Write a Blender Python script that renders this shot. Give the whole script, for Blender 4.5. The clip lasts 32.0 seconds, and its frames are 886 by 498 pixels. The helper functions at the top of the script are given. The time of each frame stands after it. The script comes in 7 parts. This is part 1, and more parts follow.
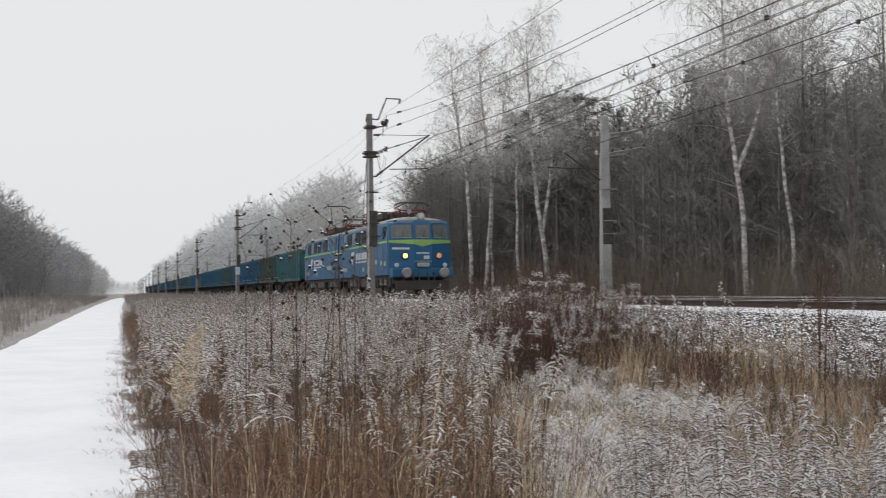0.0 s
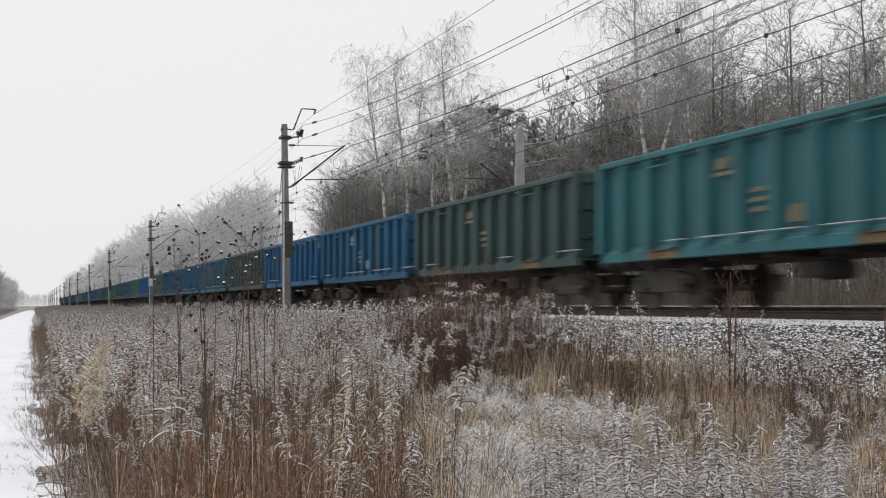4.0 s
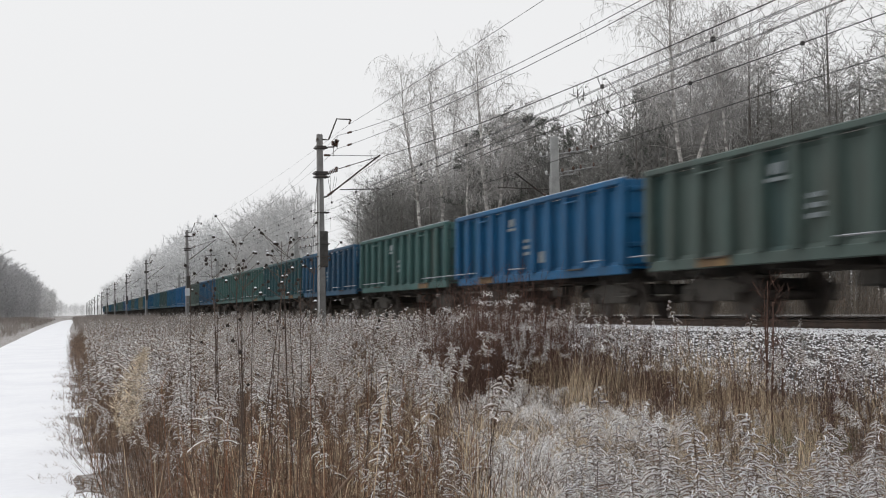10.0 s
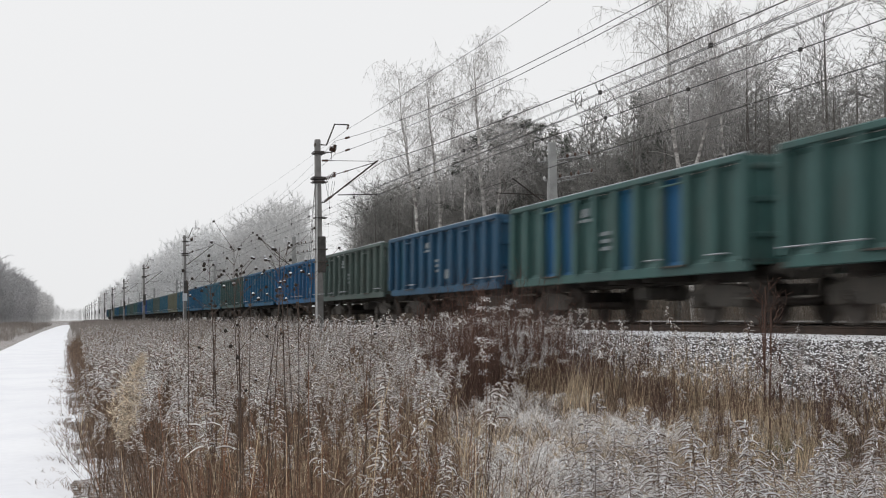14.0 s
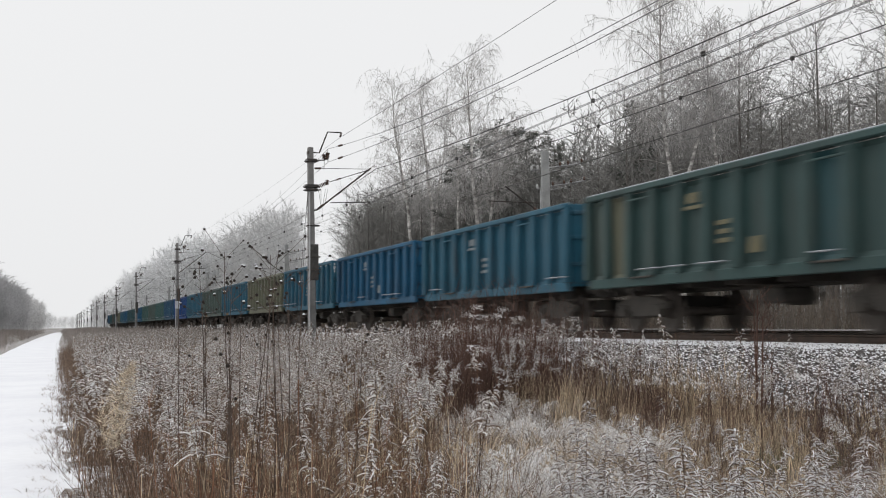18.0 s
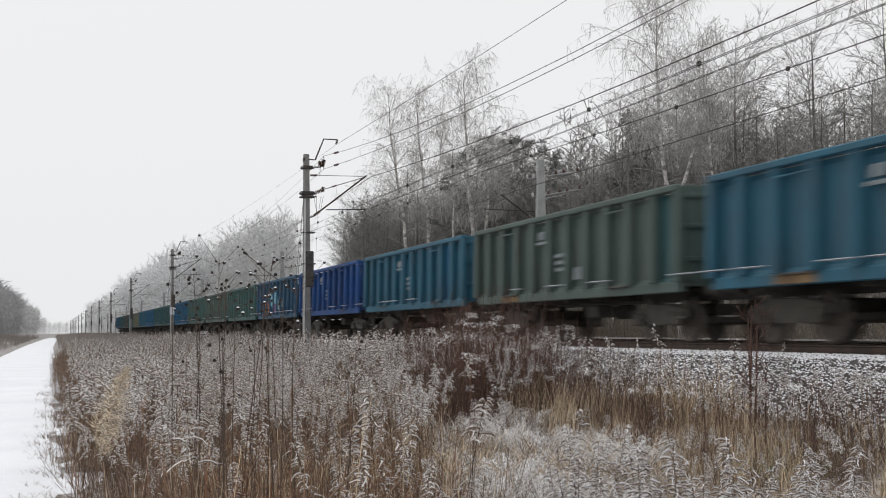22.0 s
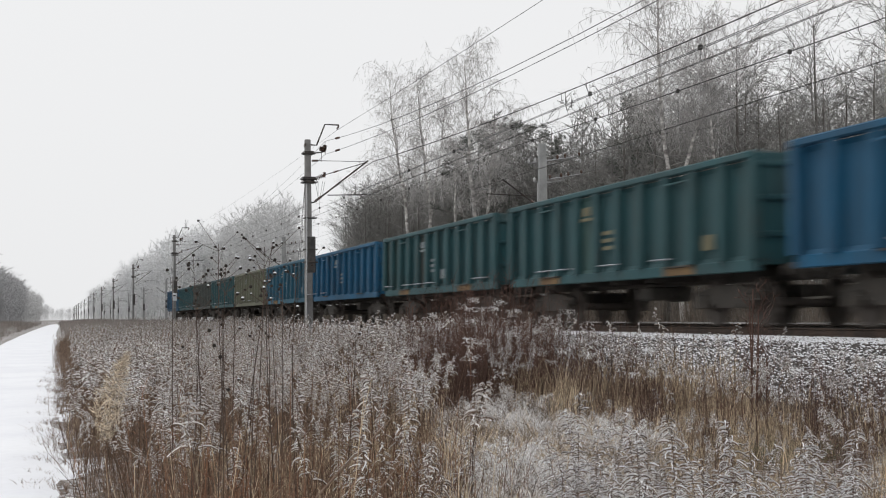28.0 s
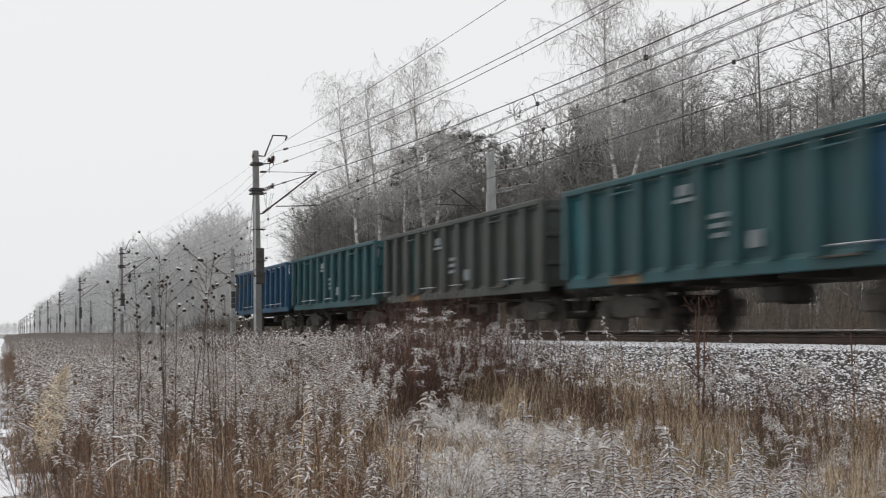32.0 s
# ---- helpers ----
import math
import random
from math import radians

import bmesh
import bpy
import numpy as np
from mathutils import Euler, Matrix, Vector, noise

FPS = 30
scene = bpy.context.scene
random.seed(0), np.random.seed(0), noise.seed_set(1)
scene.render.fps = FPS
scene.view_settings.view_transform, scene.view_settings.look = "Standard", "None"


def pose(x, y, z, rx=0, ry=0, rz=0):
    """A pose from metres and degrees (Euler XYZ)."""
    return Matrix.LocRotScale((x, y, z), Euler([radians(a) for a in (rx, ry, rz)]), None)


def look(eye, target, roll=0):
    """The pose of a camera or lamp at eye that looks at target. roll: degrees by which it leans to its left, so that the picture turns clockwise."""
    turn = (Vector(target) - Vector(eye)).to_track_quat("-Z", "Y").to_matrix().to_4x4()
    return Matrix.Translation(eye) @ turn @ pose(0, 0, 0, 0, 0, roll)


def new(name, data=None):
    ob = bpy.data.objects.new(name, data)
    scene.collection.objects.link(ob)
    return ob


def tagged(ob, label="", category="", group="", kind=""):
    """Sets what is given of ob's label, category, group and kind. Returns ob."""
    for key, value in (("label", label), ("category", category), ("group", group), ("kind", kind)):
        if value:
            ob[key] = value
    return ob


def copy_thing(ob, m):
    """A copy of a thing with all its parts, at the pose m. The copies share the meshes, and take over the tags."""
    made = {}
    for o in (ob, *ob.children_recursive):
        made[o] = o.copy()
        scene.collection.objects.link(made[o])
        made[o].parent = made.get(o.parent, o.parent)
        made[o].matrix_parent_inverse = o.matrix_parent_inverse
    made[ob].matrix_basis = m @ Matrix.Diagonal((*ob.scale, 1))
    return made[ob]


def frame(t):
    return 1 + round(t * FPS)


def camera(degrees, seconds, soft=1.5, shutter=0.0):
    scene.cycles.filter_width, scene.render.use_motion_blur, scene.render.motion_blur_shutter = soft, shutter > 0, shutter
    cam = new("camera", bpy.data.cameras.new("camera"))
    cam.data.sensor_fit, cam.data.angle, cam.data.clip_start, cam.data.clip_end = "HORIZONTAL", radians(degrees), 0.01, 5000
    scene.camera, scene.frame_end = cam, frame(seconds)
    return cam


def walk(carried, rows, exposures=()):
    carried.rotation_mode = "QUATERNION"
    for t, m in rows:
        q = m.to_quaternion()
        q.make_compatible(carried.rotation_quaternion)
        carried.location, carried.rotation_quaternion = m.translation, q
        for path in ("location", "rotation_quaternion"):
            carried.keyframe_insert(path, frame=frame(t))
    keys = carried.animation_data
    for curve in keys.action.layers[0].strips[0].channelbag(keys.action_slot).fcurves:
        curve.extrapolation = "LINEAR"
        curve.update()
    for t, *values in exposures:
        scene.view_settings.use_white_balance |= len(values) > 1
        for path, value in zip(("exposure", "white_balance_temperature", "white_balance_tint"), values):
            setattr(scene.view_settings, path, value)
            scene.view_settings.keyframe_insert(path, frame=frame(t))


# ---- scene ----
# The camera: hand-held, almost on one spot at the edge of the road, panning with the train.
cam = camera(37.65, 32.0, soft=1.05, shutter=0.75)
ROWS = [
    (0, -0.000, 0.000, 1.600, -13.894, 1.813, 0.481),
    (0.5, 0.001, 0.009, 1.602, -15.264, 1.699, 0.591),
    (1, 0.018, 0.011, 1.604, -16.713, 1.870, 0.888),
    (1.5, 0.021, 0.012, 1.599, -17.982, 2.282, 0.897),
    (2, 0.029, 0.011, 1.600, -18.569, 2.343, 0.970),
    (2.5, 0.033, 0.010, 1.602, -18.514, 2.416, 1.194),
    (2.7, 0.031, 0.008, 1.603, -18.327, 2.368, 0.987),
    (3, 0.029, 0.005, 1.604, -18.053, 2.413, 1.082),
    (3.5, 0.029, -0.000, 1.602, -17.861, 2.278, 0.912),
    (4, 0.026, 0.000, 1.602, -17.560, 2.236, 0.761),
    (4.5, 0.022, -0.002, 1.604, -17.206, 2.265, 0.756),
    (6.5, 0.018, -0.007, 1.606, -16.940, 2.573, 0.783),
    (7, 0.017, -0.009, 1.605, -16.767, 2.480, 0.859),
    (7.5, 0.015, -0.010, 1.602, -16.579, 2.410, 0.764),
    (8, 0.011, -0.009, 1.605, -16.294, 2.571, 0.838),
    (8.5, 0.013, -0.007, 1.603, -15.941, 2.667, 0.955),
    (9, 0.017, -0.007, 1.605, -16.011, 2.702, 0.978),
    (9.5, 0.017, -0.007, 1.604, -15.939, 2.741, 0.978),
    (10, 0.021, -0.007, 1.605, -16.021, 2.669, 0.806),
    (10.5, 0.021, -0.007, 1.604, -16.002, 2.573, 0.667),
    (11, 0.018, -0.004, 1.604, -15.744, 2.578, 0.668),
    (11.5, 0.019, -0.003, 1.605, -15.547, 2.609, 0.721),
    (12, 0.022, -0.004, 1.605, -15.979, 2.693, 0.741),
    (12.5, 0.021, -0.002, 1.605, -16.156, 2.646, 0.687),
    (13, 0.022, -0.003, 1.605, -16.210, 2.870, 0.718),
    (13.5, 0.020, -0.003, 1.608, -16.090, 2.946, 0.708),
    (14, 0.020, -0.004, 1.606, -16.127, 2.908, 0.721),
    (14.5, 0.024, -0.004, 1.605, -16.174, 2.964, 0.819),
    (16.5, 0.028, -0.000, 1.607, -16.394, 3.067, 0.634),
    (17, 0.030, 0.001, 1.607, -16.426, 3.277, 0.723),
    (17.5, 0.030, -0.000, 1.607, -16.393, 3.167, 0.751),
    (18, 0.029, -0.003, 1.607, -16.441, 3.253, 0.675),
    (18.5, 0.028, -0.001, 1.608, -16.476, 3.327, 0.572),
    (19, 0.028, -0.004, 1.609, -16.423, 3.503, 0.594),
    (19.5, 0.026, -0.006, 1.610, -16.397, 3.716, 0.512),
    (20, 0.028, -0.009, 1.609, -16.424, 3.652, 0.518),
    (20.5, 0.026, -0.012, 1.610, -16.485, 3.630, 0.492),
    (21, 0.028, -0.013, 1.609, -16.474, 3.536, 0.562),
    (21.5, 0.026, -0.014, 1.607, -16.587, 3.573, 0.356),
    (22, 0.030, -0.017, 1.606, -16.665, 3.592, 0.318),
    (22.5, 0.032, -0.020, 1.606, -16.599, 3.623, 0.381),
    (23, 0.032, -0.022, 1.608, -16.590, 3.579, 0.381),
    (23.5, 0.028, -0.022, 1.606, -16.526, 3.437, 0.417),
    (24, 0.026, -0.019, 1.605, -16.553, 3.234, 0.357),
    (24.5, 0.030, -0.017, 1.605, -16.665, 3.220, 0.262),
    (25, 0.030, -0.017, 1.604, -16.505, 3.004, 0.246),
    (25.5, 0.031, -0.017, 1.607, -16.357, 3.082, 0.285),
    (27.5, 0.038, -0.013, 1.604, -16.636, 2.965, 0.266),
    (28, 0.041, -0.017, 1.604, -16.565, 2.934, 0.528),
    (28.5, 0.043, -0.018, 1.604, -16.574, 2.984, 0.566),
    (29, 0.044, -0.019, 1.603, -16.568, 3.031, 0.667),
    (29.5, 0.049, -0.020, 1.603, -16.709, 2.987, 0.672),
    (30, 0.048, -0.024, 1.601, -16.801, 3.059, 0.730),
    (30.5, 0.050, -0.026, 1.603, -17.062, 3.137, 0.734),
    (31, 0.051, -0.025, 1.601, -17.305, 3.119, 0.901),
    (31.5, 0.059, -0.023, 1.601, -17.963, 3.291, 1.002),
    (32, 0.068, -0.024, 1.600, -18.743, 3.364, 1.044),
]
walk(cam, [(t, pose(x, y, z, 90 + pitch, roll, yaw)) for t, x, y, z, yaw, pitch, roll in ROWS],
     exposures=[(0.0, -0.10), (1.5, -0.05), (4.0, 0.0), (32.0, 0.0)])

# ---- overcast winter sky ----
world = bpy.data.worlds.new("overcast_sky")
scene.world = world
world.use_nodes = True
wn, wl = world.node_tree.nodes, world.node_tree.links
sky = wn.new("ShaderNodeTexSky")
sky.sky_type, sky.sun_disc, sky.sun_elevation, sky.sun_rotation = "NISHITA", False, radians(61), radians(306)
sky.dust_density = 6.0
grey = wn.new("ShaderNodeHueSaturation")
grey.inputs["Saturation"].default_value = 0.1
grey.inputs["Value"].default_value = 0.1
wl.new(sky.outputs[0], grey.inputs["Color"])
cover = wn.new("ShaderNodeMix")
cover.data_type = "RGBA"
cover.inputs["Factor"].default_value = 0.92
wl.new(grey.outputs[0], cover.inputs["A"])
cover.inputs["B"].default_value = (0.90, 0.905, 0.915, 1)
wl.new(cover.outputs["Result"], wn["Background"].inputs["Color"])
wn["Background"].inputs["Strength"].default_value = 1.0
sun = new("sun", bpy.data.lights.new("sun", "SUN"))
sun.data.energy, sun.data.angle, sun.data.color = 0.9, radians(40), (1.0, 0.98, 0.95)
sun.matrix_world = look((0, 0, 50), (22, -16, 0))


# ---- materials ----
def mat(name, c1, c2=None, rough=0.8, metal=0.0, scale=3.0, fine=40.0, bump=0.15, stretch=(1, 1, 1), snow=0.0, snow_from=0.35,
        spread=0.25, spec=0.3, world_space=False, island=0.0, snow_colour=(0.8, 0.81, 0.84)):
    m = bpy.data.materials.new(name)
    m.use_nodes = True
    n, l = m.node_tree.nodes, m.node_tree.links
    b = n["Principled BSDF"]
    b.inputs["Roughness"].default_value = rough
    b.inputs["Metallic"].default_value = metal
    b.inputs["Specular IOR Level"].default_value = spec
    geo = n.new("ShaderNodeNewGeometry")
    co = n.new("ShaderNodeTexCoord")
    mp = n.new("ShaderNodeMapping")
    mp.inputs["Scale"].default_value = stretch
    l.new(geo.outputs["Position"] if world_space else co.outputs["Object"], mp.inputs["Vector"])
    big, small = n.new("ShaderNodeTexNoise"), n.new("ShaderNodeTexNoise")
    big.inputs["Scale"].default_value, small.inputs["Scale"].default_value = scale, fine
    big.inputs["Detail"].default_value = 4
    for q in (big, small):
        l.new(mp.outputs[0], q.inputs["Vector"])
    mix = n.new("ShaderNodeMix")
    mix.data_type = "RGBA"
    ramp = n.new("ShaderNodeMapRange")
    ramp.inputs["From Min"].default_value, ramp.inputs["From Max"].default_value = 0.35, 0.65
    l.new(big.outputs["Fac"], ramp.inputs["Value"])
    l.new(ramp.outputs[0], mix.inputs["Factor"])
    mix.inputs["A"].default_value, mix.inputs["B"].default_value = (*c1, 1), (*(c2 or [v * 0.7 for v in c1]), 1)
    grain = n.new("ShaderNodeMapRange")
    grain.inputs["To Min"].default_value, grain.inputs["To Max"].default_value = 1 - spread, 1 + spread
    l.new(small.outputs["Fac"], grain.inputs["Value"])
    mul = n.new("ShaderNodeMix")
    mul.data_type, mul.blend_type = "RGBA", "MULTIPLY"
    mul.inputs["Factor"].default_value = 1.0
    l.new(mix.outputs["Result"], mul.inputs["A"])
    l.new(grain.outputs[0], mul.inputs["B"])
    out = mul
    if island:
        rnd = n.new("ShaderNodeMapRange")
        rnd.inputs["To Min"].default_value, rnd.inputs["To Max"].default_value = 1 - island, 1 + island
        l.new(geo.outputs["Random Per Island"], rnd.inputs["Value"])
        m3 = n.new("ShaderNodeMix")
        m3.data_type, m3.blend_type = "RGBA", "MULTIPLY"
        m3.inputs["Factor"].default_value = 1.0
        l.new(out.outputs["Result"], m3.inputs["A"])
        l.new(rnd.outputs[0], m3.inputs["B"])
        out = m3
    if snow:
        # snow lies on what faces upwards, in patches
        sep = n.new("ShaderNodeSeparateXYZ")
        l.new(geo.outputs["Normal"], sep.inputs[0])
        add = n.new("ShaderNodeMath")
        add.operation = "MULTIPLY_ADD"
        l.new(small.outputs["Fac"], add.inputs[0])
        add.inputs[1].default_value = 0.9
        l.new(sep.outputs["Z"], add.inputs[2])
        up = n.new("ShaderNodeMapRange")
        up.inputs["From Min"].default_value, up.inputs["From Max"].default_value = snow_from + 0.45, snow_from + 0.65
        up.inputs["To Max"].default_value = snow
        l.new(add.outputs[0], up.inputs["Value"])
        m4 = n.new("ShaderNodeMix")
        m4.data_type = "RGBA"
        l.new(up.outputs[0], m4.inputs["Factor"])
        l.new(out.outputs["Result"], m4.inputs["A"])
        m4.inputs["B"].default_value = (*snow_colour, 1)
        out = m4
    l.new(out.outputs["Result"], b.inputs["Base Color"])
    if bump:
        bp = n.new("ShaderNodeBump")
        bp.inputs["Strength"].default_value = bump
        bp.inputs["Distance"].default_value = 0.02
        l.new(small.outputs["Fac"], bp.inputs["Height"])
        l.new(bp.outputs[0], b.inputs["Normal"])
    return m


def lamp_mat(name, colour, strength):
    m = mat(name, colour, rough=0.2, bump=0)
    b = m.node_tree.nodes["Principled BSDF"]
    b.inputs["Emission Color"].default_value, b.inputs["Emission Strength"].default_value = (*colour, 1), strength
    return m


SNOW = mat("snow", (0.80, 0.81, 0.84), (0.74, 0.75, 0.79), 0.75, scale=0.5, fine=9, spread=0.05, bump=0.35, world_space=True)
EARTH = mat("frosty_earth", (0.085, 0.062, 0.045), (0.16, 0.13, 0.105), 0.95, scale=0.9, fine=14, spread=0.5, world_space=True, snow=0.6, snow_from=0.92)
STONE = mat("ballast_stone", (0.13, 0.12, 0.115), (0.22, 0.2, 0.19), 0.9, scale=6, fine=30, spread=0.3, island=0.5, snow=0.95, snow_from=0.5)
BED = mat("ballast_bed", (0.045, 0.042, 0.04), (0.08, 0.072, 0.068), 0.95, scale=5, fine=24, spread=0.5, world_space=True, snow=0.55, snow_from=1.0)
SLEEPER = mat("sleeper_wood", (0.055, 0.045, 0.04), (0.1, 0.085, 0.075), 0.9, scale=3, fine=20, snow=0.5, snow_from=0.75)
RAIL = mat("rail_rust", (0.06, 0.044, 0.036), (0.09, 0.062, 0.048), 0.6, metal=0.3, scale=3)
RAIL_TOP = mat("rail_polished", (0.55, 0.54, 0.53), (0.45, 0.44, 0.43), 0.25, metal=1.0, scale=4, bump=0.02)
CONCRETE = mat("mast_concrete", (0.27, 0.262, 0.257), (0.19, 0.186, 0.18), 0.85, scale=1.5, fine=18, spread=0.2)
PALE_CONCRETE = mat("pale_mast_concrete", (0.40, 0.405, 0.40), (0.29, 0.295, 0.29), 0.85, scale=1.5, fine=18, spread=0.2)
PALE_PIPE = mat("pale_grey_pipe", (0.55, 0.55, 0.55), (0.42, 0.42, 0.42), 0.6, scale=2, fine=12)
GALV = mat("galvanised_steel", (0.30, 0.30, 0.30), (0.2, 0.2, 0.2), 0.5, metal=0.6, scale=4, snow=0.5, snow_from=0.8)
DARK_STEEL = mat("dark_steel", (0.055, 0.05, 0.05), (0.09, 0.075, 0.065), 0.6, metal=0.4, scale=4)
TIN = mat("dark_marking_band", (0.05, 0.047, 0.045), (0.085, 0.08, 0.075), 0.8, scale=5)
WIRE = mat("contact_wire", (0.05, 0.048, 0.046), (0.075, 0.07, 0.065), 0.5, metal=0.5, bump=0)
PORCELAIN = mat("brown_porcelain", (0.09, 0.055, 0.04), (0.12, 0.075, 0.06), 0.25, bump=0, spec=0.5)
BIRCH = mat("birch_bark", (0.74, 0.72, 0.69), (0.24, 0.22, 0.21), 0.85, scale=2.2, fine=9, spread=0.75, stretch=(1.0, 1.0, 1.7))
BARK = mat("dark_bark", (0.115, 0.104, 0.096), (0.165, 0.15, 0.14), 0.95, scale=1.2, fine=22, spread=0.4)
TWIG = mat("bare_twigs", (0.225, 0.22, 0.208), (0.29, 0.285, 0.272), 0.95, scale=0.3, fine=4, bump=0, island=0.3)
TWIG_DARK = mat("bare_twigs_dark", (0.19, 0.186, 0.176), (0.25, 0.245, 0.234), 0.95, scale=0.3, fine=4, bump=0, island=0.3)
TWIG_BIRCH = mat("birch_twigs_frosted", (0.4, 0.385, 0.375), (0.5, 0.485, 0.475), 0.95, scale=0.3, fine=4, bump=0, island=0.3)
LIMB_BIRCH = mat("birch_limbs", (0.5, 0.48, 0.46), (0.3, 0.28, 0.265), 0.9, scale=3, fine=14, spread=0.4, bump=0)
# distance haze put into the twig colour: paler materials for farther woods
TWIG_MIST = mat("haze_paled_near_twigs", (0.25, 0.245, 0.245), (0.34, 0.335, 0.335), 0.95, scale=0.1, fine=3, bump=0, island=0.3)
HAZED = mat("haze_paled_twigs", (0.4, 0.4, 0.405), (0.5, 0.5, 0.51), 0.95, scale=0.05, fine=2, bump=0, island=0.3)
HAZED_MID = mat("haze_paled_middle_wood", (0.6, 0.6, 0.6), (0.7, 0.7, 0.7), 0.95, scale=0.05, fine=2, bump=0, island=0.2)
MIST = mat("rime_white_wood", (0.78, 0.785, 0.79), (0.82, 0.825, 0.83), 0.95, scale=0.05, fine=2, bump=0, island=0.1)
HAZED_FAR = mat("haze_paled_far_wood", (0.7, 0.705, 0.71), (0.78, 0.785, 0.79), 0.95, scale=0.05, fine=2, bump=0, island=0.3)
NEEDLES = mat("pine_needles", (0.085, 0.093, 0.08), (0.125, 0.132, 0.118), 0.9, scale=0.6, fine=6, bump=0, island=0.3, snow=0.25, snow_from=0.85)
STEM = mat("dry_weed_stem", (0.2, 0.132, 0.09), (0.115, 0.074, 0.052), 0.9, scale=2, fine=20, bump=0, island=0.65)
RUST_STEM = mat("red_brown_weed_stem", (0.26, 0.135, 0.078), (0.12, 0.066, 0.045), 0.9, scale=2, fine=20, bump=0, island=0.65)
SEED_HEAD = mat("dark_seed_head", (0.03, 0.025, 0.022), (0.05, 0.04, 0.034), 0.95, scale=30, fine=200, bump=0)
DARK_STEM = mat("dark_weed_stem", (0.062, 0.046, 0.038), (0.095, 0.068, 0.054), 0.9, scale=2, fine=20, bump=0, island=0.65)
SCRUB = mat("grey_brown_scrub", (0.125, 0.105, 0.085), (0.18, 0.155, 0.13), 0.95, scale=0.3, fine=6, bump=0, island=0.4)
LEAF = mat("withered_leaf", (0.135, 0.09, 0.063), (0.21, 0.152, 0.115), 0.95, scale=2, fine=20, bump=0, island=0.65)
PLUME = mat("frosted_plume", (0.84, 0.835, 0.83), (0.64, 0.6, 0.565), 0.95, scale=0.9, fine=30, bump=0, island=0.3, snow=0.8, snow_from=0.4, snow_colour=(0.82, 0.82, 0.83))
FROST_GRASS = mat("frosted_pale_grass", (0.47, 0.405, 0.34), (0.27, 0.21, 0.16), 0.95, scale=1.3, fine=20, bump=0, island=0.65, snow=0.5, snow_from=0.5)
OLIVE_GRASS = mat("dull_green_grass", (0.14, 0.16, 0.08), (0.1, 0.105, 0.055), 0.95, scale=2, fine=20, bump=0, island=0.65)
SNOWY = mat("snow_laden_plume", (0.74, 0.735, 0.73), (0.58, 0.555, 0.54), 0.95, scale=3, fine=30, bump=0, island=0.3, snow=0.85, snow_from=0.3)
FAR_WEED = mat("distant_frosted_weeds", (0.24, 0.205, 0.18), (0.34, 0.31, 0.29), 0.95, scale=0.1, fine=3, bump=0, island=0.3)
STRAW = mat("dry_grass", (0.62, 0.5, 0.35), (0.44, 0.345, 0.24), 0.95, scale=1.5, fine=20, bump=0, island=0.65)
PALE = mat("pale_reed_grass", (0.66, 0.57, 0.45), (0.5, 0.42, 0.32), 0.95, scale=1.5, fine=20, bump=0, island=0.65)
BRUSH = mat("red_brown_brushwood", (0.13, 0.075, 0.058), (0.085, 0.052, 0.043), 0.95, scale=1.5, fine=20, bump=0, island=0.65)


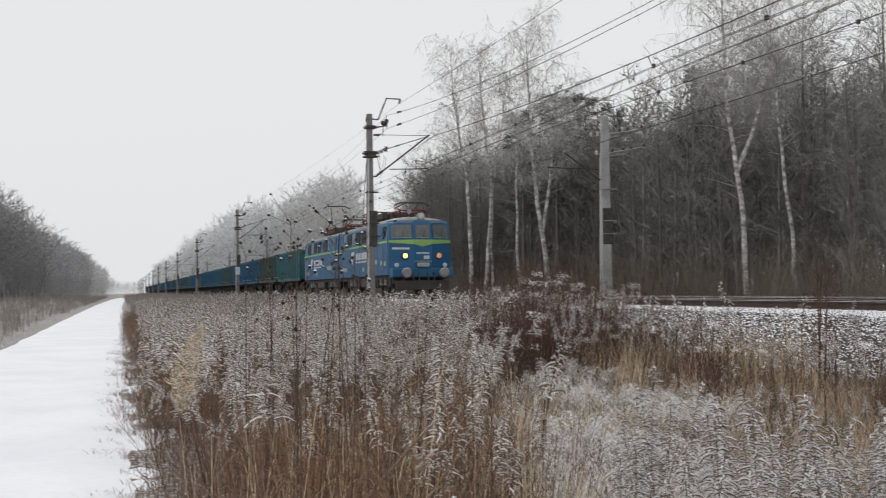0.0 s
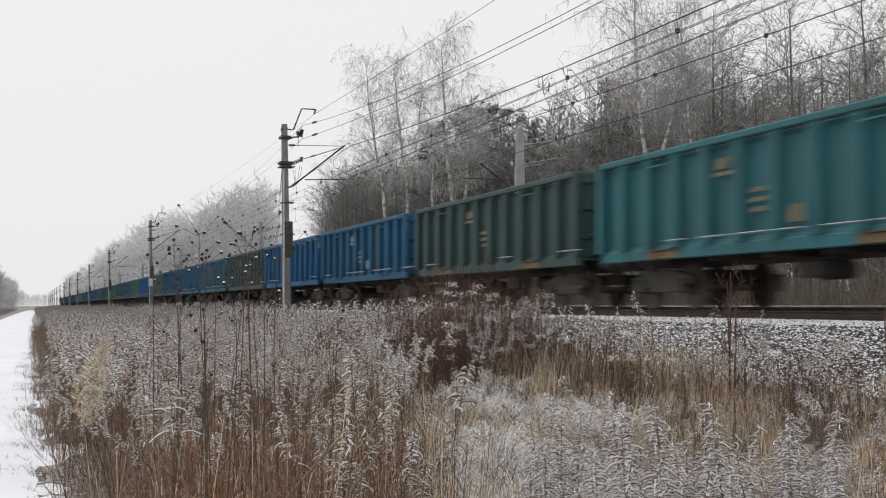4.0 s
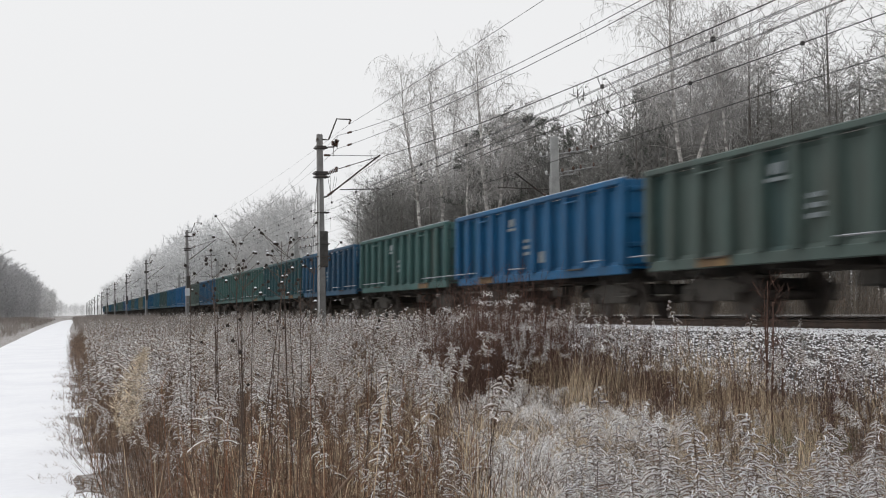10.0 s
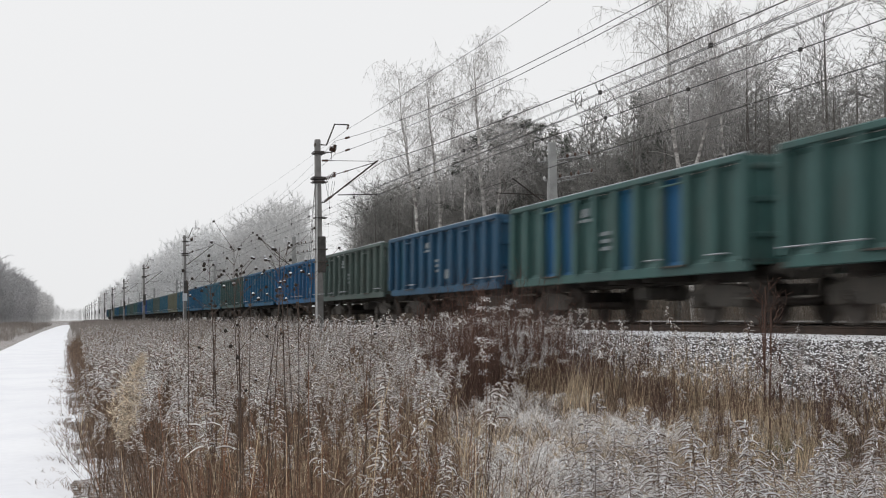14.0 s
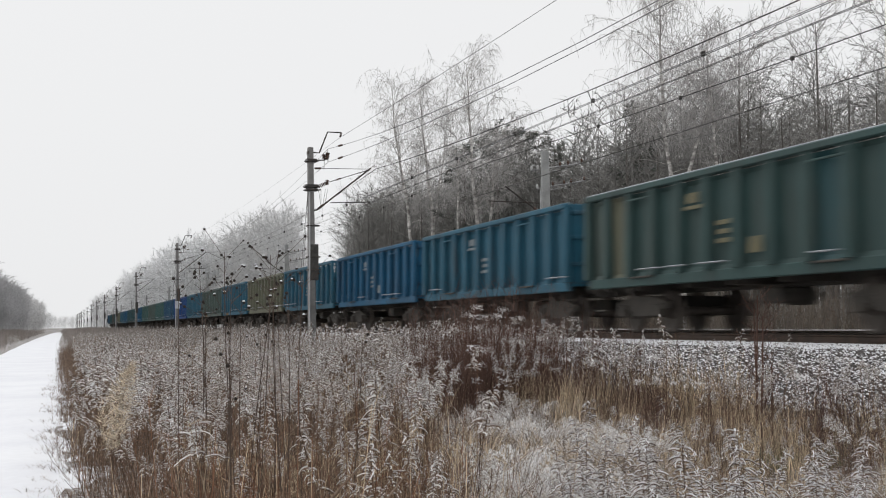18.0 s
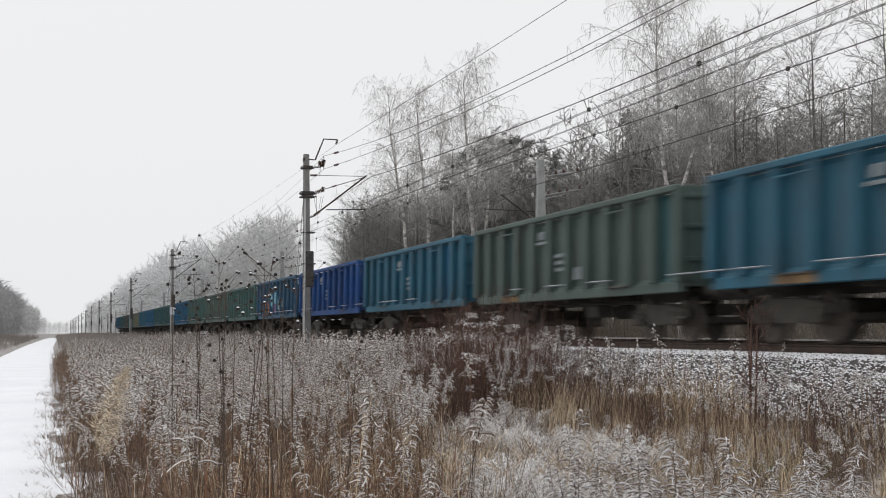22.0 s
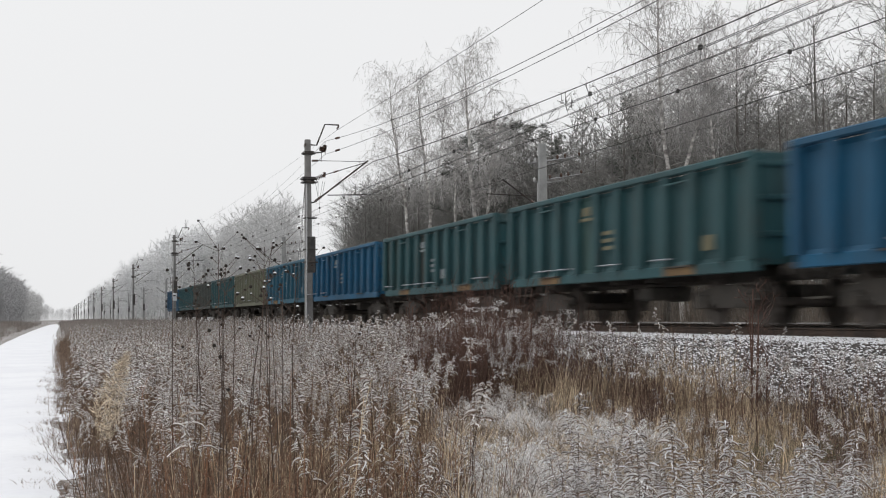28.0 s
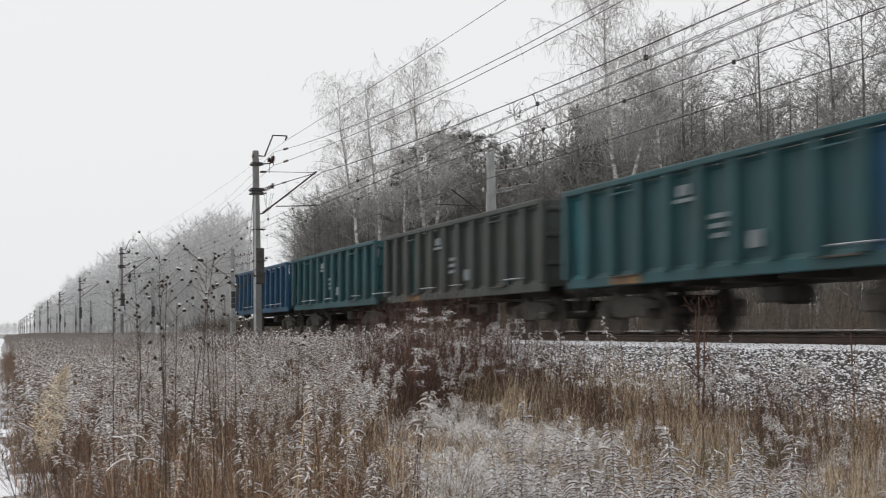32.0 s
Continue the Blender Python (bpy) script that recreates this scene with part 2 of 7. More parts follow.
# ---- small mesh kit ----
class Kit:
    """Collects vertices and faces of one mesh."""

    def __init__(self):
        self.v, self.f = [], []

    def box(self, x0, x1, y0, y1, z0, z1, m=None):
        k = len(self.v)
        for z in (z0, z1):
            for x, y in ((x0, y0), (x1, y0), (x1, y1), (x0, y1)):
                p = Vector((x, y, z))
                self.v.append(tuple(m @ p) if m else (x, y, z))
        self.f += [tuple(k + i for i in q) for q in ((3, 2, 1, 0), (4, 5, 6, 7), (0, 1, 5, 4), (1, 2, 6, 5), (2, 3, 7, 6), (3, 0, 4, 7))]
        return self

    def cbox(self, x0, x1, y0, y1, z0, z1, c=0.02):
        """A box with chamfered edges."""
        k = len(self.v)
        xs, ys, zs = (x0, x1), (y0, y1), (z0, z1)
        idx = {}
        for i in (0, 1):
            for j in (0, 1):
                for h in (0, 1):
                    sx, sy, sz = c - 2 * c * i, c - 2 * c * j, c - 2 * c * h
                    for a, p in enumerate(((xs[i], ys[j] + sy, zs[h] + sz), (xs[i] + sx, ys[j], zs[h] + sz), (xs[i] + sx, ys[j] + sy, zs[h]))):
                        idx[i, j, h, a] = len(self.v)
                        self.v.append(p)
        g = lambda i, j, h, a: idx[i, j, h, a]
        for i in (0, 1):
            q = [g(i, 0, 0, 0), g(i, 1, 0, 0), g(i, 1, 1, 0), g(i, 0, 1, 0)]
            self.f.append(tuple(q if i else q[::-1]))
            q = [g(0, i, 0, 1), g(0, i, 1, 1), g(1, i, 1, 1), g(1, i, 0, 1)]
            self.f.append(tuple(q if i else q[::-1]))
            q = [g(0, 0, i, 2), g(1, 0, i, 2), g(1, 1, i, 2), g(0, 1, i, 2)]
            self.f.append(tuple(q if i else q[::-1]))
            for j in (0, 1):
                self.f.append((g(i, j, 0, 0), g(i, j, 1, 0), g(i, j, 1, 1), g(i, j, 0, 1)))
                self.f.append((g(i, 0, j, 0), g(i, 1, j, 0), g(i, 1, j, 2), g(i, 0, j, 2)))
                self.f.append((g(0, i, j, 1), g(1, i, j, 1), g(1, i, j, 2), g(0, i, j, 2)))
                for h in (0, 1):
                    self.f.append((g(i, j, h, 0), g(i, j, h, 1), g(i, j, h, 2)))
        return self

    def rod(self, a, b, r0, r1=None, n=6, caps=True):
        r1 = r0 if r1 is None else r1
        a, b = Vector(a), Vector(b)
        w = (b - a).normalized()
        u = w.orthogonal().normalized()
        s = w.cross(u)
        k = len(self.v)
        for p, r in ((a, r0), (b, r1)):
            for i in range(n):
                t = 2 * math.pi * i / n
                self.v.append(tuple(p + u * (r * math.cos(t)) + s * (r * math.sin(t))))
        for i in range(n):
            j = (i + 1) % n
            self.f.append((k + i, k + j, k + n + j, k + n + i))
        if caps:
            self.f.append(tuple(k + i for i in range(n))[::-1])
            self.f.append(tuple(k + n + i for i in range(n)))
        return self

    def tube(self, pts, radii, n=6):
        """One unbroken pipe along points."""
        pts = [Vector(p) for p in pts]
        k, m = len(self.v), len(pts)
        for i, p in enumerate(pts):
            w = (pts[min(i + 1, m - 1)] - pts[max(i - 1, 0)]).normalized()
            ref = Vector((0, 0, 1)) if abs(w.z) < 0.9 else Vector((1, 0, 0))
            u = w.cross(ref).normalized()
            s = w.cross(u)
            for j in range(n):
                t = 2 * math.pi * j / n
                self.v.append(tuple(p + u * (radii[i] * math.cos(t)) + s * (radii[i] * math.sin(t))))
        for i in range(m - 1):
            for j in range(n):
                self.f.append((k + i * n + j, k + i * n + (j + 1) % n, k + (i + 1) * n + (j + 1) % n, k + (i + 1) * n + j))
        return self

    def lathe(self, o, axis, profile, n=16):
        """Rings of (distance along the axis, radius) about an axis through o."""
        o, w = Vector(o), Vector(axis).normalized()
        u = w.orthogonal().normalized()
        s = w.cross(u)
        k = len(self.v)
        for d, r in profile:
            for i in range(n):
                t = 2 * math.pi * i / n
                self.v.append(tuple(o + w * d + u * (r * math.cos(t)) + s * (r * math.sin(t))))
        for q in range(len(profile) - 1):
            for i in range(n):
                j = (i + 1) % n
                self.f.append((k + q * n + i, k + q * n + j, k + (q + 1) * n + j, k + (q + 1) * n + i))
        self.f.append(tuple(k + i for i in range(n))[::-1])
        self.f.append(tuple(k + (len(profile) - 1) * n + i for i in range(n)))
        return self

    def sweep(self, outline, y0, y1, cap=True):
        """An outline of (x, z) drawn out along y."""
        k, n = len(self.v), len(outline)
        for y in (y0, y1):
            self.v += [(x, y, z) for x, z in outline]
        for i in range(n):
            j = (i + 1) % n
            self.f.append((k + i, k + j, k + n + j, k + n + i))
        if cap:
            self.f.append(tuple(k + i for i in range(n))[::-1])
            self.f.append(tuple(k + n + i for i in range(n)))
        return self

    def mesh(self, name, smooth=False):
        me = bpy.data.meshes.new(name)
        me.from_pydata(self.v, [], self.f)
        if smooth:
            me.polygons.foreach_set("use_smooth", [True] * len(me.polygons))
        me.update()
        bm = bmesh.new()
        bm.from_mesh(me)
        bmesh.ops.recalc_face_normals(bm, faces=bm.faces)
        bm.to_mesh(me)
        bm.free()
        return me


def part(name, kit, material, parent, label="", at=None, smooth=False):
    """One mesh object under a thing or a part."""
    me = kit.mesh(name, smooth) if isinstance(kit, Kit) else kit
    ob = new(name, me)
    if not me.materials:
        me.materials.append(material)
    elif me.materials[0] != material:
        ob.material_slots[0].link = "OBJECT"
        ob.material_slots[0].material = material
    ob.parent = parent
    if at is not None:
        ob.matrix_basis = at
    return tagged(ob, label)


def thing(name, label, category, group="", kind="", m=None):
    ob = new(name)
    ob.empty_display_size = 0.3
    if m is not None:
        ob.matrix_basis = m
    return tagged(ob, label, category, group, kind)


def solid(name, kit, material, label, category="", kind="", group="", smooth=False):
    ob = new(name, kit.mesh(name, smooth) if isinstance(kit, Kit) else kit)
    if not ob.data.materials:
        ob.data.materials.append(material)
    return tagged(ob, label, category, group, kind)


def merged(name, pieces, material):
    """One mesh out of many (verts, faces) number arrays; faces all of one size."""
    vs, fs, k = [], [], 0
    for v, f in pieces:
        vs.append(v)
        fs.append(f + k)
        k += len(v)
    v, f = np.concatenate(vs), np.concatenate(fs)
    me = bpy.data.meshes.new(name)
    me.vertices.add(len(v))
    me.vertices.foreach_set("co", v.astype(np.float32).ravel())
    n = f.shape[1]
    me.loops.add(f.size)
    me.loops.foreach_set("vertex_index", f.astype(np.int32).ravel())
    me.polygons.add(len(f))
    me.polygons.foreach_set("loop_start", np.arange(0, f.size, n, dtype=np.int32))
    me.polygons.foreach_set("loop_total", np.full(len(f), n, dtype=np.int32))
    me.update(calc_edges=True)
    me.validate()
    me.materials.append(material)
    return me


def spread_copies(v, f, x, y, z, turn, size, lean=None):
    """Copies of one template over places: returns (verts, faces)."""
    n, k = len(x), len(v)
    c, s = np.cos(turn)[:, None], np.sin(turn)[:, None]
    vx, vy, vz = v[:, 0][None] * size[:, None], v[:, 1][None] * size[:, None], v[:, 2][None] * size[:, None]
    px, py = vx * c - vy * s + x[:, None], vx * s + vy * c + y[:, None]
    if lean is not None:
        px, py = px + vz * lean[0][:, None], py + vz * lean[1][:, None]
    out = np.stack([px, py, vz + z[:, None]], -1).reshape(-1, 3)
    faces = (f[None] + (np.arange(n) * k)[:, None, None]).reshape(-1, f.shape[1])
    return out, faces


# ---- the lie of the land ----
RAIL_Z, TRACK_X, FAR_X = 1.34, 13.31, 17.4


def land(x, y):
    """Height of the ground: flat road and field, a gentle rise to the railway, the wood beyond."""
    h = 0.0
    if x > 6.5:
        h += 0.22 * min(1.0, (x - 6.5) / 3.0)
    if x > 19:
        h += 0.25 * min(1.0, (x - 19) / 3.0)
    if x > 34:
        h += min(4.0, (x - 34) * 0.06)
    if x < -5:
        h += 0.25 * min(1.0, (-5 - x) / 4.0)
    h += 0.10 * noise.noise((x * 0.35, y * 0.35, 0.0)) * min(1.0, max(0.0, abs(x + 2.0) - 2.2))
    return h


def grid(name, xs, ys, material, label, kind, up=0.0, rough=0.0, height=land):
    k = Kit()
    for y in ys:
        for x in xs:
            k.v.append((x, y, height(x, y) + up + (rough * noise.noise((x * 1.3, y * 1.3, 3.0)) if rough else 0.0)))
    n = len(xs)
    for j in range(len(ys) - 1):
        for i in range(n - 1):
            a = j * n + i
            k.f.append((a, a + 1, a + n + 1, a + n))
    return solid(name, k, material, label, "ground", kind, smooth=True)


far_y = [-60, -30, -10] + [i * 0.8 for i in range(0, 90)] + [72 + i * 8 for i in range(0, 40)] + [420, 520, 700, 1000, 1600, 2500]
near_x = [-1200, -500, -200, -90, -50, -30, -22] + [-18 + i for i in range(0, 14)] + [-4.2 + 0.35 * i for i in range(0, 43)] + [11.2, 13, 15, 17, 19, 22, 26, 30, 34, 40, 50, 70, 120, 300, 1000]
grid("ground", near_x, far_y, EARTH, "frosty brown earth with dead grass under the weeds", "structure")


def road_edge(y, side):
    """The road's two edges: nearly straight, ragged at the verge."""
    bend = 0.0 if y < 120 else 0.000025 * (y - 120) ** 2
    if side < 0:
        return -3.4 + 0.12 * noise.noise((0.0, y * 0.2, 1.0)) + bend
    return 0.17 + 0.16 * noise.noise((0.0, y * 0.35, 7.0)) + 0.1 * noise.noise((0.0, y * 1.9, 9.0)) + bend


rk = Kit()
ry = [-40, -20, -8, -3] + [i * 0.6 for i in range(0, 110)] + [66 + 6 * i for i in range(0, 60)]
for y in ry:
    a, b = road_edge(y, -1), road_edge(y, 1)
    for i in range(13):
        x = a + (b - a) * i / 12
        h = 0.035 - (0.05 if i in (0, 12) else 0.0)
        h += 0.012 * noise.noise((x * 1.5, y * 0.4, 2.0)) - 0.022 * math.exp(-((x + 1.15) / 0.22) ** 2) - 0.022 * math.exp(-((x + 2.75) / 0.22) ** 2)
        rk.v.append((x, y, h))
for j in range(len(ry) - 1):
    for i in range(12):
        a = j * 13 + i
        rk.f.append((a, a + 1, a + 14, a + 13))
solid("road", rk, SNOW, "unmarked forest road under fresh unbroken snow", "road", "structure", smooth=True)

# snow that drifted onto the verge, in islands between the tufts
rng = np.random.default_rng(5)
vk = Kit()
for i in range(70):
    y, x = 3 + 45 * rng.random() ** 1.5, 0.1 + abs(rng.normal(0, 0.35))
    n, r = 11, 0.12 + 0.3 * rng.random()
    k = len(vk.v)
    vk.v.append((x, y, land(x, y) + 0.055))
    for q in range(n):
        t = 2 * math.pi * q / n
        rr = r * (0.7 + 0.5 * rng.random())
        px, py = x + rr * math.cos(t), y + 1.7 * rr * math.sin(t)
        vk.v.append((px, py, land(px, py) - 0.01))
    vk.f += [(k, k + 1 + q, k + 1 + (q + 1) % n) for q in range(n)]
solid("verge_snow", vk, SNOW, "thin patches of snow on the grassy verge", "snow", "stuff", smooth=True)


# ---- railway ----
def ballast_outline(x):
    """Half of the bed on the near side, then the far one, as (x, z)."""
    return [(TRACK_X - 4.1, 0.25), (TRACK_X - 3.3, 0.52), (TRACK_X - 1.95, RAIL_Z - 0.22), (TRACK_X - 1.3, RAIL_Z - 0.17), (TRACK_X, RAIL_Z - 0.2), (TRACK_X + 2, RAIL_Z - 0.22),
            (FAR_X, RAIL_Z - 0.2), (FAR_X + 1.8, RAIL_Z - 0.22), (FAR_X + 4.2, 0.25), (FAR_X + 4.2, -0.6), (TRACK_X - 4.1, -0.6)]


solid("ballast_bed", Kit().sweep(ballast_outline(0), -40, 900), BED, "stone ballast bed dusted with snow under the rails", "railway bed", "structure")


def rail_kit(x, head):
    k = Kit()
    if head:
        return k.cbox(x - 0.035, x + 0.035, -40, 900, RAIL_Z - 0.012, RAIL_Z, 0.006)
    return k.sweep([(x - 0.07, RAIL_Z - 0.165), (x + 0.07, RAIL_Z - 0.165), (x + 0.065, RAIL_Z - 0.145), (x + 0.012, RAIL_Z - 0.13), (x + 0.012, RAIL_Z - 0.045),
                    (x + 0.034, RAIL_Z - 0.035), (x + 0.034, RAIL_Z - 0.0125), (x - 0.034, RAIL_Z - 0.0125), (x - 0.034, RAIL_Z - 0.035), (x - 0.012, RAIL_Z - 0.045),
                    (x - 0.012, RAIL_Z - 0.13), (x - 0.065, RAIL_Z - 0.145)], -40, 900)


tracks = []
for cx, what in ((TRACK_X, "railway track with rusty rails carrying the train"), (FAR_X, "empty second railway track behind the first one")):
    tr = thing("railway_track", what, "railway track", "double track line", "structure")
    for side in (-0.7535, 0.7535):
        r = part("rail", rail_kit(cx + side, False), RAIL, tr)
        part("rail_head", rail_kit(cx + side, True), RAIL_TOP, r, "bright worn rail head")
    tracks.append(tr)


# ---- the train ----
def train_y(t):
    """Rear end of the locomotive's body along the line."""
    u = min(1.0, max(0.0, (t - 1.0) / 3.5))
    return 86.59 - 18.6730 * t - 0.0103 * t * t + 0.55 * (1 - u * u * (3 - 2 * u))


TIMES = [0, 0.5] + [1 + i for i in range(31)] + [31.5, 32]
MOVERS = []


def paint(name, c, worn=None):
    """Weathered wagon paint: fading, rust and grime streaks that run down."""
    c = [v * 1.18 for v in c]
    m = mat(name, c, worn or [v * 0.62 + 0.012 for v in c], 0.58, scale=0.9, fine=7, spread=0.22, bump=0.08, stretch=(1, 1, 0.35), spec=0.25)
    n, l = m.node_tree.nodes, m.node_tree.links
    b = n["Principled BSDF"]
    src = b.inputs["Base Color"].links[0].from_socket
    geo, info = n.new("ShaderNodeTexCoord"), n.new("ShaderNodeObjectInfo")
    mp = n.new("ShaderNodeMapping")
    mp.inputs["Scale"].default_value = (2.0, 5.0, 0.6)
    l.new(geo.outputs["Object"], mp.inputs["Vector"])
    off = n.new("ShaderNodeCombineXYZ")
    k = n.new("ShaderNodeMath")
    k.operation = "MULTIPLY"
    k.inputs[1].default_value = 37.0
    l.new(info.outputs["Random"], k.inputs[0])
    l.new(k.outputs[0], off.inputs["Y"])
    l.new(off.outputs[0], mp.inputs["Location"])
    streak = n.new("ShaderNodeTexNoise")
    streak.inputs["Scale"].default_value, streak.inputs["Detail"].default_value = 1.0, 6
    l.new(mp.outputs[0], streak.inputs["Vector"])
    r = n.new("ShaderNodeMapRange")
    r.inputs["From Min"].default_value, r.inputs["From Max"].default_value, r.inputs["To Max"].default_value = 0.52, 0.8, 0.55
    l.new(streak.outputs["Fac"], r.inputs["Value"])
    mx = n.new("ShaderNodeMix")
    mx.data_type = "RGBA"
    l.new(r.outputs[0], mx.inputs["Factor"])
    l.new(src, mx.inputs["A"])
    mx.inputs["B"].default_value = (0.075, 0.058, 0.047, 1)
    l.new(mx.outputs["Result"], b.inputs["Base Color"])
    return m


COLOURS = {
    "teal": (0.026, 0.135, 0.155), "darkteal": (0.024, 0.078, 0.088), "blue": (0.008, 0.085, 0.17), "royal": (0.008, 0.056, 0.2), "bright": (0.008, 0.095, 0.22),
    "tealblue": (0.02, 0.10, 0.155), "green": (0.045, 0.108, 0.102), "greygreen": (0.068, 0.1, 0.09), "darkgreen": (0.034, 0.072, 0.070),
    "olive": (0.135, 0.14, 0.098), "darkgrey": (0.055, 0.065, 0.06), "night": (0.018, 0.075, 0.14),
}
PAINT = {k: paint("wagon_paint_" + k, c) for k, c in COLOURS.items()}
UNDER = mat("grimy_underframe", (0.062, 0.058, 0.053), (0.09, 0.08, 0.07), 0.85, scale=2, fine=14, bump=0.1)
WHEEL = mat("wheel_steel", (0.12, 0.105, 0.095), (0.085, 0.072, 0.063), 0.7, metal=0.1)
OCHRE = mat("ochre_primer_door", (0.23, 0.15, 0.075), (0.14, 0.09, 0.05), 0.8, scale=2, fine=12)
MARK = mat("white_stencil_paint", (0.28, 0.31, 0.32), (0.12, 0.15, 0.165), 0.7, scale=4, fine=25)
YELLOW_MARK = mat("yellow_stencil_paint", (0.24, 0.21, 0.12), (0.12, 0.12, 0.085), 0.7, scale=4, fine=25)
RIM_SNOW = mat("snow_on_rim", (0.5, 0.52, 0.56), (0.36, 0.38, 0.42), 0.8, scale=1.2, fine=8, bump=0.3)
ORANGE = mat("orange_spray_paint", (0.75, 0.22, 0.02), (0.6, 0.12, 0.02), 0.5, scale=2, fine=9)
CYAN = mat("pale_blue_spray_paint", (0.25, 0.5, 0.6), (0.12, 0.35, 0.45), 0.5, scale=2, fine=9)
PURPLE = mat("purple_spray_paint", (0.25, 0.1, 0.25), (0.12, 0.06, 0.16), 0.5, scale=2, fine=9)

# one wagon's measures: the body's rear end is y = 0, its front y = -12.8; z = 0 is the rail
W_LEN, W_HALF, W_SILL, W_TOP = 12.8, 1.46, 1.21, 3.13
BAYS = 11
BAY = W_LEN / BAYS


def meshes_of_wagon():
    g = {}
    for s, tag in ((-1, "n"), (1, "f")):
        x = s * W_HALF
        # a pressed panel that bows outwards between two ribs
        k = Kit()
        n = 6
        for i in range(n + 1):
            yy = -BAY * i / n
            bulge = 0.0 if i in (0, n) else -0.06
            for z in (0.0, 0.08, W_TOP - W_SILL - 0.24, W_TOP - W_SILL - 0.16):
                k.v.append((s * (bulge if 0 < z < 1.7 else 0.0), yy, z))
        for i in range(n):
            for j in range(3):
                a = i * 4 + j
                k.f.append((a, a + 1, a + 5, a + 4))
        g["panel" + tag] = k.mesh("side_panel")
        k = Kit()
        k.v = [(0, 0.14, 0), (s * 0.145, 0.11, 0.02), (s * 0.145, -0.11, 0.02), (0, -0.14, 0)]
        k.v += [(px * (0.7 if abs(px) else 1), py, W_TOP - W_SILL - 0.05 + 0.0 * pz) for px, py, pz in k.v]
        k.f = [(0, 1, 5, 4), (1, 2, 6, 5), (2, 3, 7, 6), (0, 3, 2, 1), (4, 5, 6, 7)]
        g["rib" + tag] = k.mesh("rib")
        g["rim" + tag] = Kit().cbox(x - (0.06 if s > 0 else 0.12), x + (0.12 if s > 0 else 0.06), -W_LEN, 0, W_TOP - 0.14, W_TOP, 0.025).mesh("top_rail")
        g["snow" + tag] = Kit().cbox(x - 0.05, x + 0.05, -W_LEN + 0.03, -0.03, W_TOP - 0.004, W_TOP + 0.028, 0.012).mesh("rim_snow")
        g["sill" + tag] = Kit().cbox(x - 0.05, x + 0.06, -W_LEN, 0, W_SILL - 0.22, W_SILL + 0.0, 0.02).mesh("side_sill")
        g["ledge" + tag] = Kit().cbox(x + s * 0.04 - 0.06, x + s * 0.04 + 0.06, -BAY * 0.8, 0, 0, 0.02, 0.008).mesh("snowy_ledge")
    k = Kit().cbox(-W_HALF + 0.06, W_HALF - 0.06, -0.05, 0.05, W_SILL - 0.1, W_TOP - 0.02, 0.015)
    g["end"] = k.mesh("end_wall")
    g["endbar"] = Kit().cbox(-W_HALF + 0.05, W_HALF - 0.05, -0.11, 0.11, -0.05, 0.05, 0.015).mesh("end_stiffener")
    g["floor"] = Kit().cbox(-W_HALF + 0.06, W_HALF - 0.06, -W_LEN, 0, W_SILL - 0.06, W_SILL + 0.02, 0.01).mesh("wagon_floor")
    k = Kit()
    k.sweep([(-0.32, W_SILL - 0.08), (-0.22, W_SILL - 0.34), (0.22, W_SILL - 0.34), (0.32, W_SILL - 0.08)], -W_LEN - 0.1, 0.1)
    for y in (-4.6, -6.4, -8.2):
        k.cbox(-W_HALF + 0.1, W_HALF - 0.1, y - 0.09, y + 0.09, W_SILL - 0.3, W_SILL - 0.05, 0.01)
    k.cbox(-0.9, -0.45, -7.3, -6.6, 0.55, 0.85, 0.04).lathe((0.75, -5.8, 0.72), (0, 1, 0), [(0, 0.1), (0.05, 0.19), (0.85, 0.19), (0.9, 0.1)], 12)
    g["frame"] = k.mesh("centre_sill")
    # bogie, centred on its pivot, z = 0 at the rail
    k = Kit()
    for s in (-1, 1):
        x = s * 1.0
        side = [(-1.25, 0.52), (-1.25, 0.66), (-0.55, 0.78), (0.55, 0.78), (1.25, 0.66), (1.25, 0.52), (0.62, 0.50), (0.4, 0.36), (-0.4, 0.36), (-0.62, 0.50)]
        a = len(k.v)
        for xx in (x - 0.06, x + 0.06):
            k.v += [(xx, y, z) for y, z in side]
        m = len(side)
        for i in range(m):
            j = (i + 1) % m
            k.f.append((a + i, a + j, a + m + j, a + m + i))
        k.f += [tuple(a + i for i in range(m)), tuple(a + m + i for i in range(m))[::-1]]
    k.cbox(-1.0, 1.0, -0.2, 0.2, 0.5, 0.8, 0.03)
    g["bogie"] = k.mesh("bogie_frame")
    g["wheels"] = Kit().lathe((-0.9, 0, 0), (1, 0, 0), [(0, 0.08), (0.03, 0.16), (0.1, 0.16), (0.1, 0.36), (0.08, 0.455), (0.16, 0.46), (0.19, 0.485), (0.21, 0.44), (0.21, 0.1), (0.9, 0.085),
                                                    (1.59, 0.1), (1.59, 0.44), (1.61, 0.485), (1.64, 0.46), (1.72, 0.455), (1.70, 0.36), (1.70, 0.16), (1.77, 0.16), (1.8, 0.08)], 18).mesh("wheelset")
    g["axlebox"] = Kit().cbox(-0.09, 0.09, -0.16, 0.16, -0.12, 0.16, 0.03).mesh("axle_box")
    g["spring"] = Kit().lathe((0, 0, 0), (0, 0, 1), [(0.03 * i, 0.085 if i % 2 else 0.06) for i in range(9)], 8).mesh("spring")
    g["buffer"] = Kit().lathe((0, 0, 0), (0, 1, 0), [(-0.02, 0.11), (0.3, 0.10), (0.3, 0.075), (0.52, 0.075), (0.53, 0.21), (0.56, 0.215), (0.60, 0.17)], 16).mesh("buffer")
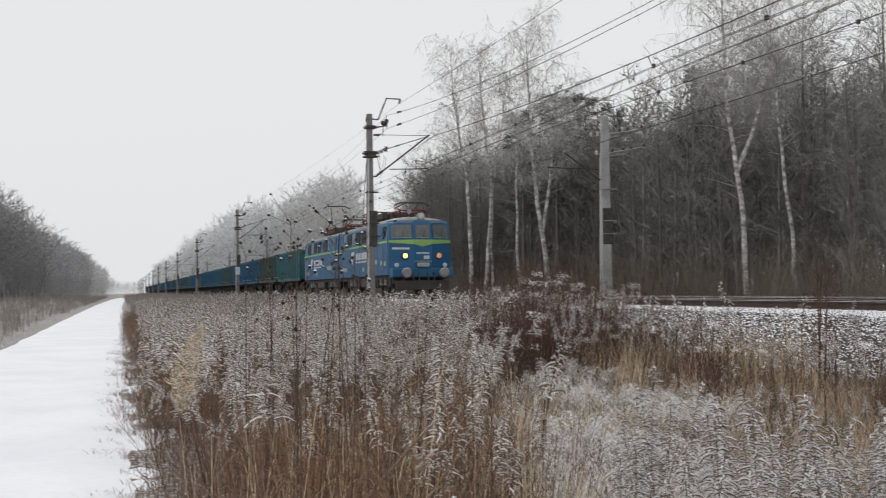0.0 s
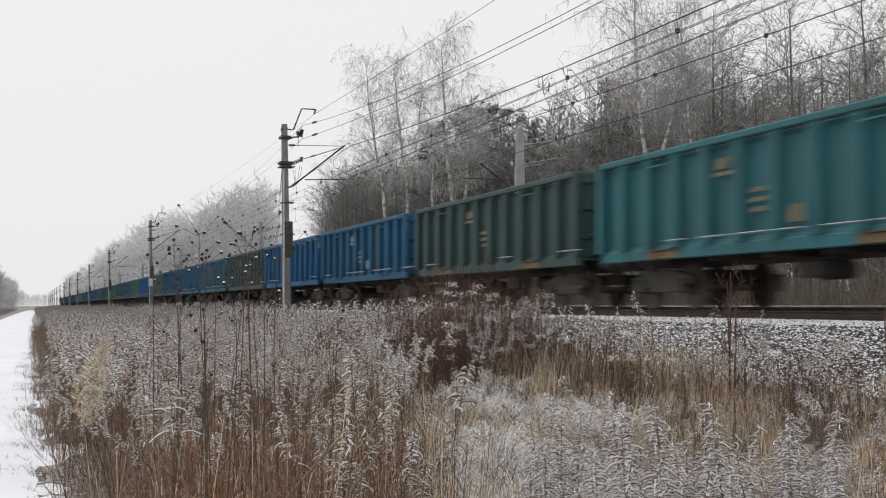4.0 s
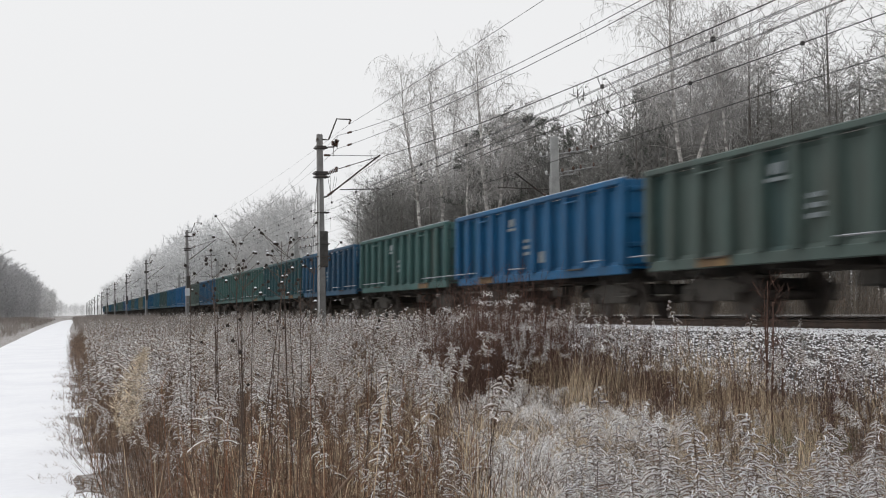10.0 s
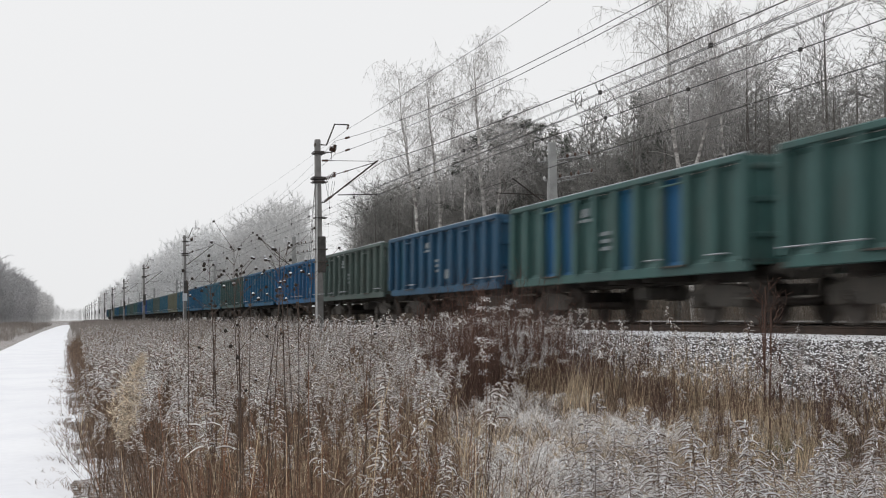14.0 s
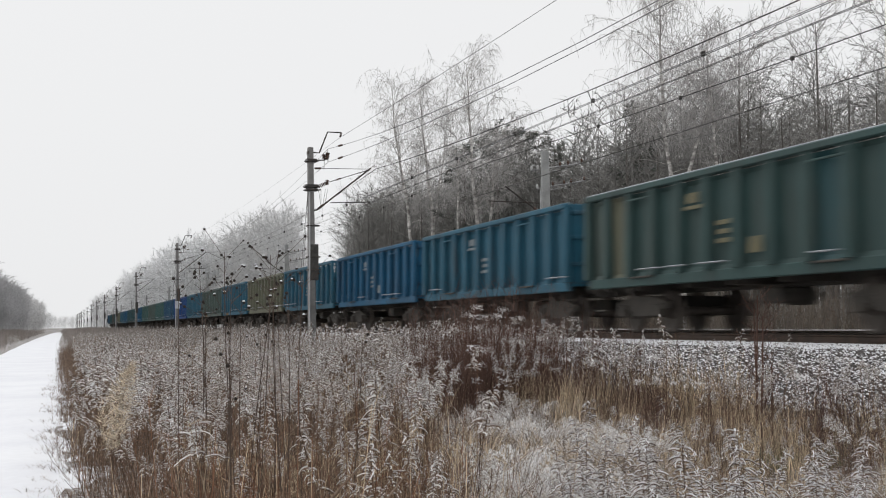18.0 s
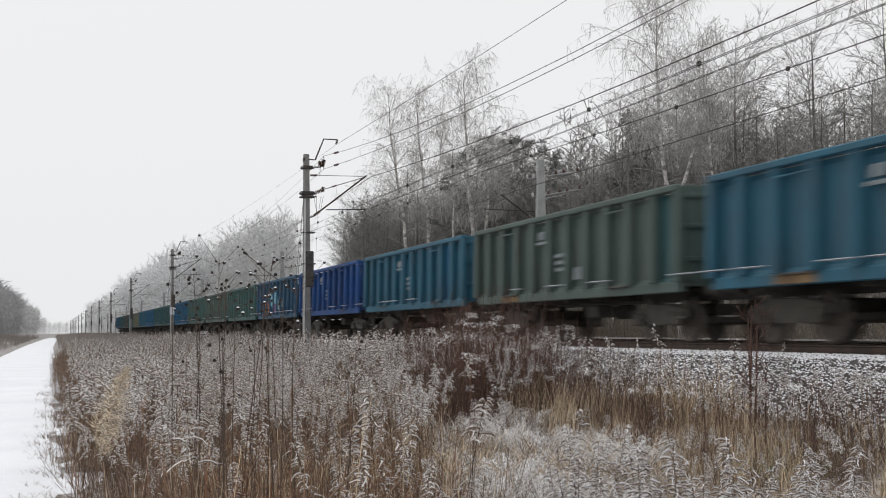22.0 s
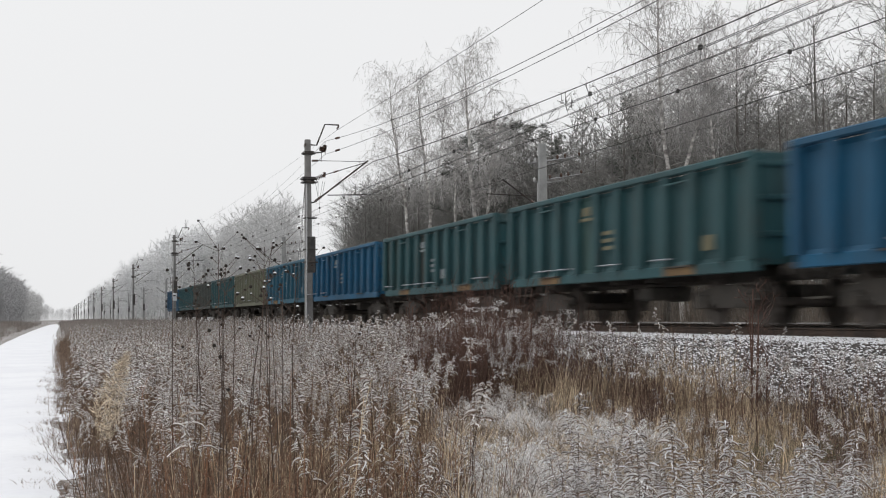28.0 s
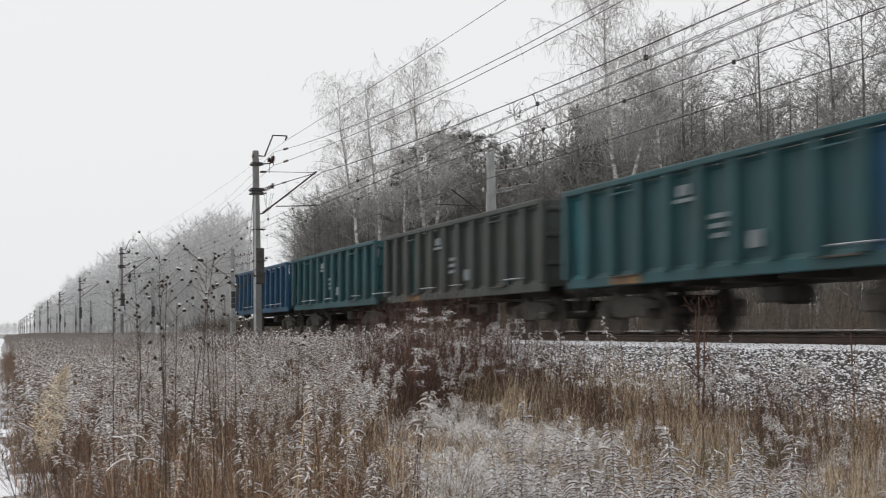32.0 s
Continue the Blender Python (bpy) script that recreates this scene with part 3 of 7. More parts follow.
    g["coupling"] = Kit().cbox(-0.05, 0.05, -0.05, 0.4, -0.06, 0.06, 0.015).rod((0, 0.3, 0), (0, 0.62, -0.18), 0.03, n=8).rod((-0.12, 0.62, -0.18), (0.12, 0.62, -0.18), 0.03, n=8).mesh("coupling")
    g["step"] = Kit().cbox(-0.03, 0.03, -0.28, 0.28, -0.02, 0.02, 0.006).box(-0.015, 0.015, -0.27, -0.24, 0, 0.55).box(-0.015, 0.015, 0.24, 0.27, 0, 0.55).mesh("footstep")
    g["plate"] = Kit().cbox(-0.012, 0.012, -0.3, 0.3, -0.16, 0.16, 0.004).mesh("lettering_plate")
    g["text"] = Kit().cbox(-0.008, 0.008, -0.27, 0.27, 0, 0.085, 0.003).mesh("stencil_line")
    g["badge"] = Kit().cbox(-0.008, 0.008, -0.2, 0.2, -0.1, 0.1, 0.003).cbox(-0.008, 0.008, -0.34, 0.34, -0.22, -0.15, 0.003).mesh("owner_mark")
    g["lock"] = Kit().cbox(-0.02, 0.02, -0.48, 0.48, -0.02, 0.02, 0.008).rod((0, -0.4, -0.02), (0, -0.4, 0.12), 0.018, n=6).mesh("door_bar")
    return g


WG = meshes_of_wagon()


def wagon(index, main, accents, rim_snow, ochre, yellow):
    """One open high-sided wagon. accents: bay -> other paint."""
    rr = random.Random(100 + index)
    names = {"teal": "teal", "darkteal": "dark teal", "blue": "blue", "royal": "royal blue", "bright": "bright blue", "tealblue": "teal-blue", "green": "green",
             "greygreen": "grey-green", "darkgreen": "dark green", "olive": "olive-beige", "darkgrey": "dark grey", "night": "dark blue"}
    label = "%s open high-sided freight wagon with ribbed steel sides" % names[main]
    if rim_snow:
        label = label.replace("high-sided freight", "freight") + ", snowy rim"
    if any(v in (ORANGE, CYAN) for v in accents.values()):
        label += ", sprayed with graffiti"
    w = thing("freight_wagon", label, "freight wagon", "wagons of the train")
    p = PAINT[main]
    for s, tag in ((-1, "n"), (1, "f")):
        x = s * W_HALF
        for i in range(BAYS):
            pm = PAINT[accents[i]] if s < 0 and accents.get(i) in PAINT else p
            part("side_panel", WG["panel" + tag], pm, w, at=pose(x, -BAY * i, W_SILL))
        for i in range(BAYS + 1):
            part("rib", WG["rib" + tag], p, w, at=pose(x, -min(max(BAY * i, 0.08), W_LEN - 0.08), W_SILL - 0.02))
        part("top_rail", WG["rim" + tag], p, w)
        part("side_sill", WG["sill" + tag], p, w)
        if rim_snow:
            part("rim_snow", WG["snow" + tag], RIM_SNOW, w, "thin strip of snow")
        for i in (2, 8):
            part("door_bar", WG["lock"], p, w, at=pose(x + s * 0.10, -BAY * (i + 0.5), W_TOP - 0.3))
            part("door_bar", WG["lock"], UNDER, w, at=pose(x + s * 0.09, -BAY * (i + 0.5), W_SILL - 0.03))
            if s < 0 and (ochre & (1 if i == 2 else 2)):
                part("flap_door", Kit().cbox(x - 0.075, x - 0.045, -BAY * (i + 1), -BAY * i + 0.1, W_SILL - 0.2, W_SILL - 0.01, 0.008), OCHRE, w, "ochre primed flap")
        if s < 0:
            for i in range(BAYS):
                if rr.random() < 0.42:
                    part("snowy_ledge", WG["ledge" + tag], RIM_SNOW, w, "snow on the ledge", at=pose(x, -BAY * (i + 0.05), W_SILL - 0.005) @ Matrix.Diagonal((1, 0.5 + 0.5 * rr.random(), 1, 1)))
            mk = YELLOW_MARK if yellow else MARK
            part("owner_mark", WG["badge"], mk, w, "faded painted owner mark", at=pose(x - 0.045, -BAY * 4.5, W_TOP - 0.5))
            for j in range(3):
                part("stencil_line", WG["text"], mk, w, at=pose(x - 0.035, -BAY * 5.5, W_SILL + 0.48 + 0.17 * j) @ Matrix.Diagonal((1, rr.uniform(0.7, 1.1), 1, 1)))
            if rr.random() < 0.6:
                part("lettering_plate", WG["plate"], mk, w, "faded painted panel", at=pose(x - 0.045, -BAY * (6.5 if rr.random() < 0.6 else 9.5), W_SILL + 0.38) @ Matrix.Diagonal((1, 0.6, 0.9, 1)))
    for y in (0, -W_LEN):
        part("end_wall", WG["end"], p, w, at=pose(0, y - 0.05 if y == 0 else y + 0.05, 0))
        for z in (1.65, 2.3, 2.9):
            part("end_stiffener", WG["endbar"], p, w, at=pose(0, y - 0.05 if y == 0 else y + 0.05, z))
    part("wagon_floor", WG["floor"], UNDER, w)
    part("centre_sill", WG["frame"], UNDER, w)
    for y in (-1.9, -W_LEN + 1.9):
        b = part("bogie", WG["bogie"], UNDER, w, "dark two-axle bogie", at=pose(0, y, 0))
        for q in (-0.9, 0.9):
            part("wheelset", WG["wheels"], WHEEL, b, at=pose(0, q, 0.46))
            for s in (-1, 1):
                bx = part("axle_box", WG["axlebox"], UNDER, b, at=pose(s * 1.08, q, 0.46))
            part("spring", WG["spring"], UNDER, b, at=pose(-1.0, q - math.copysign(0.27, q), 0.42))
    for end, turn in ((0.0, 0), (-W_LEN, 180)):
        for x in (-0.875, 0.875):
            part("buffer", WG["buffer"], UNDER, w, at=pose(x, end, 1.04, 0, 0, turn))
        part("coupling", WG["coupling"], UNDER, w, at=pose(0, end, 0.98, 0, 0, turn))
        part("footstep", WG["step"], UNDER, w, at=pose(-W_HALF + 0.08, end + (-0.45 if turn == 0 else 0.45), 0.5))
    return w


def daub(w, outline, y, z, material, label):
    """A flat sprayed shape on the near side of a wagon."""
    k = Kit()
    k.v = [(-0.006, a, b) for a, b in outline] + [(0.006, a, b) for a, b in outline]
    n = len(outline)
    k.f = [tuple(range(n)), tuple(range(n, 2 * n))[::-1]] + [(i, (i + 1) % n, n + (i + 1) % n, n + i) for i in range(n)]
    part("graffiti", k, material, w, label, at=pose(-W_HALF - 0.05, y, z))


# colour, other bays, snow on the rim, ochre flaps, yellow lettering
CONSIST = [
    ("teal", {9: "tealblue", 10: "tealblue"}, 0, 3, 1), ("darkgreen", {0: "greygreen"}, 0, 3, 1), ("blue", {7: "greygreen", 8: "bright", 9: "bright", 10: "bright"}, 0, 0, 0),
    ("bright", {}, 0, 0, 0), ("darkgreen", {5: "darkteal", 6: "darkteal"}, 0, 3, 1), ("tealblue", {9: "blue", 10: "blue"}, 0, 1, 0), ("blue", {8: "royal", 9: "royal"}, 0, 1, 0),
    ("blue", {}, 1, 0, 0), ("greygreen", {0: "darkgreen", 4: "darkgreen"}, 0, 1, 0), ("bright", {0: "blue", 1: "blue"}, 1, 1, 0), ("green", {9: "greygreen", 10: "darkteal"}, 1, 2, 0),
    ("night", {0: "darkteal"}, 0, 0, 0), ("darkteal", {8: "night", 9: "night", 3: "blue"}, 0, 2, 1), ("green", {3: "greygreen", 10: "darkteal"}, 0, 2, 0),
    ("green", {2: "bright", 3: "bright", 6: "blue", 8: "bright"}, 1, 0, 0), ("night", {1: "tealblue"}, 1, 0, 0), ("greygreen", {1: "green"}, 1, 0, 0),
    ("bright", {}, 0, 0, 0), ("blue", {1: "royal", 2: "royal"}, 0, 1, 0), ("darkgreen", {0: "greygreen", 1: "olive", 8: "darkteal"}, 1, 0, 1), ("tealblue", {}, 0, 0, 0),
    ("blue", {8: "night"}, 0, 0, 0), ("tealblue", {9: "blue"}, 0, 0, 0), ("olive", {9: "darkgrey", 10: "darkgrey"}, 1, 0, 0), ("tealblue", {10: "blue"}, 0, 1, 0),
    ("greygreen", {2: "darkgreen", 10: "darkteal"}, 0, 1, 0), ("tealblue", {0: "darkteal", 9: "blue"}, 0, 0, 0), ("royal", {}, 0, 0, 0), ("night", {1: "royal", 2: "royal", 9: "tealblue"}, 0, 0, 0),
    ("green", {9: "darkgreen", 10: "darkgreen"}, 0, 0, 0), ("greygreen", {0: "green", 10: "darkteal"}, 1, 0, 0), ("green", {8: "greygreen"}, 1, 0, 0), ("blue", {3: "tealblue"}, 0, 0, 0),
    ("darkteal", {4: "green"}, 0, 3, 1), ("darkteal", {0: "greygreen", 1: "darkgreen", 4: "darkgrey"}, 0, 3, 0), ("blue", {1: "bright", 2: "bright"}, 0, 0, 0), ("tealblue", {8: "darkteal", 3: "blue"}, 0, 1, 0),
    ("olive", {9: "olive"}, 0, 0, 0), ("darkteal", {0: "teal", 9: "night"}, 0, 1, 0), ("darkgrey", {2: "darkgreen"}, 0, 1, 0), ("darkteal", {}, 0, 0, 0), ("night", {1: "tealblue", 7: "royal"}, 0, 0, 0),
]

# ---- the locomotive ----
L_BLUE = mat("locomotive_blue", (0.012, 0.115, 0.25), (0.013, 0.085, 0.185), 0.5, scale=0.8, fine=9, spread=0.12, bump=0.03, spec=0.45)
L_PALE = mat("locomotive_pale_blue_grille", (0.19, 0.27, 0.32), (0.12, 0.19, 0.25), 0.6, scale=3)
L_DARK = mat("locomotive_dark_blue", (0.012, 0.05, 0.15), (0.01, 0.04, 0.12), 0.45, scale=0.8, spec=0.4)
L_GREEN = mat("locomotive_lime_stripe", (0.3, 0.52, 0.16), (0.25, 0.44, 0.15), 0.45, scale=1.5, bump=0.02)
L_ROOF = mat("locomotive_grey_roof", (0.36, 0.345, 0.33), (0.22, 0.205, 0.19), 0.7, scale=1.0, fine=10)
L_WHITE = mat("locomotive_white_lettering", (0.62, 0.65, 0.68), (0.5, 0.53, 0.57), 0.5, scale=3)
L_GREY = mat("locomotive_grey_plate", (0.4, 0.41, 0.42), (0.3, 0.31, 0.32), 0.6, scale=3)
L_GLASS = mat("dark_cab_glass", (0.008, 0.01, 0.011), (0.014, 0.016, 0.017), 0.15, bump=0, spec=0.12)
# grey of the reflected sky is mixed into this glass colour
L_SCREEN = mat("sky_grey_windscreen", (0.085, 0.1, 0.1), (0.12, 0.135, 0.13), 0.12, bump=0, spec=0.6)
L_RED = mat("red_roof_gear", (0.15, 0.03, 0.028), (0.09, 0.028, 0.025), 0.6, scale=4)
LAMP = lamp_mat("lit_headlight", (1.0, 0.52, 0.2), 2.2)
LAMP_DIM = lamp_mat("dim_headlight", (0.9, 0.42, 0.2), 0.25)


def loco():
    """Twin-section electric locomotive; the front of the body is y = 0, z = 0 the rail."""
    lo = thing("locomotive", "blue twin-section electric locomotive with lime stripe and lit headlights", "locomotive")
    half, sec, FRONT = 1.49, 14.75, 0.40
    for q, (y0, flip) in enumerate(((0.0, 1), (30.0, -1))):
        Y = lambda d: y0 + flip * d
        # body shell with a faceted, raked nose
        low, high = 0.98, 3.32
        k = Kit()
        plan = [(-half, sec), (-half, 1.25), (-1.44, 1.12), (-0.42, FRONT), (0.42, FRONT), (1.44, 1.12), (half, 1.25), (half, sec)]
        rings = [(low, 0.0), (2.42, 0.0), (2.62, 0.02), (high, 0.20), (3.48, 0.28)]
        n = len(plan)
        for z, rake in rings:
            inset = 0.0 if z < 3.4 else 0.08
            for x, d in plan:
                nose = d < 1.3
                k.v.append((x * (1 - (0.03 if z > 2.7 else 0)) - math.copysign(inset, x), Y(d + (rake if nose else 0.0)), z))
        for r in range(len(rings) - 1):
            for i in range(n - 1):
                a = r * n + i
                k.f.append((a, a + 1, a + n + 1, a + n))
        k.f.append(tuple(range(n)))
        k.f.append(tuple((len(rings) - 1) * n + i for i in range(n)))
        k.f += [tuple(r * n + e for r in range(len(rings)) for e in (0,)) + tuple(r * n + n - 1 for r in range(len(rings) - 1, -1, -1))]
        body = part("body", k, L_BLUE, lo, "glossy blue painted steel shell")
        # roof
        rk2 = Kit()
        arc = [(-1.42, 3.40), (-1.34, 3.50), (-1.0, 3.62), (-0.5, 3.69), (0, 3.71), (0.5, 3.69), (1.0, 3.62), (1.34, 3.50), (1.42, 3.40)]
        m = len(arc)
        for d, sc, dz in ((0.66, 0.36, -0.19), (0.98, 0.68, -0.15), (1.40, 1.0, -0.08), (2.4, 1.01, 0.0), (sec - 0.15, 1.0, 0.0), (sec, 0.98, -0.06)):
            rk2.v += [(x * sc, Y(d), z + dz * (1 if z > 3.45 else 0.2)) for x, z in arc]
        for r in range(5):
            for i in range(m - 1):
                a = r * m + i
                rk2.f.append((a, a + 1, a + m + 1, a + m))
        rk2.f += [tuple(range(m)), tuple(5 * m + i for i in range(m))]
        for r in range(5):
            rk2.f.append((r * m, (r + 1) * m, (r + 1) * m + m - 1, r * m + m - 1))
        part("roof", rk2, L_ROOF, lo, "pale grimy roof", smooth=False)
        # lime stripe along the sides and across the nose, dipping in the middle
        for s in (-1, 1):
            part("side_stripe", Kit().cbox(s * half - 0.02, s * half + 0.02, min(Y(1.25), Y(sec - 0.05)), max(Y(1.25), Y(sec - 0.05)), 2.46, 2.55, 0.004), L_GREEN, lo, "lime green stripe")
            # pressed horizontal beads below the stripe
            for z in (1.35, 1.55, 1.75, 1.95, 2.15):
                part("side_bead", Kit().cbox(s * half - 0.01, s * half + 0.014, min(Y(1.6), Y(sec - 0.3)), max(Y(1.6), Y(sec - 0.3)), z - 0.018, z + 0.018, 0.006), L_BLUE, body)
            wins = ((4.05, 5.32), (6.57, 7.76), (8.17, 9.36), (10.71, 11.93)) if flip > 0 else ((19.13, 20.4), (21.65, 22.77), (23.34, 24.46), (25.8, 27.07))
            for ya, yb in wins:
                z0, z1 = 2.62, 3.26
                win = part("side_window", Kit().cbox(s * half * 0.985 - 0.03, s * half * 0.985 + 0.03, ya, yb, z0, z1, 0.012), L_GLASS, lo, "dark side window")
                part("window_frame", Kit().box(s * half * 0.985 - 0.018, s * half * 0.985 + 0.018, ya - 0.06, yb + 0.06, z0 - 0.05, z1 + 0.05), L_DARK, win)
            for ya, yb, pale in (((5.45, 6.3, 1), (9.55, 10.5, 1), (12.2, 13.1, 1), (13.4, 14.4, 0)) if flip > 0 else ((18.2, 18.85, 1), (20.6, 21.4, 0), (24.7, 25.6, 1), (27.3, 28.05, 1), (16.5, 16.95, 1), (15.7, 16.3, 0), (17.1, 18.0, 0))):
                part("louvre", Kit().cbox(s * half * 0.985 - 0.025, s * half * 0.985 + 0.025, ya, yb, 2.66, 3.22, 0.01), L_PALE if pale else L_BLUE, lo)
                if not pale:
                    for z in (2.75, 2.86, 2.97, 3.08, 3.19):
                        part("louvre_slat", Kit().cbox(s * half * 0.985 - 0.01, s * half * 0.985 + 0.045, ya, yb, z - 0.012, z + 0.012, 0.005), L_BLUE, lo)
            # cab side window and door
            part("cab_window", Kit().cbox(s * half * 0.985 - 0.015, s * half * 0.985 + 0.015, min(Y(1.5), Y(2.1)), max(Y(1.5), Y(2.1)), 2.64, 3.22, 0.01), L_GLASS, lo)
            part("cab_door", Kit().cbox(s * half - 0.012, s * half + 0.012, min(Y(2.22), Y(2.84)), max(Y(2.22), Y(2.84)), 1.1, 3.2, 0.008), L_BLUE, lo)
            for d in (2.16, 2.9):
                part("handrail", Kit().rod((s * (half + 0.05), Y(d), 1.2), (s * (half + 0.05), Y(d), 2.3), 0.014), L_GREY, lo)
            # large white emblem and wordmark as plain shapes
            x = s * (half + 0.012)
            ey, wy = (10.45, 6.0) if flip > 0 else (25.5, 21.1)
            part("emblem", Kit().lathe((x - 0.004, ey, 1.98), (1, 0, 0), [(0, 0.33), (0.008, 0.33)], 24), L_WHITE, lo, "round white emblem")
            part("emblem_swoosh", Kit().cbox(x - 0.004, x + 0.004, ey - 0.65, ey - 0.1, 2.12, 2.28, 0.003), L_WHITE, lo)
            for i in range(8):
                part("wordmark_bar", Kit().cbox(x - 0.004, x + 0.004, wy + 0.43 * i, wy + 0.43 * i + 0.36, 1.84, 2.18, 0.003), L_WHITE, lo)
            part("small_lettering", Kit().box(x - 0.004, x + 0.004, wy + 0.4, wy + 3.4, 1.68, 1.76), L_WHITE, lo)
            for ya, yb, z in (((3.64, 5.48, 1.62), (2.3, 2.8, 1.55), (1.5, 1.95, 1.5), (7.0, 7.5, 1.32), (12.0, 13.5, 1.4)) if flip > 0 else ((17.43, 19.13, 1.6), (26.6, 28.0, 1.4), (23.0, 23.5, 1.3))):
                part("small_plate", Kit().cbox(x - 0.006, x + 0.004, ya, yb, z - 0.1, z + 0.1, 0.003), L_GREY, lo)
        if flip > 0:
            ns = Kit()
            o = [(-1.44, 2.44), (-0.42, 2.36), (-0.2, 2.3), (0, 2.24), (0.2, 2.3), (0.42, 2.36), (1.44, 2.44), (1.44, 2.57), (0.42, 2.57), (-0.42, 2.57), (-1.44, 2.57)]
            pl = lambda x: FRONT + max(0.0, abs(x) - 0.42) * 0.706
            ns.v = [(x, Y(pl(x)) - 0.03, z) for x, z in o] + [(x, Y(pl(x)) + 0.004, z) for x, z in o]
            c = len(o)
            ns.f = [(0, 1, 9, 10), (1, 2, 3, 4, 5, 8, 9), (5, 6, 7, 8)] + [(i, (i + 1) % c, c + (i + 1) % c, c + i) for i in range(c)]
            part("nose_stripe", ns, L_GREEN, lo, "lime green stripe dipping to a point")
            # three windscreens with frames
            for x0, x1 in ((-1.34, -0.5), (-0.32, 0.32), (0.5, 1.34)):
                g = Kit()
                d0 = [pl(x0), pl(x1)]
                g.v = [(x0, Y(d0[0] + 0.04) - 0.025, 2.70), (x1, Y(d0[1] + 0.04) - 0.025, 2.70), (x1 * 0.98, Y(d0[1] + 0.17) - 0.04, 3.25), (x0 * 0.98, Y(d0[0] + 0.17) - 0.04, 3.25)]
                g.v += [(a, b + 0.03, cc) for a, b, cc in g.v]
                g.f = [(0, 1, 2, 3), (4, 5, 6, 7), (0, 1, 5, 4), (1, 2, 6, 5), (2, 3, 7, 6), (3, 0, 4, 7)]
                ws = part("windscreen", g, L_SCREEN, lo, "windscreen with the grey of reflected sky in its colour")
                part("wiper", Kit().rod(((x0 + x1) / 2, Y(pl((x0 + x1) / 2)) - 0.03, 2.68), ((x0 + x1) / 2 + 0.1, Y(pl((x0 + x1) / 2 + 0.1)) + 0.02, 2.98), 0.012), DARK_STEEL, ws)
                part("grab_rail", Kit().rod((x0, Y(d0[0]) - 0.05, 2.66), (x1, Y(d0[1]) - 0.05, 2.66), 0.016), L_GREY, lo)
            for x, lamp in ((-0.79, LAMP), (0.79, LAMP_DIM)):
                hd = part("headlight", Kit().lathe((x, Y(pl(x)) + 0.1, 1.84), (0, -1, 0), [(0, 0.19), (0.2, 0.19), (0.22, 0.16)], 20), L_DARK, lo, "round headlight in a dark ring")
                part("lens", Kit().lathe((x, Y(pl(x)) - 0.115, 1.84), (0, -1, 0), [(0, 0.125), (0.03, 0.1), (0.045, 0.05)], 20), lamp, hd, "glowing warm lens")
            part("top_headlight", Kit().lathe((0, Y(0.92), 3.64), (0, -1, 0), [(0, 0.18), (0.18, 0.18), (0.22, 0.12)], 16), L_GREY, lo, "roof headlight in a pale housing")
            part("top_lens", Kit().lathe((0, Y(0.69), 3.64), (0, -1, 0), [(0, 0.12), (0.02, 0.1)], 16), L_WHITE, lo, "pale lens")
            part("horn", Kit().lathe((-0.45, Y(1.25), 3.78), (-0.2, -1, 0.12), [(0, 0.03), (0.45, 0.04), (0.6, 0.1)], 12), L_GREY, lo)
            nb = Kit()
            nb.v = [(x, Y(pl(x)) + e, z) for e in (-0.012, 0.01) for x, z in ((-1.3, 2.14), (-0.6, 2.12), (-0.6, 2.21), (-1.3, 2.23))]
            nb.f = [(0, 1, 2, 3), (4, 5, 6, 7), (0, 1, 5, 4), (1, 2, 6, 5), (2, 3, 7, 6), (3, 0, 4, 7)]
            part("number_bars", nb, L_WHITE, lo, "painted running mark as plain bar")
            part("front_mark", Kit().box(-0.3, 0.3, Y(FRONT) - 0.012, Y(FRONT + 0.01), 1.92, 1.99), L_WHITE, lo)
            part("front_badge", Kit().cbox(0.04, 0.3, Y(FRONT) - 0.014, Y(FRONT + 0.01), 1.68, 1.84, 0.004), L_WHITE, lo)
            part("front_rail", Kit().rod((-0.42, Y(FRONT) - 0.05, 1.58), (0.42, Y(FRONT) - 0.05, 1.58), 0.018), L_GREY, lo)
            part("multiple_cable_box", Kit().cbox(-0.28, 0.28, Y(FRONT) - 0.16, Y(FRONT + 0.02), 1.32, 1.52, 0.03), L_GREY, lo, "pale jumper box with snow")
            for x in (-0.45, 0.45, -0.2, 0.2):
                part("brake_hose", Kit().rod((x, Y(FRONT) - 0.1, 1.08), (x * 1.15, Y(FRONT) - 0.22, 0.62), 0.03, n=8), DARK_STEEL, lo)
            part("buffer_beam", Kit().cbox(-1.42, 1.42, Y(FRONT) - 0.02, Y(1.1), 0.86, 1.28, 0.03), L_BLUE, lo)
            part("plough", Kit().cbox(-1.25, 1.25, Y(0.45), Y(0.6), 0.28, 0.72, 0.03), UNDER, lo, "grimy snow plough")
            for x in (-1.12, 1.12):
                part("tail_light", Kit().lathe((x, Y(pl(x)) + 0.05, 1.42), (0, -1, 0), [(0, 0.1), (0.16, 0.1), (0.17, 0.06)], 12), L_WHITE, lo)
            for x in (-0.875, 0.875):
                part("buffer", Kit().lathe((x, Y(FRONT), 1.05), (0, -1, 0), [(0, 0.15), (0.25, 0.14), (0.25, 0.1), (0.5, 0.1), (0.51, 0.235), (0.55, 0.24), (0.60, 0.19)], 20), GALV, lo, "round steel buffer dusted with snow")
        # underside: frame, tanks, bogies
        part("underframe", Kit().cbox(-1.3, 1.3, min(Y(1.0), Y(sec)), max(Y(1.0), Y(sec)), 0.78, 1.02, 0.02), UNDER, lo)
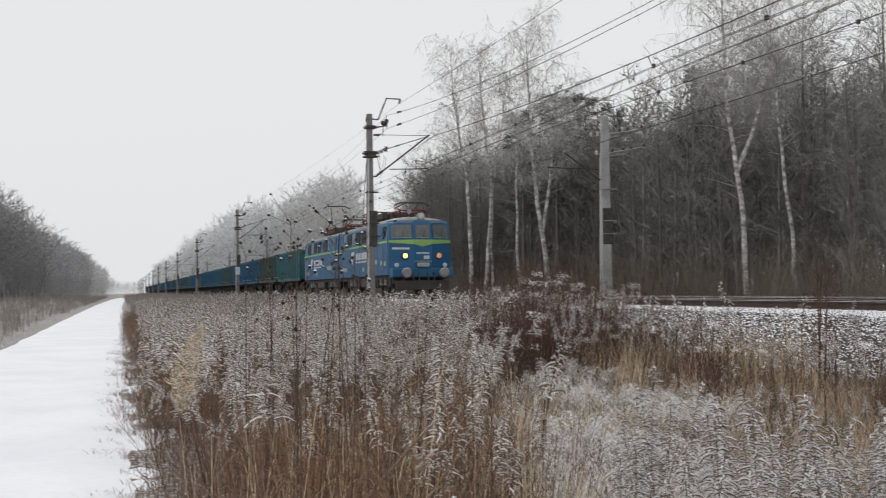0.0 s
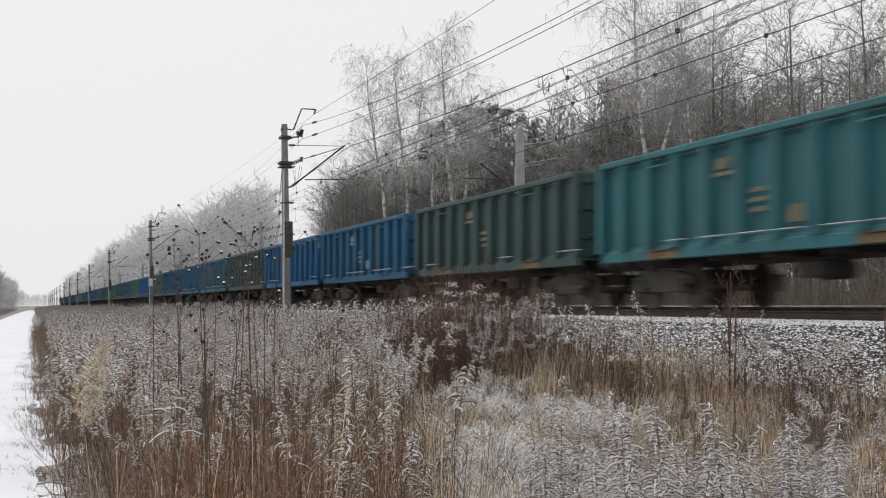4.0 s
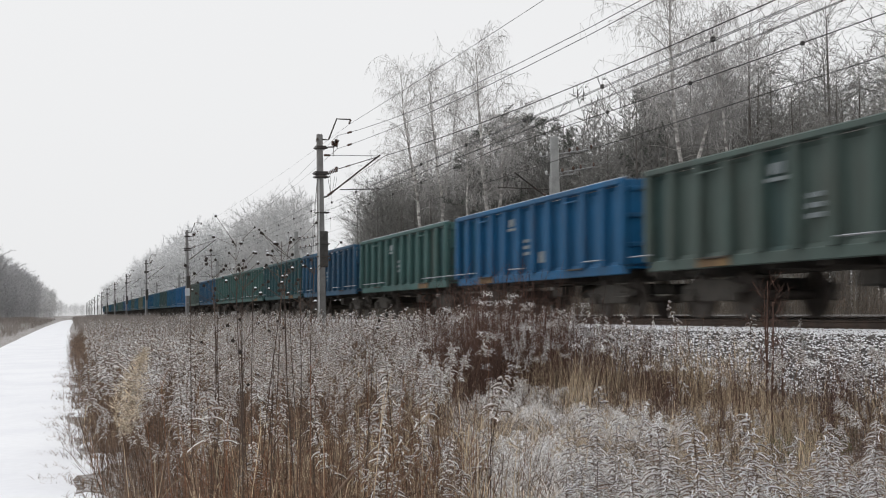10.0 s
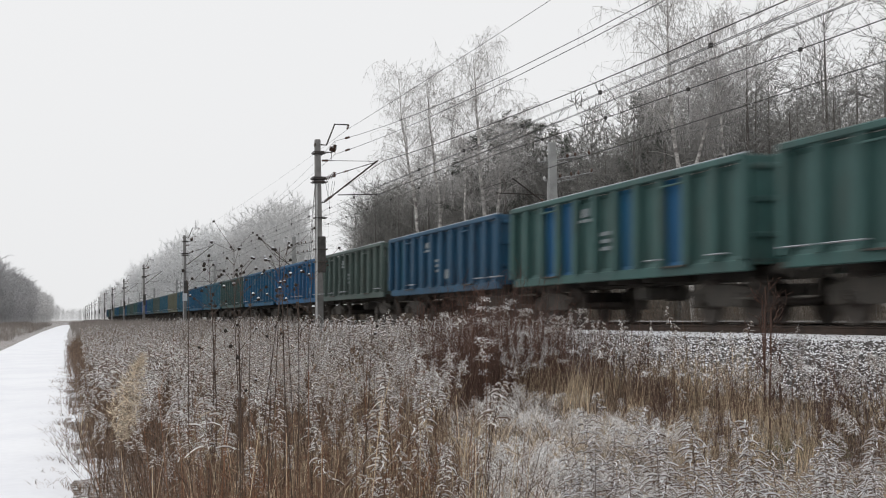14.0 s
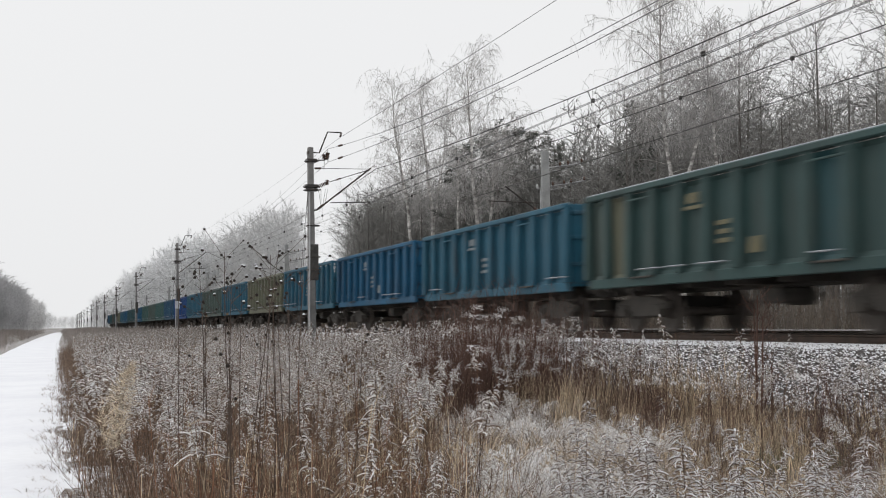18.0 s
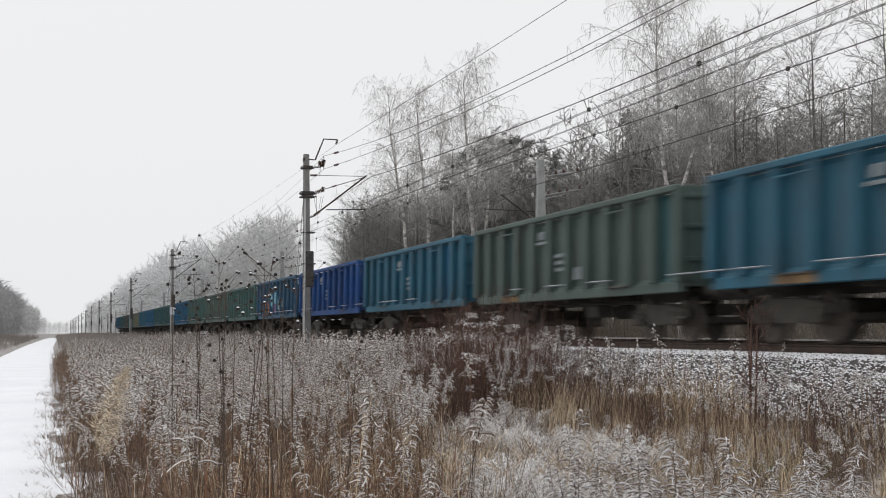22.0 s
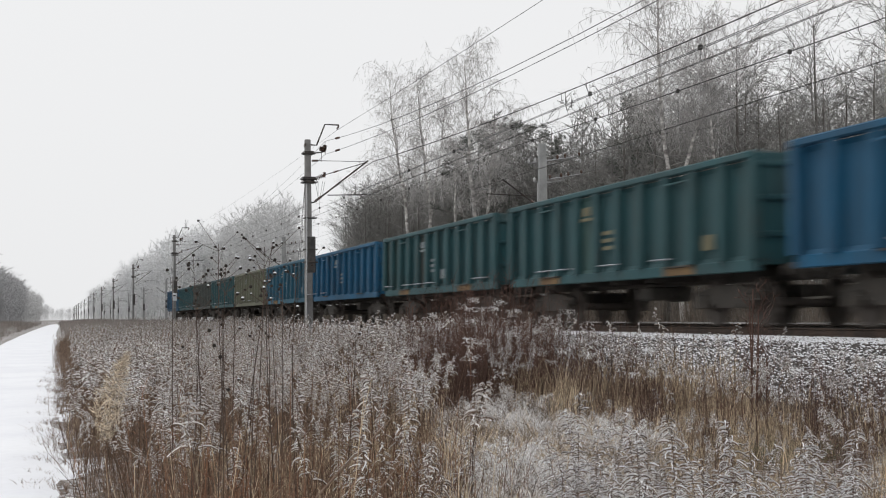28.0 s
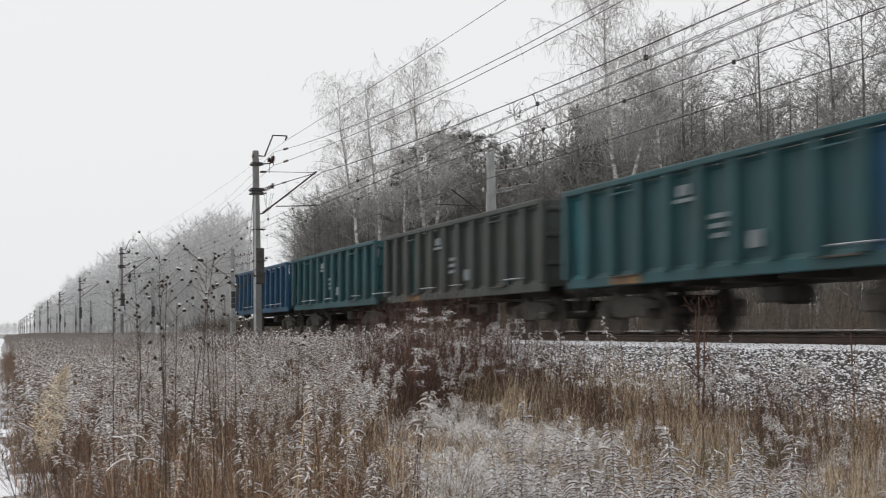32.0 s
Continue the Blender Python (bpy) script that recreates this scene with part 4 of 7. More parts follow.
        part("battery_box", Kit().cbox(-1.35, 1.35, min(Y(6.0), Y(8.7)), max(Y(6.0), Y(8.7)), 0.42, 0.85, 0.05), UNDER, lo)
        for d in (3.35, 11.55):
            b = part("bogie", Kit().cbox(-1.18, -1.02, Y(d) - 2.0, Y(d) + 2.0, 0.55, 0.85, 0.05).cbox(1.02, 1.18, Y(d) - 2.0, Y(d) + 2.0, 0.55, 0.85, 0.05).cbox(-1.1, 1.1, Y(d) - 0.3, Y(d) + 0.3, 0.55, 0.9, 0.04), UNDER, lo, "grimy two-axle bogie")
            for dd in (-1.5, 1.5):
                part("wheelset", Kit().lathe((-0.9, Y(d) + dd, 0.625), (1, 0, 0), [(0, 0.1), (0.03, 0.2), (0.1, 0.2), (0.1, 0.52), (0.08, 0.62), (0.16, 0.63), (0.19, 0.655), (0.21, 0.6), (0.21, 0.12), (0.9, 0.1),
                                                                                     (1.59, 0.12), (1.59, 0.6), (1.61, 0.655), (1.64, 0.63), (1.72, 0.62), (1.70, 0.52), (1.70, 0.2), (1.77, 0.2), (1.8, 0.1)], 24), WHEEL, b)
                for s in (-1, 1):
                    part("axle_box", Kit().cbox(s * 1.16 - 0.1, s * 1.16 + 0.1, Y(d) + dd - 0.2, Y(d) + dd + 0.2, 0.42, 0.82, 0.03), UNDER, b)
            for s in (-1, 1):
                for dd in (-0.55, 0.55):
                    part("spring", Kit().lathe((s * 1.22, Y(d) + dd, 0.5), (0, 0, 1), [(0.035 * i, 0.12 if i % 2 else 0.08) for i in range(11)], 10), L_GREY, b)
        # pantograph, folded, and roof gear
        pd = 3.6 if flip > 0 else 10.0
        for j, d in enumerate((2.5, 10.2) if flip > 0 else (4.3, 12.2)):
            base = Kit()
            for s in (-1, 1):
                base.rod((s * 0.6, Y(d), 4.02), (s * 0.6, Y(d + 1.9), 4.02), 0.035).rod((s * 0.6, Y(d + 0.1), 3.8), (s * 0.6, Y(d + 0.1), 4.02), 0.06).rod((s * 0.6, Y(d + 1.8), 3.8), (s * 0.6, Y(d + 1.8), 4.02), 0.06)
            base.rod((-0.6, Y(d), 4.02), (0.6, Y(d), 4.02), 0.035).rod((-0.6, Y(d + 1.9), 4.02), (0.6, Y(d + 1.9), 4.02), 0.035)
            pg = part("pantograph", base, L_RED, lo, "red folded pantograph" if not (j == 0 and flip < 0) else "red raised pantograph")
            up = 0.30 if not (flip < 0 and j == 0) else 1.55
            arm = Kit()
            for s in (-1, 1):
                arm.rod((s * 0.55, Y(d + 0.1), 4.05), (s * 0.5, Y(d + 1.75 if up < 1 else d + 2.3), 4.1 + up * 0.45), 0.03).rod((s * 0.5, Y(d + 1.75 if up < 1 else d + 2.3), 4.1 + up * 0.45), (s * 0.35, Y(d + 0.2 if up < 1 else d + 0.9), 4.08 + up * 0.95), 0.025)
            part("pantograph_arm", arm, L_RED, pg)
            part("collector_head", Kit().rod((-0.55, Y(d + 0.2 if up < 1 else d + 0.9), 4.1 + up), (0.55, Y(d + 0.2 if up < 1 else d + 0.9), 4.1 + up), 0.04).rod((0.55, Y(d + 0.2 if up < 1 else d + 0.9), 4.1 + up), (0.85, Y(d + 0.2 if up < 1 else d + 0.9), 3.95 + up), 0.03).rod((-0.55, Y(d + 0.2 if up < 1 else d + 0.9), 4.1 + up), (-0.85, Y(d + 0.2 if up < 1 else d + 0.9), 3.95 + up), 0.03), DARK_STEEL, pg)
        for i in range(5):
            part("resistor_grid", Kit().cbox(-0.85 + 0.34 * i, -0.6 + 0.34 * i, min(Y(5.4), Y(9.9)), max(Y(5.4), Y(9.9)), 3.78, 4.08, 0.03), DARK_STEEL, lo)
        for z in (3.98, 4.1):
            part("roof_conductor", Kit().rod((-0.95, Y(5.2), z), (-0.95, Y(10.2), z), 0.022), L_RED, lo)
    # concertina between the two sections
    part("gangway", Kit().cbox(-1.15, 1.15, 14.6, 15.4, 1.0, 3.5, 0.05), DARK_STEEL, lo, "dark rubber concertina")
    for x in (-0.875, 0.875):
        part("buffer", Kit().lathe((x, 30.0, 1.05), (0, 1, 0), [(0, 0.15), (0.3, 0.14), (0.3, 0.1), (0.52, 0.1), (0.53, 0.235), (0.60, 0.2)], 20), UNDER, lo)
    return lo


engine = loco()
MOVERS.append((engine, -30.0))
for i, (main, accents, rim, ochre, yellow) in enumerate(CONSIST):
    w = wagon(i + 1, main, accents, rim, ochre, yellow)
    if i == 28:
        daub(w, [(-0.9, 0), (-0.6, 0.55), (-0.25, 0.4), (0.1, 0.75), (0.5, 0.5), (0.9, 0.6), (1.0, 0.05), (0.3, 0.15)], -BAY * 3.2, W_SILL + 0.05, ORANGE, "orange sprayed shape")
        daub(w, [(-1.6, 0.1), (-1.3, 0.9), (-0.5, 1.1), (0.4, 0.8), (1.3, 1.15), (1.6, 0.5), (0.7, 0.3), (-0.5, 0.45)], -BAY * 5.0, W_SILL + 0.15, CYAN, "pale blue sprayed shape")
        daub(w, [(-0.7, 0), (-0.4, 0.5), (0.5, 0.6), (0.8, 0.1)], -BAY * 5.4, W_SILL + 0.05, PURPLE, "purple sprayed shape")
        daub(w, [(-0.6, 0), (-0.3, 0.4), (0.4, 0.5), (0.7, 0.1)], -BAY * 7.6, W_SILL + 0.3, PAINT["green"], "green sprayed shape")
    MOVERS.append((w, 14.04 * (i + 1)))


def motions():
    """The whole train rolls past at about 68 km/h."""
    for ob, off in MOVERS:
        walk(ob, [(t, pose(TRACK_X, train_y(t) + off, RAIL_Z)) for t in TIMES])


# ---- overhead line ----
GALV_WIRE = mat("aluminium_wire", (0.2, 0.2, 0.205), (0.15, 0.15, 0.155), 0.5, metal=0.5, bump=0)
SPAN, MAST_Y, MAST_X, FAR_MAST_X, FAR_MAST_Y = 66.4, 55.15, 10.45, 20.1, 52.2


def insulator(k, a, b, n=5, r=0.085):
    a, b = Vector(a), Vector(b)
    for i in range(n):
        p = a.lerp(b, (i + 0.2) / n)
        k.lathe(p, b - a, [(0, 0.03), (0.01, r), (0.035, r * 0.75), (0.05, 0.03)], 10)
    return k


def mast(far, m, lean):
    """A tapered concrete mast with its cantilever. Local x points to the track it serves."""
    what = "tall concrete catenary mast with steel cantilever and horn bracket" if not far else "tall concrete catenary mast with wire cross-arms beyond the tracks"
    o = thing("catenary_mast", what, "catenary mast", "catenary masts", m=m)
    top, wide = (9.25, 1.0) if not far else (8.97, 1.35)
    at = lambda z: lean * (z - 0.4)
    k = Kit()
    rings = [(0.0, 0.175 * wide, 0.15), (3.0, 0.16 * wide, 0.14), (6.0, 0.14 * wide, 0.125), (top - 0.04, 0.122 * wide, 0.11), (top, 0.105 * wide, 0.095)]
    for z, hx, hy in rings:
        c = 0.035
        k.v += [(at(z) + x, y, z) for x, y in ((-hx, -hy + c), (-hx + c, -hy), (hx - c, -hy), (hx, -hy + c), (hx, hy - c), (hx - c, hy), (-hx + c, hy), (-hx, hy - c))]
    for r in range(len(rings) - 1):
        for i in range(8):
            k.f.append((r * 8 + i, r * 8 + (i + 1) % 8, r * 8 + 8 + (i + 1) % 8, r * 8 + 8 + i))
    k.f.append(tuple(range(32, 40)))
    part("pole", k, CONCRETE if not far else PALE_CONCRETE, o, "weathered grey concrete")
    s = 1 if not far else -1
    part("marking_band", Kit().cbox(-0.13 * wide if not far else -0.27, 0.27 if not far else 0.13 * wide, -0.17, 0.17, 3.5, 5.05, 0.03), TIN, o, "dark wrapped band")
    part("conduit", Kit().rod((-s * 0.15 * wide, -0.18, 0.1), (-s * 0.11 * wide, -0.15, 7.3), 0.038, n=8), PALE_PIPE, o, "pale plastic conduit")
    for z, w in ((5.85, 0.25), (4.5, 0.27), (3.95, 0.28)):
        part("collar", Kit().cbox(at(z) - (0.2 if s > 0 else w + 0.22), at(z) + (w + 0.1 if s > 0 else 0.2), -0.19, 0.19, z - 0.025, z + 0.025, 0.01), DARK_STEEL if not far else GALV, o)
    if not far:
        # two heavy collars with bolted plates
        for z, w, h in ((8.67, 0.2, 0.07), (7.56, 0.26, 0.07), (7.40, 0.24, 0.05)):
            part("collar", Kit().cbox(at(z) - w, at(z) + w + 0.06, -0.2, 0.2, z - h, z + h, 0.02), DARK_STEEL, o)
            for x in (-w - 0.03, w + 0.1):
                part("bolt", Kit().rod((x, -0.26, z), (x, 0.26, z), 0.035), GALV, o)
        part("bracket_clamp", Kit().cbox(-0.17, -0.12, -0.15, 0.15, 8.95, 9.08, 0.01), DARK_STEEL, o)
        part("horn_bracket", Kit().tube([(0.1, 0, 9.03), (0.36, 0, 9.02), (0.73, 0, 9.94), (1.35, 0, 9.93)], [0.034, 0.034, 0.032, 0.03], 8), DARK_STEEL, o)
        part("horn_insulator", insulator(Kit(), (1.34, 0, 9.92), (1.28, 0, 9.73), 3, 0.06), PORCELAIN, o)
        part("hanger", Kit().rod((0.13, 0, 8.67), (0.62, 0, 8.72), 0.03).rod((0.56, 0, 8.3), (0.58, 0, 8.8), 0.012), DARK_STEEL, o)
        part("feeder_insulator", insulator(Kit(), (0.66, 0, 8.72), (0.74, 0, 9.04), 6, 0.11), PORCELAIN, o)
        part("feeder_insulator", insulator(Kit(), (0.55, 0, 8.76), (0.56, 0, 8.96), 4, 0.09), PORCELAIN, o)
        for z in (9.2, 8.63):
            part("feeder_clamp", Kit().rod((0.72, 0, 8.88), (0.74, 0, z), 0.014), GALV, o)
            part("strain_insulator", Kit().lathe((0.74, -3.0, z - (0.23 if z > 9 else 0.16)), (0, 0.8, 0.06 if z > 9 else 0.042), [(0.0, 0.012)] + [(0.08 * j + e, r) for j in range(1, 10) for e, r in ((0.0, 0.025), (0.02, 0.045), (0.05, 0.025))] + [(0.85, 0.012)], 10), PORCELAIN, o)
        part("stay_insulator", insulator(Kit(), (0.3, 0, 7.55), (0.72, 0, 7.74), 6, 0.1), PORCELAIN, o)
        part("stay_weight", insulator(Kit(), (0.68, 0, 7.62), (0.71, 0, 7.85), 4, 0.09), PORCELAIN, o)
        for x0, x1 in ((0.3, 0.42), (0.42, 0.42), (0.62, 0.5), (0.72, 0.58)):
            part("brace_wire", Kit().rod((x0, 0, 7.45), (x1, 0, 6.72), 0.009, n=4), WIRE, o)
    reach = TRACK_X - MAST_X if not far else FAR_MAST_X - FAR_X
    tip, tip_z, foot = (2.64, 8.40, 6.54) if not far else (1.83, 7.4, 6.28)
    st = part("cantilever_strut", Kit().rod((0.1, 0, foot - 0.02), (0.24, 0, foot), 0.03).rod((0.24, 0, foot), (tip, 0, tip_z), 0.036, n=8), DARK_STEEL, o, "slanting steel tube")
    part("strut_insulator", insulator(Kit(), (0.3, 0, foot + 0.05), (0.55, 0, foot + 0.05 + 0.25 * (tip_z - foot) / (tip - 0.24)), 5, 0.07), PORCELAIN, st)
    if not far:
        part("cantilever_stay", Kit().rod((0.42, 0, 8.35), (2.62, 0, 8.36), 0.014), GALV, o)
        part("stay_rod_insulator", insulator(Kit(), (0.14, 0, 8.34), (0.42, 0, 8.35), 6, 0.055), PORCELAIN, o)
        part("tie_wire", Kit().rod((0.72, 0, 7.74), (2.6, 0, 8.34), 0.017), DARK_STEEL, o)
        part("tie_insulator", insulator(Kit(), (1.1, 0, 7.86), (1.3, 0, 7.93), 3, 0.05), PORCELAIN, o)
    part("registration_arm", Kit().rod((0.84 if not far else 0.3, 0, 6.86 if not far else 6.7), (2.58, 0, 6.91 if not far else 6.76), 0.022), DARK_STEEL, o)
    part("steady_arm", Kit().rod((reach + 0.15, 0, 6.92), (reach - 0.5, 0, 6.98), 0.014), GALV, o)
    if far:
        for z, a0, a1, z1 in ((8.1, 0.58, -1.84, 8.5), (7.32, 0.33, -1.93, 7.72)):
            a = part("cross_arm", Kit().rod((a0, -0.12, z), (a1, -0.12, z1), 0.035, n=6).rod((a0 * 0.5, -0.12, z - 0.12), (a1 * 0.55, -0.12, z1 - 0.28), 0.022, n=6), GALV, o, "steel wire cross-arm")
            for u in (0.0, 0.12, 0.32, 0.55, 0.7, 0.97):
                x, zz = a0 + (a1 - a0) * u, z + (z1 - z) * u
                part("pin_insulator", Kit().lathe((x, -0.12, zz + 0.02), (0, 0, 1), [(0, 0.025), (0.05, 0.055), (0.12, 0.06), (0.18, 0.025)], 10), PALE_PIPE if u < 0.2 else PORCELAIN, a)
    for q in (-1, 1):
        part("guy_wire", Kit().rod((-0.14, 0, 7.5), (-1.3 if far else -0.72, q * 0.5, 0.3), 0.009, n=4), WIRE, o)
    return o


first = mast(False, pose(MAST_X, MAST_Y, 0), -0.004)
straight = mast(False, pose(MAST_X, MAST_Y + SPAN, 0), 0.0)
copy_thing(straight, pose(MAST_X, MAST_Y - SPAN, 0))
for i in range(2, 13):
    copy_thing(straight, pose(MAST_X, MAST_Y + SPAN * i, 0))
part("sign_plate", Kit().cbox(-0.22, 0.2, -0.25, -0.235, 3.2, 3.9, 0.006), L_WHITE, straight, "small white sign plate")
farm = mast(True, pose(FAR_MAST_X, FAR_MAST_Y, 0, 0, 0, 180), 0.0)
for i in (-1, 1, 2, 3, 4, 5, 6, 7, 8):
    copy_thing(farm, pose(FAR_MAST_X, FAR_MAST_Y + SPAN * i, 0, 0, 0, 180))


def strung(name, x, z, y0, spans, sag, r, label, wave=0.0):
    """A wire hung from mast to mast; returns heights by a function."""
    k = Kit()
    n = 14
    pts = []
    for s in range(spans):
        for i in range(n):
            u = i / n
            pts.append((x + wave * (1 if s % 2 else -1) * (1 - 2 * u), y0 + SPAN * (s + u), z - 4 * sag * u * (1 - u)))
    k.tube(pts, [r if i < n + 1 else r * 0.5 for i in range(len(pts))], 5)
    return solid(name, k, GALV_WIRE if r < 0.0125 and "contact" not in name else WIRE, label, "wire", "", "overhead wires")


W0, N_SP = MAST_Y - SPAN, 4
strung("earth_wire", MAST_X + 1.3, 9.73, W0, N_SP, 0.22, 0.008, "thin earth wire strung from horn to horn")
strung("feeder_wire", MAST_X + 0.74, 9.2, W0, N_SP, 1.38, 0.010, "aluminium feeder wire on insulators")
strung("feeder_wire", MAST_X + 0.74, 8.63, W0, N_SP, 0.96, 0.010, "aluminium feeder wire on insulators")
for cx, y0, hang, sag, low in ((TRACK_X, W0, 8.37, 0.8, 7.04), (FAR_X, FAR_MAST_Y - SPAN, 8.35, 0.33, 7.12)):
    mess = strung("messenger_wire", cx, hang, y0, N_SP, sag, 0.014, "heavy messenger wire of the catenary")
    for e in (-0.03, 0.03):
        strung("contact_wire", cx + e, low, y0, N_SP, 0.02, 0.007, "grooved contact wire over the track", 0.15)
    mid = low + 0.29
    if cx == TRACK_X:
        for e in (-0.04, 0.04):
            strung("auxiliary_wire", cx + e, mid, y0, N_SP, 0.03, 0.009, "paired auxiliary wire between messenger and contact wire")
    for q in range(5):
        for i in range(1, 11):
            u = i / 11
            z = hang - 4 * sag * u * (1 - u)
            y = y0 + SPAN * (q + u)
            grip = mid if cx == TRACK_X else z
            dk = Kit().rod((cx, y, low), (cx, y, z), 0.005, n=4).cbox(cx - 0.04, cx + 0.04, y - 0.05, y + 0.05, grip - 0.06, grip + 0.05, 0.01)
            part("dropper", dk, WIRE, mess)
for x, z in ((FAR_MAST_X + 1.8, 8.6), (FAR_MAST_X + 0.9, 8.4), (FAR_MAST_X + 1.85, 7.85), (FAR_MAST_X + 0.9, 7.65)):
    strung("line_wire", x, z, FAR_MAST_Y - SPAN, N_SP, 0.9, 0.004, "thin line wire on cross-arm insulators")


# ---- woods ----
def segments(segs):
    """Tapering pieces out of rows (ax, ay, az, bx, by, bz, ra, rb): three-sided limbs, flat fine twigs."""
    s = np.asarray(segs, dtype=np.float64)
    if len(s) > 400:
        big = s[:, 6] > 0.03
        parts_ = [limb_pieces(s[big])] if big.any() else []
        parts_.append(twig_pieces(s[~big]))
        k = len(parts_[0][0]) if big.any() else 0
        return np.concatenate([p[0] for p in parts_]), np.concatenate([p[1] + (k if i else 0) for i, p in enumerate(parts_)])
    return limb_pieces(s)


def twig_pieces(s):
    a, b = s[:, :3], s[:, 3:6]
    w = b - a
    w /= np.linalg.norm(w, axis=1, keepdims=True) + 1e-9
    turn = np.random.default_rng(len(s)).normal(size=(len(s), 3))
    u = np.cross(w, turn)
    u /= np.linalg.norm(u, axis=1, keepdims=True) + 1e-9
    ra, rb = s[:, 6:7] * 1.2, s[:, 7:8] * 1.2
    verts = np.stack([a - u * ra, a + u * ra, b + u * rb, b - u * rb], 1).reshape(-1, 3)
    return verts, np.arange(len(verts)).reshape(-1, 4)


def limb_pieces(s):
    a, b = s[:, :3], s[:, 3:6]
    w = b - a
    w /= np.linalg.norm(w, axis=1, keepdims=True) + 1e-9
    ref = np.where(np.abs(w[:, 2:3]) > 0.9, np.array([[1.0, 0, 0]]), np.array([[0, 0, 1.0]]))
    u = np.cross(w, ref)
    u /= np.linalg.norm(u, axis=1, keepdims=True) + 1e-9
    v = np.cross(w, u)
    rows = []
    for p, r in ((a, s[:, 6:7]), (b, s[:, 7:8])):
        for i in range(3):
            t = 2 * math.pi * i / 3
            rows.append(p + u * r * math.cos(t) + v * r * math.sin(t))
    verts = np.stack(rows, 1).reshape(-1, 3)
    k = (np.arange(len(s)) * 6)[:, None, None]
    quads = np.array([[0, 1, 4, 3], [1, 2, 5, 4], [2, 0, 3, 5]])[None] + k
    return verts, quads.reshape(-1, 4)


def grow(seed, h, r, crown=0.35, limbs=26, reach=0.28, rise=0.9, droop=0.5, subs=5, fine=4, bend=0.05, thick=1.0):
    """Trunk points and branch rows of a bare broad-leaved tree."""
    q = random.Random(seed)
    pts, x, y = [], 0.0, 0.0
    lx, ly = q.uniform(-bend, bend), q.uniform(-bend, bend)
    n = 10
    for i in range(n + 1):
        t = i / n
        pts.append((x, y, h * t, r * (1 - t) ** 0.8 + 0.008))
        x += (lx + q.uniform(-bend, bend)) * h / n
        y += (ly + q.uniform(-bend, bend)) * h / n
    rows = []

    def run(p, d, length, rad, steps, sag, kinks):
        out = [p]
        for i in range(steps):
            d = (d + Vector((q.uniform(-kinks, kinks), q.uniform(-kinks, kinks), q.uniform(-kinks, kinks) - sag * (i + 1) / steps))).normalized()
            e = p + d * (length / steps)
            rows.append((*p, *e, rad * (1 - i / steps) + 0.003, rad * (1 - (i + 1) / steps) + 0.003))
            p = e
            out.append(p)
        return out

    for i in range(limbs):
        t = crown + (1 - crown) * (i + q.random()) / limbs
        j = min(int(t * n), n - 1)
        f = t * n - j
        a, b = pts[j], pts[j + 1]
        p = Vector([a[k] + (b[k] - a[k]) * f for k in range(3)])
        ang = q.uniform(0, 2 * math.pi)
        d = Vector((math.cos(ang), math.sin(ang), rise * q.uniform(0.6, 1.4))).normalized()
        u = (t - crown) / (1 - crown)
        length = h * reach * (0.42 + 0.62 * math.sin(math.pi * (0.22 + 0.68 * u))) * q.uniform(0.6, 1.15)
        rad = max(0.012, r * (1 - t) * 0.42)
        path = run(p, d, length, rad, 4, droop * 0.25, 0.16)
        for s in range(subs):
            m = q.randint(1, 4)
            base = path[m - 1].lerp(path[m], q.random())
            dd = (path[m] - path[m - 1]).normalized()
            sd = (dd + Vector((q.uniform(-1, 1), q.uniform(-1, 1), q.uniform(-0.3, 0.7))) * 0.85).normalized()
            sub = run(base, sd, length * q.uniform(0.3, 0.55), 0.012 * thick, 3, droop * 0.5, 0.2)
            for g in range(fine):
                m2 = q.randint(1, 3)
                fd = ((sub[m2] - sub[m2 - 1]).normalized() + Vector((q.uniform(-1, 1), q.uniform(-1, 1), q.uniform(-0.6, 0.5))) * 0.9).normalized()
                run(sub[m2], fd, length * q.uniform(0.16, 0.32), 0.0065 * thick, 2, droop * 1.0, 0.25)
    return pts, rows


def trunk_kit(pts, n=8):
    return Kit().tube([p[:3] for p in pts], [p[3] for p in pts], n)


def tree(name, label, seed, h, r, bark, twig, m, category="tree", **kw):
    pts, rows = grow(seed, h, r, **kw)
    o = thing(name, label, category, "trees at the wood's edge", m=m)
    part("trunk", trunk_kit(pts), bark, o, smooth=True)
    v, f = segments(rows)
    c = new("crown", merged("crown", [(v, f)], twig))
    c.parent = o
    return o


